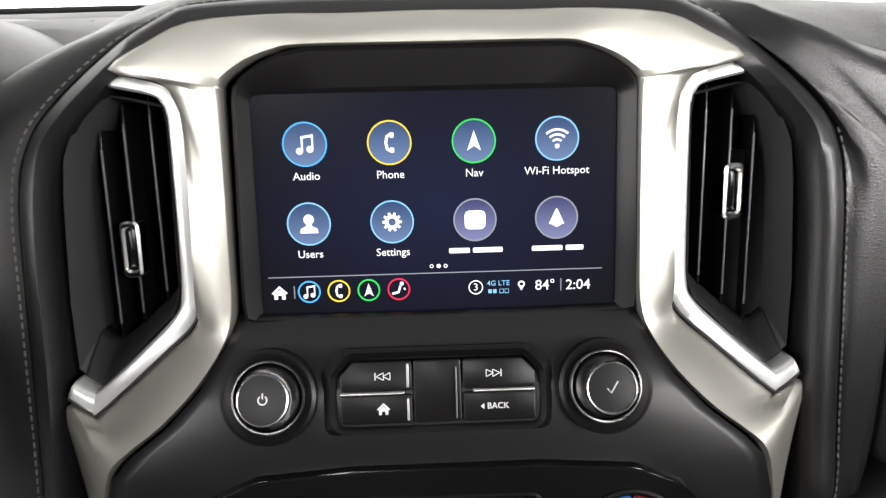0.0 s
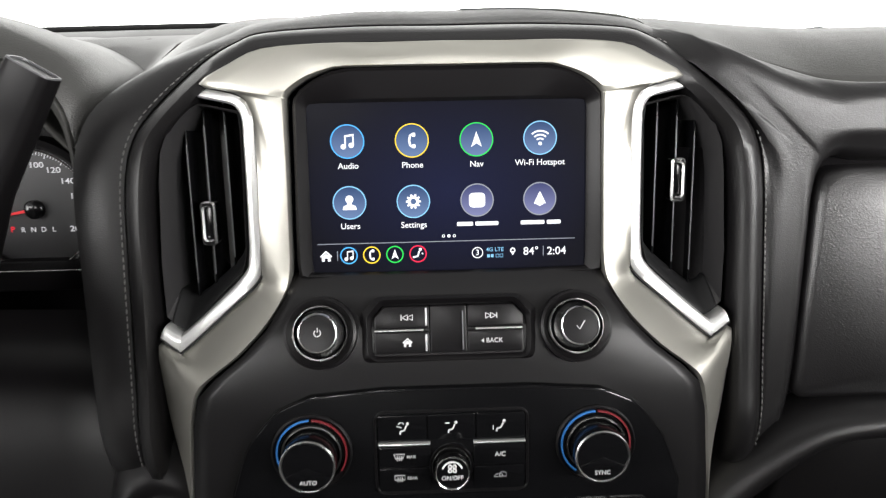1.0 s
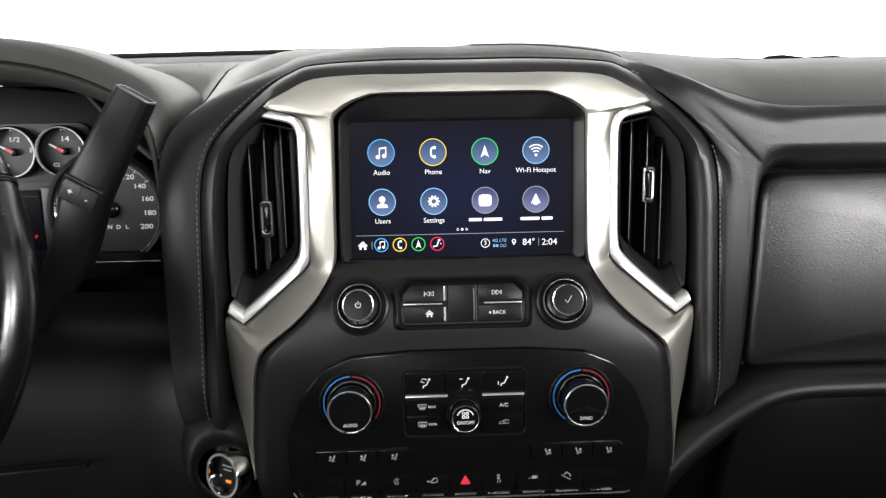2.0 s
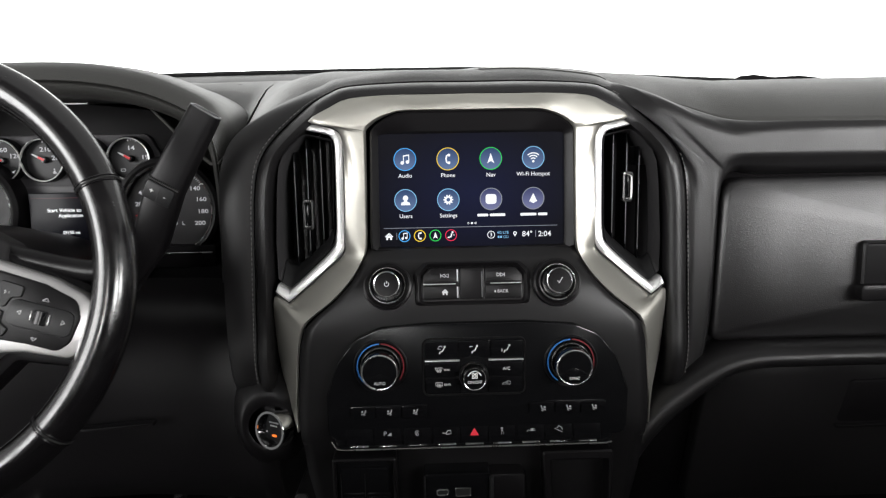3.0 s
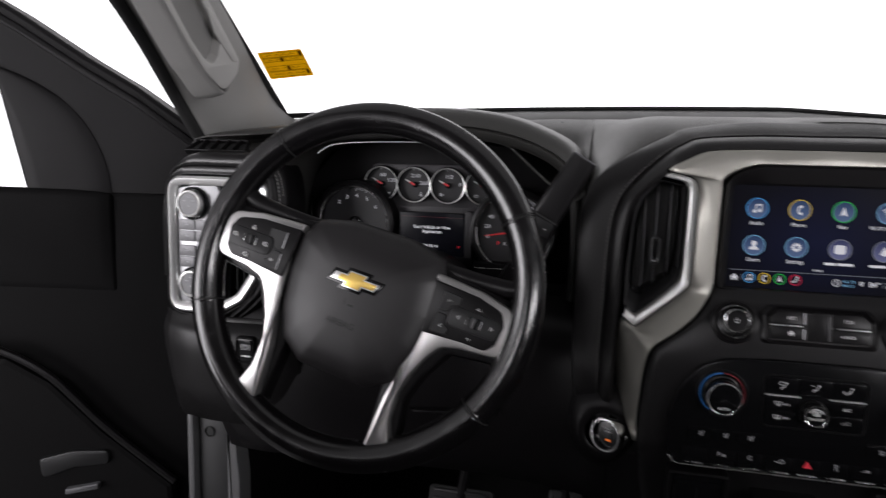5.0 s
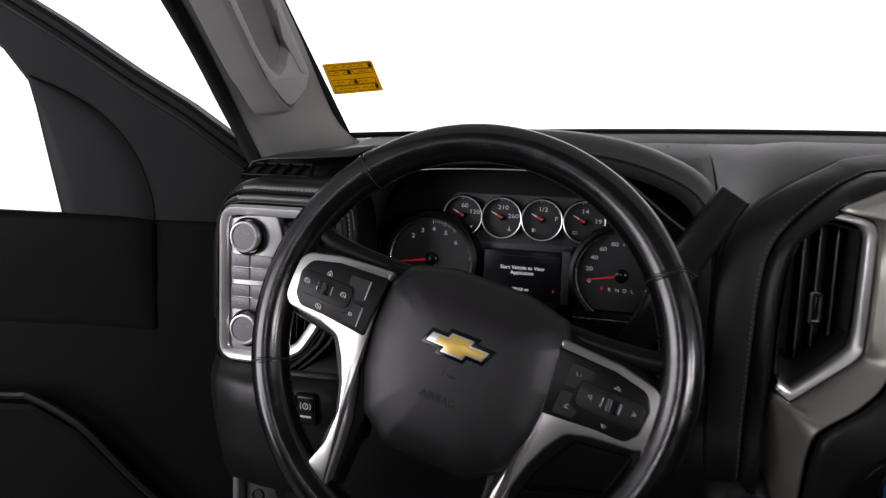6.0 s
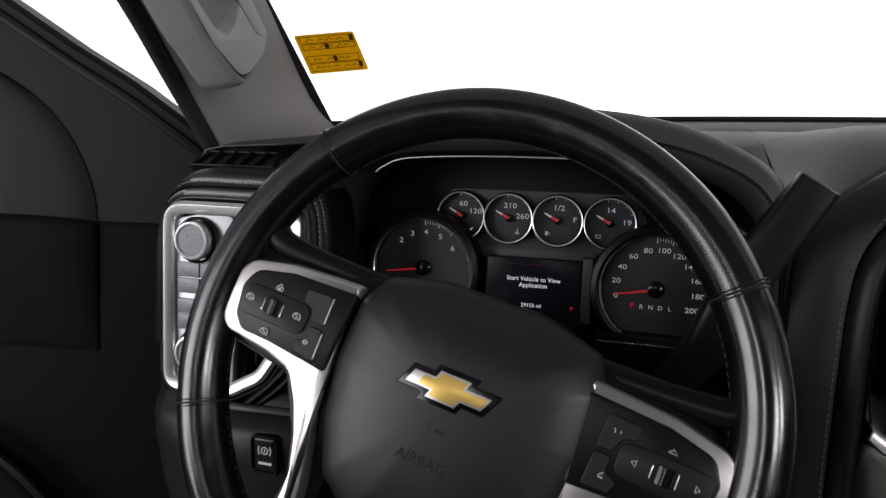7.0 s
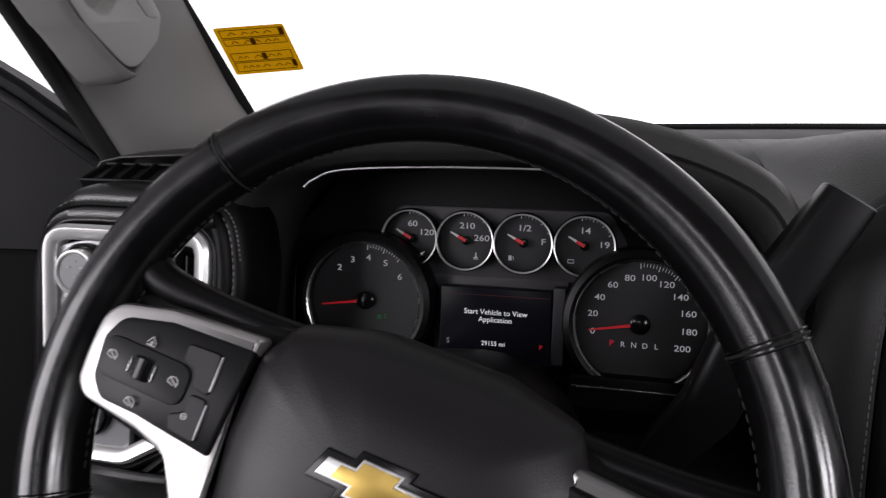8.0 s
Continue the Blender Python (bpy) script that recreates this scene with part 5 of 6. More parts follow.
glyphs = [None, park_glyph, stop_glyph, tow_glyph, "tri", skid_glyph, plug_glyph, hill_glyph, None]
for x, g in zip(sw_x, glyphs):
    b = button(rect(x, .0, .0258, .0215, .0014), FT, strip, GLOSS, .0012, .0008, .005)
    part("bright_edge", slab(bmesh.new(), rect(x, -.0113, .0170, .0010, .0004), .003, FT, .0003, .0024), CHROME, b, "thin bright lower edge")
    if g == "tri":
        shapes("hazard_triangle", [fillet([(-.0043, -.0030), (.0043, -.0030), (0, .0044)], .0006)], FT @ Matrix.Translation((0, -.0006, .0012)), RED_MARK, b, label="red hazard triangle")
    elif g:
        shapes("switch_symbol", shifted(g, x, .0002, .85), FT @ Matrix.Translation((0, 0, .0012)), INK_DIM, b)
tube(bm := bmesh.new(), [FT @ Vector(p) for p in ((-.1345, -.006, .002), (-.1300, -.0125, .003), (-.124, -.0138, .003), (0, -.0138, .003), (.124, -.0138, .003), (.1300, -.0125, .003))], .0007, 6)
part("lower_line", bm, CHROME, strip, "thin chrome line")

# ---- pockets and sockets below ----
brake = thing("trailer_brake_control", (-.108, .375, 1.08), "black trailer brake control with two buttons", "control unit")
FP = face_frame(-.108, .3770, 1.115, -4)
part("body", ring_slab(bmesh.new(), rect(0, 0, .060, .064, .004), rect(0, 0, .053, .057, .003), .02, FP, .0015, .002), PLASTIC, brake)
part("face", slab(bmesh.new(), rect(0, 0, .0528, .0568, .002), .018, FP, .001, -.002), GLOSS, brake)
for x, sym in ((-.0125, "-"), (.0125, "+")):
    b = button(rect(x, -.0170, .0235, .0200, .002), FP, brake, GLOSS, .0012, .001)
    lettering("sign", sym, .0065, FP @ Matrix.Translation((x, -.0190, .0014)), INK, b)
part("slider", slab(bmesh.new(), rect(0, .0095, .044, .026, .002), .01, FP, .001, .0005), GLOSS, brake)
for x in (-.0225, .0):
    part("slider_edge", slab(bmesh.new(), rect(x, .004, .0007, .024), .002, FP, 0, .0012), GREY_PLASTIC, brake)

usb = thing("usb_panel", (-.02, .38, 1.08), "black panel with two charging sockets", "socket panel")
FU = face_frame(-.021, .3790, 1.1075, -4)
part("plate", slab(bmesh.new(), rect(0, 0, .063, .040, .003), .02, FU, .0015, 0), GLOSS, usb)
part("edge", slab(bmesh.new(), rect(-.0308, 0, .0016, .035, .0006), .004, FU, .0004, .0010), GREY_PLASTIC, usb)
for x, w_, h_ in ((-.0140, .0115, .0062), (.0055, .0150, .0088)):
    part("socket_rim", ring_slab(bmesh.new(), rect(x, .001, w_, h_, h_ * .45 if x < 0 else .0012), rect(x, .001, w_ - .0014, h_ - .0014, h_ * .38 if x < 0 else .0008), .003, FU, .0002, .0010), CHROME, usb, "bright socket rim")
    part("socket", slab(bmesh.new(), rect(x, .001, w_ - .0013, h_ - .0013, .0008), .002, FU, 0, .0003), PRESSED, usb)
flap = thing("socket_cover", (.03, .38, 1.08), "black power socket cover", "cover")
part("door", slab(bmesh.new(), rect(.0265, 1.106, .034, .040, .003), .02, face_frame(0, .3775, 0), .0015, 0), PLASTIC, flap)
part("edge", slab(bmesh.new(), rect(.0115, 1.106, .0040, .036, .001), .01, face_frame(0, .3765, 0), .0006, .0006), GREY_PLASTIC, flap)
pod = thing("storage_pocket", (.092, .38, 1.07), "black open storage pocket under the switches", "pocket")
part("rim", ring_slab(bmesh.new(), fillet([(.060, 1.146), (.128, 1.146), (.128, 1.07), (.066, 1.07)], .004), fillet([(.0685, 1.137), (.124, 1.137), (.124, 1.074), (.072, 1.074)], .003), .03, face_frame(0, .379, 0), .0015, 0), PLASTIC, pod)
part("floor_panel", slab(bmesh.new(), [(.0685, 1.137), (.124, 1.137), (.124, 1.074), (.072, 1.074)], .004, face_frame(0, .405, 0), 0, 0), DARK, pod)
lower = thing("lower_console", (0, .40, .95), "dark plastic apron below the centre stack", "console")
part("apron", slab(bmesh.new(), fillet([(-.150, 1.150), (.150, 1.150), (.135, .95), (-.135, .95)], .006), .02, face_frame(0, .410, 0), .002, 0), DARK, lower)

# ---- start button ----
start = thing("start_button", (-.2026, .415, 1.14), "black engine start button in a chrome ring", "button")
m = face_frame(-.2020, .4200, 1.1590, 6, -32)
part("ring", lathe(bmesh.new(), [(.0196, -.010), (.0196, .003), (.0188, .0046), (.0166, .0046), (.0156, .0010), (.0156, -.010)], m), BRIGHT, start, "chrome ring")
cap = part("cap", lathe(bmesh.new(), [(.0156, -.010), (.0156, -.0030), (.0146, -.0020), (0, -.0014)], m), GLOSS, start)
shapes("legend", [rect(0, .0062, .0120, .0014, .0004), rect(0, .0030, .0090, .0014, .0004)], m @ Matrix.Translation((0, 0, -.0016)), INK_DIM, cap)
shapes("indicator", [rect(.0015, -.0065, .0060, .0022, .0007)], m @ Matrix.Translation((0, 0, -.0014)), ORANGE, cap, label="small amber light")
nac = thing("start_button_pod", (-.21, .43, 1.10), "black moulded pod round the start button", "trim")
bm = bmesh.new()
sec = lambda cx, cy, cz, rx, rz: [(cx + rx * math.cos(a), cy, cz + rz * math.sin(a)) for a in [2 * math.pi * i / 28 for i in range(28)]]
loft(bm, [sec(-.205, .4255, 1.1595, .022, .022), sec(-.205, .4235, 1.1600, .026, .026), sec(-.206, .427, 1.162, .031, .036), sec(-.208, .440, 1.165, .037, .052), sec(-.210, .470, 1.17, .042, .07)], closed=True)
part("shell", bm, PLASTIC, nac, angle=60)
# ---- instrument cluster ----
cluster = thing("instrument_cluster", (-.447, .56, 1.31), "dark instrument cluster with chrome-ringed dials and a lit message display", "instrument cluster")
FK = face_frame(0, .556, 0)
part("backing", slab(bmesh.new(), fillet([(-.632, 1.30), (-.255, 1.30), (-.255, 1.44), (-.30, 1.475), (-.45, 1.492), (-.59, 1.475), (-.632, 1.43)], .01), .012, FK, .001, -.018), DARK, cluster)
part("middle_plate", slab(bmesh.new(), fillet([(-.545, 1.396), (-.352, 1.396), (-.346, 1.430), (-.36, 1.4545), (-.535, 1.4545), (-.552, 1.430)], .012), .006, FK, .0015, -.014), CLUSTER_GREY, cluster, "graphite plate behind the small dials")
part("lower_plate", slab(bmesh.new(), fillet([(-.500, 1.315), (-.394, 1.315), (-.390, 1.3975), (-.505, 1.3975)], .004), .006, FK, .001, -.014), CLUSTER_GREY, cluster)


def pointer(m, angle, length, parent, back_len=.006):
    """A red tapered pointer with a dark hub."""
    r = m @ Matrix.Rotation(radians(angle), 4, "Z")
    h = part("hub", lathe(bmesh.new(), [(length * .20, 0), (length * .20, .004), (length * .15, .0055), (0, .0058)], m, 24), GLOSS, parent)
    if length > .03:
        part("pointer", slab(bmesh.new(), [(0, -.0013), (length, -.0005), (length, .0005), (0, .0013)], .0012, r, 0, .0044), RED_NEEDLE, parent, "red pointer")
    else:
        part("pointer", slab(bmesh.new(), [(0, -.0013), (length * .40, -.0010), (length * .40, .0010), (0, .0013)], .0012, r, 0, .0060), RED_NEEDLE, parent, "red pointer root")
        part("pointer_tip", slab(bmesh.new(), [(length * .40, -.0010), (length * .80, -.0005), (length * .80, .0005), (length * .40, .0010)], .0012, r, 0, .0060), INK, parent, "white pointer tip")


def dial(x, z, r, a0, a1, ticks, major, words, ang, bright, big=False):
    """A round dial: bezel, face, tick marks, numbers and pointer. The two big ones stand in front of the small."""
    m = Matrix.Translation((x, .553 if big else .566, z)) @ face_frame(0, 0, 0)
    d = part("dial", lathe(bmesh.new(), [(r * 1.0, -.004), (r * 1.0, -.002), (0, -.002)], m, 48), DIAL, cluster, "dark dial face")
    rim = [(r * 1.22, -.018), (r * 1.22, .003), (r * 1.19, .0075), (r * 1.10, .0095), (r * 1.04, .0085), (r * 1.0, -.001)] if big else [(r * 1.10, -.008), (r * 1.10, .006), (r * 1.06, .0085), (r * 1.02, .0075), (r * 1.0, -.001)]
    part("bezel", lathe(bmesh.new(), rim, m, 56), PLASTIC if big else GLOSS, d, "black bezel")
    ring = [(r * 1.035, .0088), (r * 1.025, .0094), (r * 1.005, .0086), (r * .995, .006)] if big else [(r * 1.05, .0078), (r * 1.04, .0096), (r * .995, .0092), (r * .985, .0065)]
    part("bezel_ring", lathe(bmesh.new(), ring, m, 56), FRAME_SILVER if bright else CHROME, d, "bright ring")
    marks = []
    for i in range(ticks + 1):
        a = radians(a0 + (a1 - a0) * i / ticks)
        l, w_ = (.09, .0006) if i % major == 0 else (.055, .0004)
        marks.append(stroke([(math.cos(a) * r * (.965 - l), math.sin(a) * r * (.965 - l)), (math.cos(a) * r * .965, math.sin(a) * r * .965)], w_))
    shapes("tick_marks", marks, m @ Matrix.Translation((0, 0, -.0018)), DIM_DIGIT, d, .0003, .0001)
    for word, a, rr, size in words:
        a = radians(a)
        lettering("number", word, size, m @ Matrix.Translation((math.cos(a) * r * rr, math.sin(a) * r * rr, -.0015)) @ Matrix.Diagonal((1.18, .95, 1, 1)), DIM_DIGIT, d)
    pointer(m @ Matrix.Translation((0, 0, -.002)), ang, r * .80, d)
    return d, m @ Matrix.Translation((0, 0, -.0015))


SM = .0230
small = [(-0.5224, [("60", 90, .52, .0075), ("120", 22, .58, .0075)], 150), (-0.4753, [("210", 90, .52, .0075), ("260", 10, .55, .0075)], 152), (-0.4278, [("1/2", 90, .52, .0075), ("F", 5, .68, .0075)], 152), (-0.3794, [("14", 90, .52, .0075), ("19", 5, .66, .0075)], 150)]
sym = [[stroke([(-.003, 0), (.0005, 0), (.003, .0014)], .0007), rect(-.0005, -.0007, .004, .0016)], [rect(0, .0012, .0008, .0036), rect(0, -.0012, .004, .0006), disc(0, -.0008, .0010, 10), rect(0, -.0024, .004, .0006)], [rect(-.0006, 0, .0026, .0040), stroke([(.0012, .0012), (.0022, .0006), (.0022, -.0016)], .0005)], [stroke([(-.0024, -.0014), (.0024, -.0014), (.0024, .0012), (-.0024, .0012), (-.0024, -.0014)], .0006)]]
for (x, words, ang), g in zip(small, sym):
    d, m = dial(x, 1.4266, SM, 98, 25, 9, 3, words, ang, True)
    shapes("symbol", shifted(g, SM * .35 if x < -.45 else -SM * .45, -SM * .55), m, DIM_DIGIT, d, .0003, .0001)
tach, m = dial(-.5575, 1.3730, .0485, 90, 52, 12, 6, [("2", 133, .74, .0076), ("3", 111, .74, .0076), ("4", 88, .74, .0076), ("5", 63, .74, .0076), ("6", 36, .74, .0076)], 188, False, True)
shapes("lamp_symbol", [stroke([(.010, -.0125), (.014, -.0125)], .0007), band(.018, -.0125, .0012, .0018, 90, 270, 10), stroke([(.010, -.0145), (.014, -.0145)], .0007), band(.0105, -.0135, .0012, .0018, -90, 90, 10)], m, DIM_GREEN, tach, .0003, .0001, "small green lamp symbol")
speed, m = dial(-.3346, 1.3695, .0485, 92, 38, 18, 6, [(str(k * 20), 193 - 22.1 * k, .745, .0070) for k in range(11)], 190, False, True)
lettering("gear_letter", "P", .0066, m @ Matrix.Translation((-.0205, -.0165, 0)), DIM_RED, speed)
for i, ch in enumerate("RNDL"):
    lettering("gear_letter", ch, .0058, m @ Matrix.Translation((-.0120 + .0083 * i, -.0170, 0)), DIM_DIGIT, speed)
part("speed_foot", slab(bmesh.new(), fillet([(-.386, 1.304), (-.283, 1.304), (-.283, 1.329), (-.386, 1.329)], .003), .030, FK, .0012, .0150), DARK, cluster)
part("foot_line", slab(bmesh.new(), rect(-.3355, 1.3205, .097, .0014, .0005), .003, FK, .0004, .0160), CHROME, cluster, "thin bright line below the dial")
part("tach_foot", slab(bmesh.new(), fillet([(-.610, 1.304), (-.506, 1.304), (-.506, 1.332), (-.610, 1.332)], .003), .030, FK, .0012, .0150), DARK, cluster)
message = part("message_display", slab(bmesh.new(), rect(-.4475, 1.3605, .0900, .0580, .001), .020, FK, .0004, .0015), glow("message panel", (.0010, .0011, .0020), 1.0), cluster, "lit message display")
MM = face_frame(-.4475, .5542, 1.3605)
lettering("message", "Start Vehicle to View\nApplication", .0060, MM @ Matrix.Translation((.0005, .0065, 0)), LIT_TEXT, message)
lettering("odometer", "29155 mi", .0052, MM @ Matrix.Translation((-.0005, -.0160, 0)), LIT_TEXT, message)
lettering("compass", "S", .0062, MM @ Matrix.Translation((-.038, -.0160, 0)), LIT_GREY, message)
lettering("gear", "P", .0052, MM @ Matrix.Translation((.038, -.0160, 0)), DIM_RED, message)
shapes("message_rule", [rect(0, .0235, .086, .0002)], MM, RED_ARC, message, .0003, .0001)
part("side_plate", slab(bmesh.new(), rect(-.3965, 1.362, .0095, .062, .001), .020, FK, .0008, .0008), CLUSTER_GREY, cluster)

# ---- steering column and wheel ----
column = thing("steering_column", (-.452, .42, 1.27), "black steering column shroud behind the wheel", "steering column")
bm = bmesh.new()
ell = lambda y, cz, rx, rz: [(-.452 + rx * math.cos(a), y, cz + rz * math.sin(a)) for a in [2 * math.pi * i / 32 for i in range(32)]]
loft(bm, [ell(.322, 1.325, .035, .035), ell(.328, 1.325, .055, .050), ell(.36, 1.32, .066, .056), ell(.43, 1.305, .075, .062), ell(.53, 1.275, .080, .070)], closed=True)
part("shroud", bm, PLASTIC, column, angle=60)
bm = bmesh.new()
tube(bm, smooth_line([(-.50, .372, 1.33), (-.56, .366, 1.335), (-.60, .362, 1.338)], 5), [.009] * 8 + [.0085, .008, .006], 12)
part("turn_stalk", bm, GLOSS, column, "gloss black turn signal stalk")

wheel = thing("steering_wheel", (-.452, .29, 1.16), "black leather steering wheel with silver spokes, turned slightly", "steering wheel")
MW = face_frame(-.452, .290, 1.340, 14, 0, -16)
R_, r_ = .1690, .0162
bm = bmesh.new()
NU, NV = 120, 20
vs = []
for i in range(NU):
    a = 2 * math.pi * i / NU
    row = []
    for j in range(NV):
        b = 2 * math.pi * j / NV
        rr = R_ + r_ * math.cos(b) * .98
        row.append(bm.verts.new(MW @ Vector((rr * math.cos(a), rr * math.sin(a), r_ * math.sin(b) * 1.08))))
    vs.append(row)
for i in range(NU):
    for j in range(NV):
        bm.faces.new((vs[i - 1][j - 1], vs[i][j - 1], vs[i][j], vs[i - 1][j]))
rim = part("rim", bm, RIM_LEATHER, wheel, "worn glossy leather rim", angle=60)
for deg in (90 - 49.7, 90 + 49.7, 90 - 116, 90 + 116):
    a = radians(deg)
    for da, grow, mat, nm in ((0, 1.006, RUBBER, "seam"), (-.012, 1.010, RIM_LEATHER, "seam_fold"), (.012, 1.010, RIM_LEATHER, "seam_fold")):
        pts = []
        for j in range(24):
            b = 2 * math.pi * j / 24
            rr = R_ + r_ * math.cos(b) * grow
            pts.append(MW @ Vector((rr * math.cos(a + da), rr * math.sin(a + da), r_ * math.sin(b) * 1.08 * grow)))
        tube(bm := bmesh.new(), pts, .0007 if nm == "seam" else .0005, 5, closed=True)
        part(nm, bm, mat, rim)
for a0, a1 in ((43, 137), (-22, 36), (144, 202), (210, 330)):
    line = [MW @ Vector(((R_ - r_ * .985) * math.cos(radians(a)), (R_ - r_ * .985) * math.sin(radians(a)), -.002)) for a in [a0 + (a1 - a0) * i / 30 for i in range(31)]]
    stitches(bm := bmesh.new(), line, .0034, .0018, .0006)
    part("stitching", bm, RUBBER, rim, "stitches inside the rim")

MW = face_frame(-.452, .290, 1.340, 14, 0, -15) @ Matrix.Translation((.0035, 0, 0))
hub_o = [(-.030, .0585), (.030, .0585), (.066, .0490), (.0775, .030), (.0800, -.008), (.0740, -.045), (.060, -.078), (.034, -.0945), (-.034, -.0945), (-.060, -.078), (-.0740, -.045), (-.0800, -.008), (-.0775, .030), (-.066, .0490)]


def dome(bm, outline, m, levels):
    """A padded form: the outline shrunk step by step about its middle while it rises."""
    cu, cv = sum(p[0] for p in outline) / len(outline), sum(p[1] for p in outline) / len(outline)
    rings = []
    for k, w_, dv in levels:
        fall = lambda a, b: 9.0 * max(0.0, b * k - .022) ** 2 + 1.0 * (a * k) ** 2 if w_ > 0 else 0.0
        rings.append([bm.verts.new(m @ Vector((cu + (a - cu) * k, cv + (b - cv) * k + dv, w_ - fall(a, b)))) for a, b in outline])
    for a, b in zip(rings, rings[1:]):
        for i in range(len(a)):
            bm.faces.new((a[i - 1], a[i], b[i], b[i - 1]))
    bm.faces.new(rings[-1])
    bm.faces.new(rings[0][::-1])
    return bm


ho = fillet([(a + .0045 * max(0.0, min(1.0, a / .06)), b) for a, b in hub_o], .012, 5)
part("airbag_cover", dome(bmesh.new(), ho, MW, [(1.0, -.030, 0), (1.0, .004, 0), (.985, .010, 0), (.94, .0155, 0), (.86, .0195, 0), (.70, .0225, .001), (.45, .0245, .002), (.2, .0252, .003), (.05, .0254, .003)]), AIRBAG_SKIN, wheel, "grained airbag cover", angle=50)
bow = [(-.031, -.0066), (-.0118, -.0066), (-.0140, -.0122), (.0092, -.0122), (.0118, -.0066), (.0270, -.0066), (.0325, .0050), (.0135, .0050), (.0158, .0108), (-.0082, .0108), (-.0106, .0050), (-.0260, .0050)]
bow = [(a * .82, b * .76) for a, b in bow]
ME = MW @ Matrix.Translation((-.0003, .0016, .0252))
em = part("emblem", slab(bmesh.new(), inset(bow, -.0026), .005, ME, .0008, .0006), GLOSS, wheel, "dark-edged gold emblem")
part("emblem_edge", slab(bmesh.new(), inset(bow, .0004), .003, ME, .0005, .0013), FRAME_SILVER, em, "bright edge, its broad end painted in as a highlight")
# gold stops short so bare silver at one end paints a highlight
gold = [(a + (.0056 if a < -.02 else 0), b) for a, b in bow]
part("emblem_face", slab(bmesh.new(), inset(gold, .0015), .003, ME, .0003, .0019), GOLD, em, "gold face")
lettering("word", "AIRBAG", .0088, MW @ Matrix.Translation((-.0006, -.0417, .0247)), PRESSED, wheel)
shapes("seat_mark", [stroke([(-.003, .003), (-.003, -.003)], .0008), stroke([(.001, -.002), (.007, -.002)], .0020)], MW @ Matrix.Translation((0, -.0205, .0252)), PRESSED, wheel, .0006, .0003)


MS = MW @ Matrix.Translation((-.0026, -.0012, 0)) @ Matrix.Rotation(radians(-.6), 4, "Z")


def spoke(sx):
    """One side's spokes: dark carrier, silver blade and the button pad."""
    f = lambda o: [(sx * a, b) for a, b in o]
    carrier = fillet([(.05, .047), (.11, .042), (.172, .032), (.172, -.016), (.150, -.028), (.108, -.034), (.090, -.066), (.082, -.092), (.090, -.138), (.058, -.153), (.055, -.09), (.05, -.05)], .008)
    part("spoke_carrier", slab(bmesh.new(), f(carrier), .020, MS, .005, -.002), PLASTIC, wheel, angle=40)
    blade = fillet([(.073, .0375), (.122, .0345), (.151, .0280), (.1630, .015), (.1620, -.010), (.152, -.0205), (.118, -.0240), (.1000, -.0290), (.0900, -.044), (.0815, -.063), (.0755, -.084), (.0765, -.112), (.0850, -.1345), (.0610, -.1485), (.0625, -.112), (.0640, -.090), (.0700, -.062), (.0775, -.040), (.0775, -.021)], [.004, .012, .016, .013, .012, .012, .014, .012, .016, .02, .02, .02, .004, .004, .02, .02, .012, .008, .004], 7)
    bl = part("spoke_trim", slab(bmesh.new(), f(blade), .0115, MS, .0030, .0105), SPOKE_SILVER, wheel, "satin silver spoke trim", angle=35)
    pad = fillet([(.0722, .0350), (.118, .0325), (.1440, .0255), (.1500, .012), (.1475, -.0100), (.140, -.0195), (.118, -.0195), (.0760, -.0235)], [.003, .010, .012, .011, .010, .008, .008, .003], 7)
    flat = Matrix.Translation((sx * .0012, 0, 0)) @ Matrix.Diagonal((1, .88, 1, 1))
    pd = part("button_pad", slab(bmesh.new(), f(pad), .008, MS @ flat, .0015, .0125), PLASTIC, wheel, "black button pad", angle=35)
    mw = MS @ flat @ Matrix.Translation((0, 0, .0125))
    keys = [([(.0955, .0245), (.1425, .0235), (.144, .0155), (.0975, .0165)], .003), (rect(.1222, .0042, .0495, .0225, .0080), 0), ([(.0965, -.0065), (.1430, -.0065), (.139, -.0160), (.0965, -.0165)], .003), ([(.0855, .0050), (.0945, .0060), (.0975, .0150), (.1045, .0170), (.1045, .0265), (.0865, .0275)], .0025), ([(.0840, -.0195), (.0990, -.0185), (.1020, -.0110), (.0945, -.0070), (.0945, .0030), (.0855, .0030)], .0025)]
    kb = []
    for i, (o, r) in enumerate(keys):
        if i in (0, 2):
            kb.append(pd)
            continue
        o = fillet(o, r) if r else o
        kb.append(part("key", slab(bmesh.new(), f(o), .003, mw, .0008, .0014 if i == 1 else .0012), GREY_PLASTIC, pd, smooth=i == 1, angle=35))
    # pale strips paint the glint on the left pad's key bevels
    for u_, v_ in ((.0858, .0170), (.0848, -.0085)) if sx < 0 else ():
        part("key_glint", slab(bmesh.new(), f(rect(u_, v_, .0011, .0190, .0004)), .003, mw, .0003, .0012), PLATE, pd)
    bm = bmesh.new()
    rod = Matrix.Translation(mw @ Vector((sx * .1225, .0045, -.0026))) @ (MS.to_3x3().to_4x4()) @ Matrix.Rotation(radians(90), 4, "X")
    lathe(bm, [(0, -.0052), (.0062, -.0052), (.0066, -.0047), (.0066, .0047), (.0062, .0052), (0, .0052)], rod, 28)
    part("roller", bm, GLOSS, pd, "ribbed thumb roller")
    for d in (-.0068, .0068):
        part("roller_edge", slab(bmesh.new(), f(rect(.1225 + d, .0045, .0005, .0090, .0002)), .003, mw, .0002, .0024), CHROME, pd)
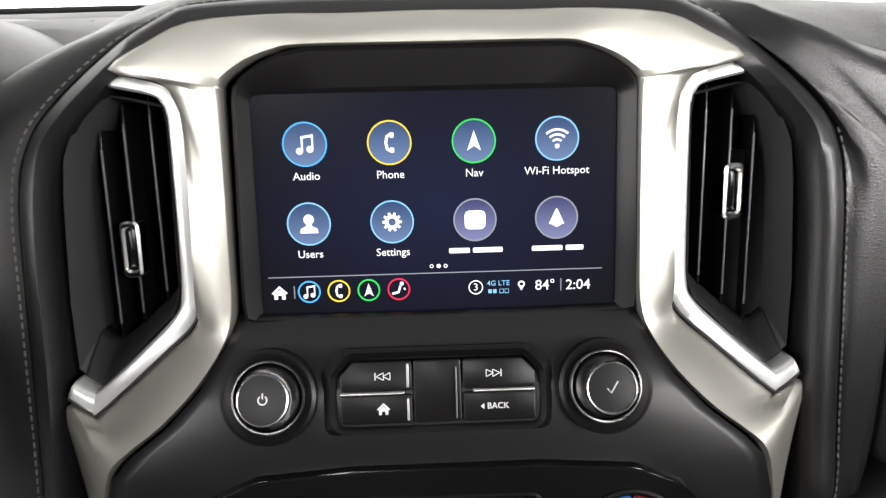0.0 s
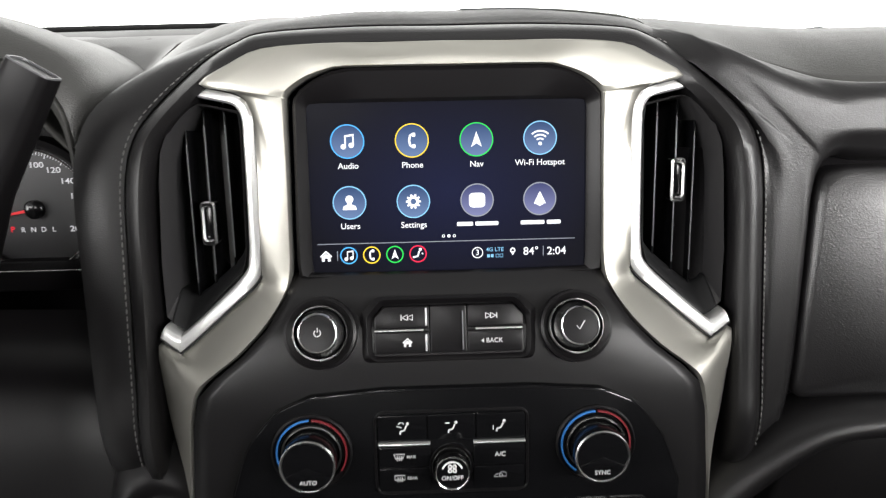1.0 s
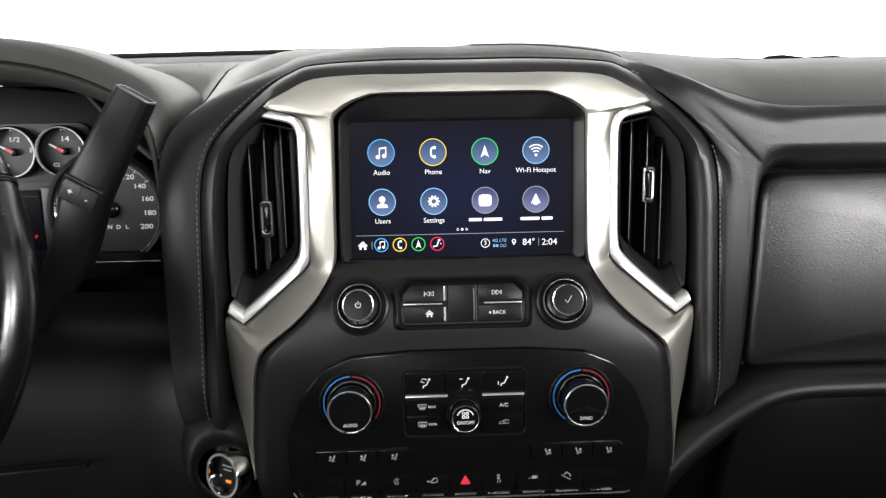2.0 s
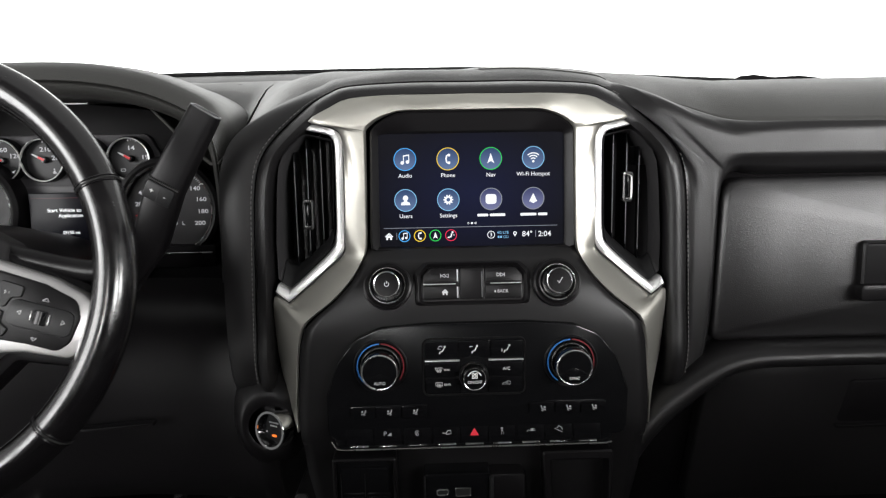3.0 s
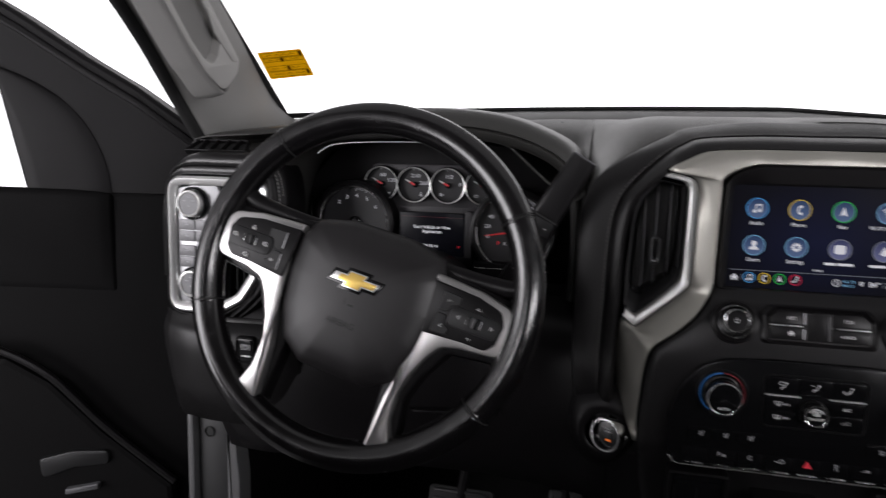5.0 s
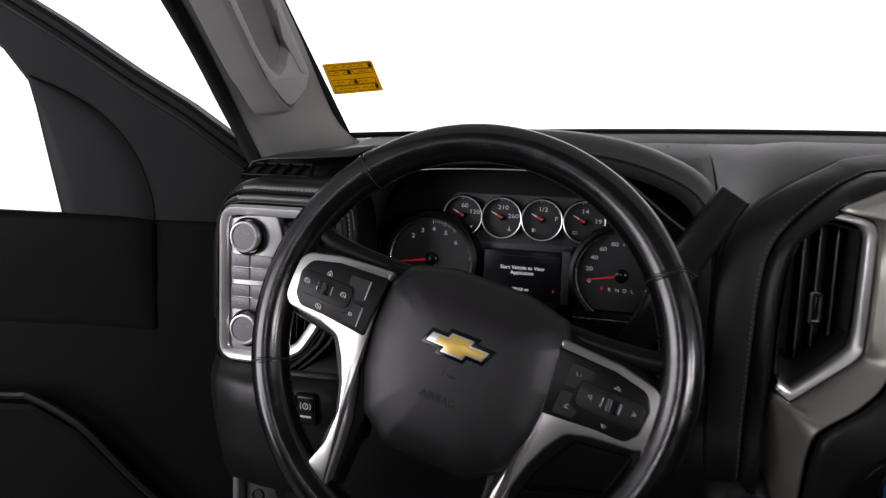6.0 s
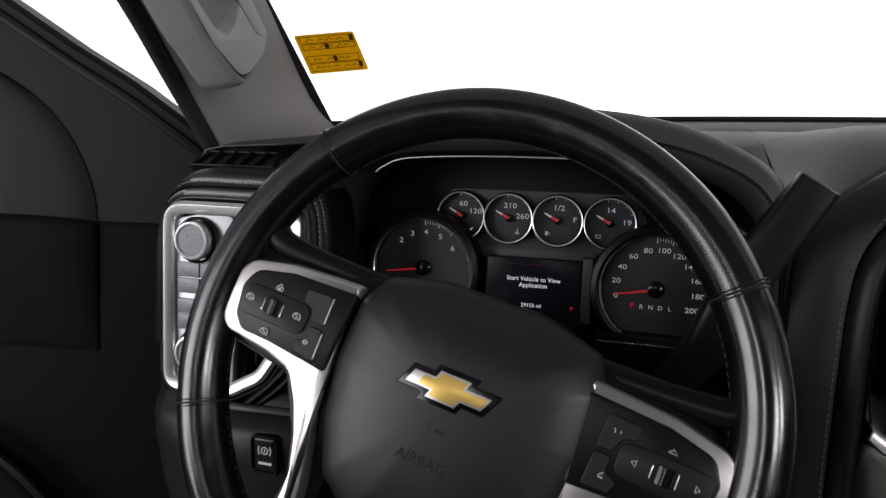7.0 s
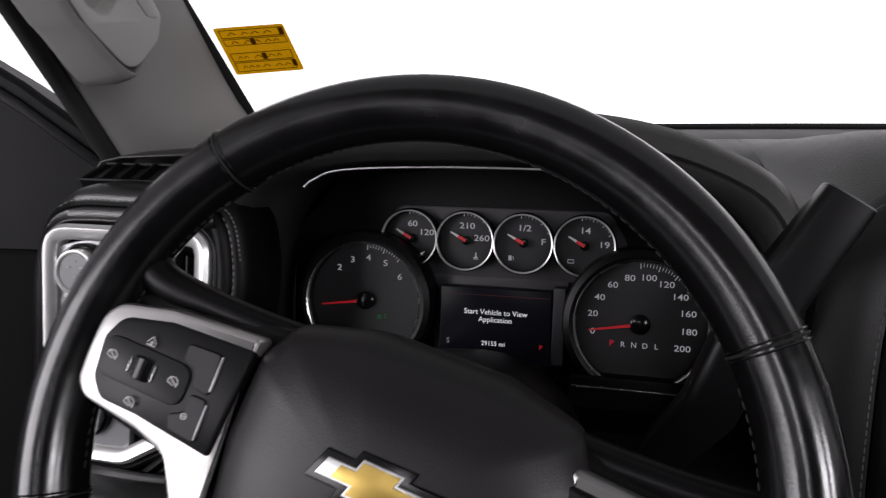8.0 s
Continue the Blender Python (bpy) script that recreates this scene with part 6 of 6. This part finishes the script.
    mk = mw @ Matrix.Translation((0, 0, .0014))
    arrows = [[stroke([(.1205, .0190), (.1230, .0215), (.1255, .0190), (.1205, .0190)], .0005)], [stroke([(.1050, .0050), (.1075, .0070), (.1075, .0030), (.1050, .0050)], .0005)], [stroke([(.1410, .0050), (.1388, .0070), (.1388, .0030), (.1410, .0050)], .0005)], [stroke([(.1205, -.0128), (.1225, -.0152), (.1245, -.0128), (.1205, -.0128)], .0005)]]
    gauge = lambda u_, v_: [band(u_, v_, .0024, .0029, -20, 200, 14), stroke([(u_ - .0028, v_ - .0018), (u_ + .0022, v_ + .0022)], .0006), stroke([(u_ - .0008, v_ - .0018), (u_ + .0026, v_ - .0006)], .0005)]
    dials = [gauge(.1405, .0048), gauge(.1050, .0048), [stroke([(.1205, .0185), (.1230, .0222), (.1255, .0185)], .0005), rect(.1230, .0186, .0012, .0020), stroke([(.1206, .0174), (.1254, .0174)], .0006)], gauge(.1225, -.0140)]
    use = arrows if sx > 0 else dials
    for o, key in zip(use, (kb[0], kb[1], kb[1], kb[2]) if sx > 0 else (kb[1], kb[1], kb[0], kb[2])):
        shapes("key_symbol", [f(x) for x in o], mk, INK, key)
    talk = [[stroke([(.0850, .0240), (.0866, .0215), (.0860, .0190)], .0008), band(.0895, .0220, .0016, .0021, -50, 50, 8)], [stroke([(.0850, -.0100), (.0890, -.0060)], .0008), rect(.0872, -.0115, .005, .0010)]] if sx > 0 else [[], [*hoop(.0880, -.0080, .0020, .0028, 16), rect(.0880, -.0080, .0040, .0008)]]
    for g, key, up in zip(talk, kb[3:], (.0055, -.0040)):
        if g:
            shapes("key_symbol", [f(x) for x in shifted(g, .0405, up, .6)], mk, INK, key)


spoke(1)
spoke(-1)
for sx in (1, -1):
    bm = bmesh.new()
    tube(bm, [MW @ Vector((sx * p[0], p[1], p[2])) for p in smooth_line([(.163, .060, -.004), (.156, .050, -.004), (.144, .0435, -.005), (.120, .0410, -.008), (.090, .0400, -.010), (.066, .0400, -.014)], 4)], [.006, .0075, .0088, .0095, .0098, .0097, .0095, .0092, .0090, .0088, .0086, .0084, .0082, .0080, .0080, .0080, .0080, .0080, .0080, .0080, .0080], 20)
    part("thumb_rest", bm, PLASTIC, wheel, "leather swelling where the spoke meets the rim", angle=60)
part("lower_web", slab(bmesh.new(), fillet([(-.06, -.06), (.06, -.06), (.045, -.092), (-.045, -.092)], .01), .02, MW, .004, .001), DARK, wheel, angle=40)

# ---- gear lever on the column ----
lever = thing("gear_lever", (-.40, .44, 1.30), "black column gear lever with a rocker button", "gear lever")


def lever_section(c, ax, wd, th):
    """A rounded section across the lever's axis."""
    ax = Vector(ax).normalized()
    side = ax.cross(Vector((0, -1, 0))).normalized()
    nrm = side.cross(ax).normalized()
    return [Vector(c) + side * (wd * math.copysign(abs(math.cos(a)) ** .42, math.cos(a))) + nrm * (th * math.copysign(abs(math.sin(a)) ** .42, math.sin(a))) for a in [2 * math.pi * i / 24 for i in range(24)]]


P_ = [Vector((-.42, .43, 1.262)), Vector((-.345, .424, 1.292)), Vector((-.303, .412, 1.350)), Vector((-.284, .408, 1.400)), Vector((-.2425, .406, 1.4685))]
W_ = [(.0095, .0095), (.0100, .0100), (.0155, .0130), (.0165, .0135), (.0140, .0100)]
bm = bmesh.new()
ax = [(P_[min(i + 1, 4)] - P_[max(i - 1, 0)]) for i in range(5)]
loft(bm, [lever_section(p, a, w_, t_) for p, a, (w_, t_) in zip(P_, ax, W_)], closed=True)
bm.faces.new([bm.verts.new(p) for p in lever_section(P_[0], ax[0], .012, .012)])
part("stalk", bm, PLASTIC, lever, "tapered grained stalk", angle=45)
up_ = ax[4].normalized()
tipm = lever_section(P_[4], ax[4], *W_[4])
bm = bmesh.new()
loft(bm, [tipm, [p.lerp(P_[4], .03) + up_ * .0010 for p in tipm], [p.lerp(P_[4], .12) + up_ * .0010 for p in tipm], [p.lerp(P_[4], .16) - up_ * .0004 for p in tipm]], closed=True)
part("cap_edge", bm, CAP_GREY, lever, "pale rim of the end cap", angle=30)
bm = bmesh.new()
loft(bm, [[p.lerp(P_[4], .13) - up_ * .0002 for p in tipm], [p.lerp(P_[4], .5) - up_ * .0004 for p in tipm], [p.lerp(P_[4], .97) - up_ * .0004 for p in tipm]], closed=True)
part("end_cap", bm, GREY_PLASTIC, lever, "grey end cap", angle=30)
u = ax[2].cross(Vector((0, -1, 0))).normalized()
n = u.cross(ax[2].normalized()).normalized()
if n.y > 0:
    n = -n
    u = -u
v = n.cross(u)
c = P_[2] + (P_[3] - P_[2]) * .95 + n * .0135
LM = Matrix(((u.x, v.x, n.x, c.x), (u.y, v.y, n.y, c.y), (u.z, v.z, n.z, c.z), (0, 0, 0, 1)))
rk = part("rocker", slab(bmesh.new(), rect(0, 0, .027, .017, .003), .004, LM, .001, .0022), GREY_PLASTIC, lever, "rocker with plus and minus")
part("rocker_gap", slab(bmesh.new(), rect(0, .0098, .030, .0012, .0005), .004, LM, 0, .0012), RUBBER, lever)
part("rocker_split", slab(bmesh.new(), rect(0, 0, .0009, .016, .0003), .003, LM, 0, .0025), RUBBER, rk)
for u_, sign in ((-.0065, "+"), (.0065, "-")):
    lettering("sign", sign, .0075, LM @ Matrix.Translation((u_, 0, .0024)), INK, rk)

# ---- light switches and outer vent ----
lights = thing("light_switch_panel", (-.745, .45, 1.26), "silver-framed light switch panel with round dials", "switch panel")
FL = face_frame(0, .4465, 0)
loop_o = fillet([(-.7780, 1.2530), (-.706, 1.2530), (-.671, 1.272), (-.650, 1.303), (-.637, 1.38), (-.636, 1.4330), (-.7780, 1.4330)], [.022, .03, .03, .03, .02, .02, .024], 8)
loop_i = inset(loop_o, .0120)
part("silver_frame", ring_slab(bmesh.new(), loop_o if area2(loop_o) > 0 else loop_o[::-1], loop_i, .012, FL, .0030, .0060, .0050), FRAME_SILVER, lights, "satin silver frame", angle=40)
part("outer_shell", ring_slab(bmesh.new(), inset(loop_o, -.0060), inset(loop_o, -.0004), .02, FL, .0025, .0015), PLASTIC, lights, angle=40)
sp = fillet([(-.768, 1.263), (-.768, 1.416), (-.742, 1.4215), (-.706, 1.4215), (-.7005, 1.40), (-.705, 1.262)][::-1], .009, 5)
plate = part("switch_plate", slab(bmesh.new(), sp, .008, FL, .0015, -.001), PLATE, lights, "grey metallic switch plate")
for z in (1.3975, 1.2925):
    m = Matrix.Translation((-.7405, .4475, z)) @ face_frame(0, 0, 0)
    k = part("dial_skirt", lathe(bmesh.new(), [(.0215, 0), (.0215, .006), (.0195, .0075), (.0185, .002)], m), GLOSS, lights)
    part("dial_ring", lathe(bmesh.new(), [(.0176, 0), (.0176, .012), (.0170, .0142), (.0155, .0146), (.0140, .0138)], m), FRAME_SILVER, k, "bright ring")
    cp = part("dial_cap", lathe(bmesh.new(), [(.0142, .0), (.0142, .0132), (0, .0136)], m), DIAL_CAP, k, "grey cap")
    shapes("dial_marks", [rect(-.006, .004, .004, .0016), rect(.006, .004, .005, .0016), rect(0, .0085, .003, .001), rect(0, -.003, .0016, .0016)], m @ Matrix.Translation((0, 0, .0136)), INK_DIM, cp)
for i, (z0, z1) in enumerate(((1.3620, 1.3760), (1.3470, 1.3610), (1.3275, 1.3415), (1.3125, 1.3265))):
    for x0, x1 in ((-.7635, -.7400), (-.7390, -.7120)):
        b = button(rect((x0 + x1) / 2, (z0 + z1) / 2, x1 - x0, z1 - z0, .0015), FL, lights, SWITCH_GREY, .001, .0006, .003)
        shapes("button_mark", [rect((x0 + x1) / 2, (z0 + z1) / 2, .005, .0016), rect((x0 + x1) / 2 - .001, (z0 + z1) / 2 + .002, .002, .0012)], FL @ Matrix.Translation((0, 0, .001)), INK_DIM, b)
side_vent = thing("air_vent", (-.665, .45, 1.27), "black outer air vent with slanted blades inside the silver frame", "air vent")
vo = fillet([(-.700, 1.263), (-.6965, 1.40), (-.700, 1.4215), (-.655, 1.4215), (-.6455, 1.415), (-.6460, 1.381), (-.660, 1.304), (-.690, 1.263)][::-1], .006, 5)
part("housing", ring_slab(bmesh.new(), vo if area2(vo) > 0 else vo[::-1], inset(vo, .006), .05, FL, .001, .001, -.004), GLOSS, side_vent)
part("back_plate", slab(bmesh.new(), inset(vo, .004), .002, FL, 0, -.045), RUBBER, side_vent)
for i in range(5):
    x = -.690 + .010 * i
    part("blade", slab(bmesh.new(), [(x - .0006 - .004, 1.285), (x + .0006 - .004, 1.285), (x + .0006, 1.413), (x - .0006, 1.413)], .030, FL, .0003, -.006), GREY_PLASTIC, side_vent)
# stitched leather cheek that sweeps from the frame to the dials
arc = lambda o, y: [Vector((p.x + o, p.y + y, p.z)) for p in smooth_line([(-.646, 0, 1.448 + o * .4), (-.634, 0, 1.440 + o * .4), (-.627, 0, 1.424), (-.626, 0, 1.385), (-.640, 0, 1.302), (-.660, 0, 1.272), (-.690, 0, 1.246)], 6)]
cheek = [arc(o, y) for o, y in ((-.010, .462), (-.009, .452), (-.006, .4465), (-.002, .4455), (.0015, .4480), (.003, .4505), (.0045, .4500), (.008, .4490), (.012, .4520), (.0145, .458), (.0158, .468), (.0160, .500))]
bm = bmesh.new()
loft(bm, cheek)
cheek_skin = solid(part("cheek", bm, DARK, lights, "stitched leather cheek beside the vent", angle=60), .0015, 0)
part("stitching", stitches(bmesh.new(), [p + Vector((0, -.0012, 0)) for p in arc(.0052, .4502)][6:20], .0030, .0020, .0006), THREAD, cheek_skin, "row of pale stitches")
part("stitching", stitches(bmesh.new(), [p + Vector((0, -.0012, 0)) for p in arc(.0105, .4510)][4:16], .0022, .0012, .0006), THREAD, cheek_skin, "row of grey stitches")
low_left = thing("lower_left_trim", (-.70, .45, 1.12), "black leather-grained lower trim left of the wheel", "trim")
bm = bmesh.new()
loft(bm, [[(x, y, z) for x, y in zip((-.80, -.78, -.74, -.69, -.64, -.59), (.470, .452, .444, .442, .446, .456))] for z in (1.250, 1.243)] + [[(x, y + dy, z) for x, y in zip((-.80, -.775, -.735, -.69, -.64, -.59), (.47, .446, .436, .433, .438, .45))] for z, dy in ((1.236, -.006), (1.225, -.010), (1.20, -.008), (1.15, .004), (1.10, .02))])
solid(part("skin", bm, LEATHER, low_left, "grained skin", angle=60), .002, 0)
epb = thing("parking_brake_switch", (-.660, .425, 1.19), "black parking brake switch with a white symbol", "switch")
FE = face_frame(-.656, .4240, 1.2135, -4)
part("surround", ring_slab(bmesh.new(), rect(0, 0, .027, .036, .005), rect(0, 0, .022, .031, .004), .012, FE, .0015, .003), PLASTIC, epb)
b = part("rocker", slab(bmesh.new(), rect(0, 0, .0215, .0305, .003), .010, FE, .001, .001), GLOSS, epb)
shapes("symbol", [*hoop(0, .0045, .0028, .0036, 20), rect(0, .0045, .0008, .003), stroke([(-.0052, .0085), (-.0062, .0045), (-.0052, .0005)], .0008), stroke([(.0052, .0085), (.0062, .0045), (.0052, .0005)], .0008)], FE @ Matrix.Translation((0, 0, .001)), INK, b)
shapes("bar", [rect(0, -.0075, .013, .0022)], FE @ Matrix.Translation((0, 0, .001)), INK, b)

top_vent = thing("defroster_vent", (-.725, .475, 1.465), "black side window defroster vent with four slots", "air vent")
FV = face_frame(-.7265, .4790, 1.4745, 48)
part("frame", ring_slab(bmesh.new(), [(-.044, -.0105), (.046, -.0105), (.042, .0115), (-.033, .0115)], [(-.041, -.0085), (.043, -.0085), (.040, .0095), (-.031, .0095)], .008, FV, .0012, -.001), DARK, top_vent)
part("back_plate", slab(bmesh.new(), [(-.042, -.0085), (.043, -.0085), (.040, .0095), (-.032, .0095)], .002, FV, 0, -.006), RUBBER, top_vent)
for i in range(1, 5):
    x = -.040 + .0166 * i
    part("bar", slab(bmesh.new(), [(x - .0012 + .000, -.0085), (x + .0012, -.0085), (x + .0012 + .005, .0095), (x - .0012 + .005, .0095)], .006, FV, .0004, 0), PLASTIC, top_vent)

# ---- windshield pillar with grab handle ----
pillar = thing("windshield_pillar", (-.76, .55, 1.48), "grey cloth-trimmed windshield pillar", "pillar", kind="structure")
LA = [Vector((-.772, .545, 1.470)), Vector((-.772, .470, 1.545)), Vector((-.765, .382, 1.620)), Vector((-.735, .18, 1.745)), Vector((-.700, -.04, 1.875))]
LB = [Vector((-.700, .765, 1.500)), Vector((-.748, .705, 1.538)), Vector((-.720, .503, 1.645)), Vector((-.693, .26, 1.772)), Vector((-.672, .02, 1.895))]
la, lb = smooth_line(LA, 6), smooth_line(LB, 6)
bm = bmesh.new()
loft(bm, [[p + Vector((-.03, .01, 0)) for p in la], la, between(la, lb, .12, (.010, -.010, 0)), between(la, lb, .3, (.020, -.014, 0)), between(la, lb, .55, (.022, -.014, 0)), between(la, lb, .85, (.012, -.006, 0)), lb, [p + Vector((-.01, .004, -.012)) for p in lb]])
solid(part("pillar_trim", bm, PILLAR, pillar, "grey pillar trim", angle=60), .003, 0)
bm = bmesh.new()
tube(bm, [p + Vector((-.012, -.002, .0)) for p in la], .0095, 12)
part("weather_strip", bm, RUBBER, pillar, "black rubber door seal")

grab = thing("grab_handle", (-.70, .42, 1.53), "light grey plastic grab handle on the pillar", "grab handle")
MG = Matrix(((.5068, .03, .8615, -.67), (.5951, -.7352, -.3245, .41), (.6237, .6772, -.3905, 1.535), (0, 0, 0, 1)))
grip_o = fillet([(-.018, .34), (-.0132, .083), (-.0105, .042), (-.0008, .0), (.0261, .0117), (.0352, .0247), (.0347, .0406), (.0327, .057), (.028, .34), (.019, .34), (.0235, .062), (.0116, .0470), (.002, .0422), (-.0032, .0533), (-.0067, .080), (-.009, .34)],
                [0, .02, .02, .012, .012, .008, .008, .01, 0, 0, .006, .006, .004, .006, .01, 0], 5)
part("grip", slab(bmesh.new(), grip_o, .038, MG, .0028, 0), HANDLE_GREY, grab, "moulded grip with an opening behind it", angle=40)
front_ = smooth_line([(-.0165, .34, -.002), (-.0128, .083, -.002), (-.0102, .043, -.002), (-.0005, .0015, -.002), (.012, .0045, -.002), (.0255, .0125, -.002)], 4)
back_ = smooth_line([(-.036, .34, -.034), (-.032, .083, -.034), (-.0285, .035, -.034), (-.0216, -.0077, -.034), (.004, -.004, -.034), (.024, .008, -.034)], 4)
bm = bmesh.new()
loft(bm, [[MG @ p for p in L] for L in (front_, between(front_, back_, .15, (-.002, -.001, 0)), between(front_, back_, .5, (-.002, -.002, 0)), between(front_, back_, .85, (-.0005, -.0005, 0)), back_, [p + Vector((.004, .004, -.012)) for p in back_])])
# darker pillar grey on the same plastic paints this side's shade
solid(part("grip_side", bm, PILLAR, grab, "flared side of the grip, darker to paint its shade", angle=60), .0015, 0)
part("recess", slab(bmesh.new(), [(-.002, .030), (.020, .036), (.030, .06), (.027, .34), (-.016, .34), (-.012, .07), (-.009, .04)], .022, MG, 0, -.015), PILLAR, grab, "grey trim behind the grip")
part("cover", slab(bmesh.new(), fillet([(.020, .075), (.0255, .030), (.0320, .024), (.0335, .040), (.031, .09), (.025, .11)], .004), .004, MG, .001, .0012), HANDLE_GREY, grab, "screw cover", angle=30)


# ---- open driver's door ----
door = thing("door_1", (-.83, .56, .72), "open driver's door with black moulded trim", "door", kind="structure")
MD = Matrix(((.964, 0, .265, -.94), (.265, 0, -.964, .538), (0, 1, 0, 0), (0, 0, 0, 1)))
frame_o = [(.13, 1.38), (.13, 1.495), (.04, 1.557), (-.028, 1.596), (-.122, 1.656), (-.30, 1.757), (-.48, 1.84), (-1.05, 1.87), (-1.05, 1.38), (-.96, 1.38), (-.96, 1.80), (-.50, 1.775), (-.30, 1.685), (-.20, 1.615), (-.166, 1.572), (-.127, 1.41), (-.127, 1.38)]
part("window_frame", slab(bmesh.new(), frame_o, .045, MD, .006, 0), DARK, door, "black window frame", angle=15)
part("frame_seal", slab(bmesh.new(), [(.128, 1.478), (.04, 1.540), (-.028, 1.579), (-.122, 1.639), (-.30, 1.74), (-.48, 1.822), (-.48, 1.812), (-.30, 1.728), (-.122, 1.626), (-.028, 1.566), (.04, 1.527), (.12, 1.47)], .012, MD, .003, .0045), DARK, door, "rubber door seal")
ridge = [(.0, 1.392), (-.004, 1.43), (-.020, 1.475), (-.045, 1.513), (-.077, 1.542), (-.12, 1.566), (-.164, 1.582)]
edge_ = [(-.122 - .042 * k / 6, 1.392 + .190 * k / 6) for k in range(7)]
rl = smooth_line([(a, 0, b) for a, b in ridge], 4)
el = smooth_line([(a, 0, b) for a, b in edge_], 4)
door_row = lambda t, w_: [MD @ Vector((a.x + (b.x - a.x) * t, a.z + (b.z - a.z) * t, w_)) for a, b in zip(rl, el)]
bm = bmesh.new()
loft(bm, [door_row(0, -.004), door_row(0, .0015), door_row(.06, .0035), door_row(.14, .0048), door_row(.3, .0052), door_row(.8, .0052), door_row(.96, .0045), door_row(1.0, .001), door_row(1.0, -.04)])
part("sail_panel", bm, DARK, door, "raised mirror corner panel", angle=60)
bm = bmesh.new()
ledge_rows = []
for a, ztop in ((.004, 1.3930), (-.003, 1.3975), (-.02, 1.4000), (-.06, 1.4020), (-.3, 1.405), (-1.03, 1.408)):
    k = 0 if a > 0 else .6 if a > -.01 else 1
    ledge_rows.append([MD @ Vector((a, ztop + dz, w_ * k + .003)) for dz, w_ in ((.0, -.01), (.0, .005), (-.003, .0085), (-.010, .0105), (-.03, .0105), (-.08, .007), (-.14, .001), (-.18, -.003))])
loft(bm, ledge_rows)
solid(part("belt_ledge", bm, DOOR_BLACK, door, "padded ledge below the window", angle=40), .002, 0)
part("main_panel", slab(bmesh.new(), fillet([(.13, .74), (.13, 1.40), (-1.05, 1.40), (-1.05, .74)], .01), .06, MD, .006, .004), DOOR_BLACK, door, "black moulded door panel", angle=15)
arm = fillet([(-.19, 1.150), (-.155, 1.150), (-.09, 1.112), (-.016, 1.036), (.088, .950), (.10, .78), (-1.0, .78), (-1.0, 1.152)], .012)
part("armrest", slab(bmesh.new(), arm, .05, MD, .010, .030), DOOR_BLACK, door, "moulded armrest and pocket", angle=15)
tube(bm := bmesh.new(), [MD @ Vector((p.x, p.z, .03)) for p in smooth_line([(-.40, 0, 1.160), (-.19, 0, 1.160), (-.155, 0, 1.158), (-.088, 0, 1.120), (-.012, 0, 1.044), (.092, 0, .956)], 6)], .006, 8)
part("armrest_edge", bm, PLASTIC, door)
part("pull_cup", slab(bmesh.new(), fillet([(-.112, .992), (-.060, 1.006), (-.006, 1.008), (-.004, .985), (-.060, .978), (-.108, .958)], .010), .01, MD, .004, .036), GREY_PLASTIC, door)
part("pull_plate", slab(bmesh.new(), fillet([(-.072, .945), (-.022, .955), (-.022, .946), (-.072, .936)], .002), .01, MD, .002, .040), CAP_GREY, door, "small grey plate")

# ---- door jamb ----
jamb = thing("door_jamb", (-.75, .55, .75), "white painted door jamb with a bolt hole", "door jamb", kind="structure")
FJ = face_frame(0, .505, 0)
part("rubber_edge", slab(bmesh.new(), rect(-.7915, .92, .010, .41, .003), .03, FJ, .003, .006), JAMB_PAINT, jamb, "pale edge strip")
pl = [(-.785, .70), (-.735, .70), (-.735, 1.083), (-.785, 1.083)]
part("panel", slab(bmesh.new(), pl, .02, FJ, .002, -.006), GREY_PLASTIC, jamb)
part("bolt_hole", lathe(bmesh.new(), [(.0085, .002), (.0070, .003), (.0060, .001), (0, .0008)], Matrix.Translation((-.766, .511, 1.056)) @ face_frame(0, 0, 0), 20), RUBBER, jamb)
part("white_edge", slab(bmesh.new(), fillet([(-.735, .70), (-.714, .70), (-.714, .99), (-.719, 1.04), (-.731, 1.075), (-.735, 1.075)], .004), .03, FJ, .004, .002), JAMB_PAINT, jamb, "pale painted edge")

# ---- pedals ----
pedal = thing("brake_pedal", (-.435, .74, .86), "ribbed rubber brake pedal", "pedal")
FPd = face_frame(-.435, .745, .868, 30)
part("pad", slab(bmesh.new(), rect(0, 0, .115, .060, .010), .012, FPd, .004, 0), RUBBER, pedal)
for i in range(4):
    part("rib", slab(bmesh.new(), rect(0, -.021 + .014 * i, .095, .005, .002), .003, FPd, .001, .0025), GREY_PLASTIC, pedal)
tube(bm := bmesh.new(), [(-.435, .755, .875), (-.43, .80, .95), (-.43, .90, 1.05), (-.43, 1.003, 1.09)], .010, 10)
part("arm", bm, DARK, pedal)
gas = thing("accelerator_pedal", (-.25, .74, .84), "ribbed black accelerator pedal", "pedal")
FG = face_frame(-.255, .70, .87, 25)
part("pad", slab(bmesh.new(), rect(0, 0, .055, .13, .008), .012, FG, .004, 0), RUBBER, gas)
for i in range(5):
    part("rib", slab(bmesh.new(), rect(-.02 + .01 * i, 0, .004, .11, .001), .003, FG, .001, .002), GREY_PLASTIC, gas)
tube(bm := bmesh.new(), [(-.255, .71, .90), (-.255, .80, 1.0), (-.255, .90, 1.05), (-.255, 1.003, 1.07)], .008, 8)
part("arm", bm, DARK, gas)
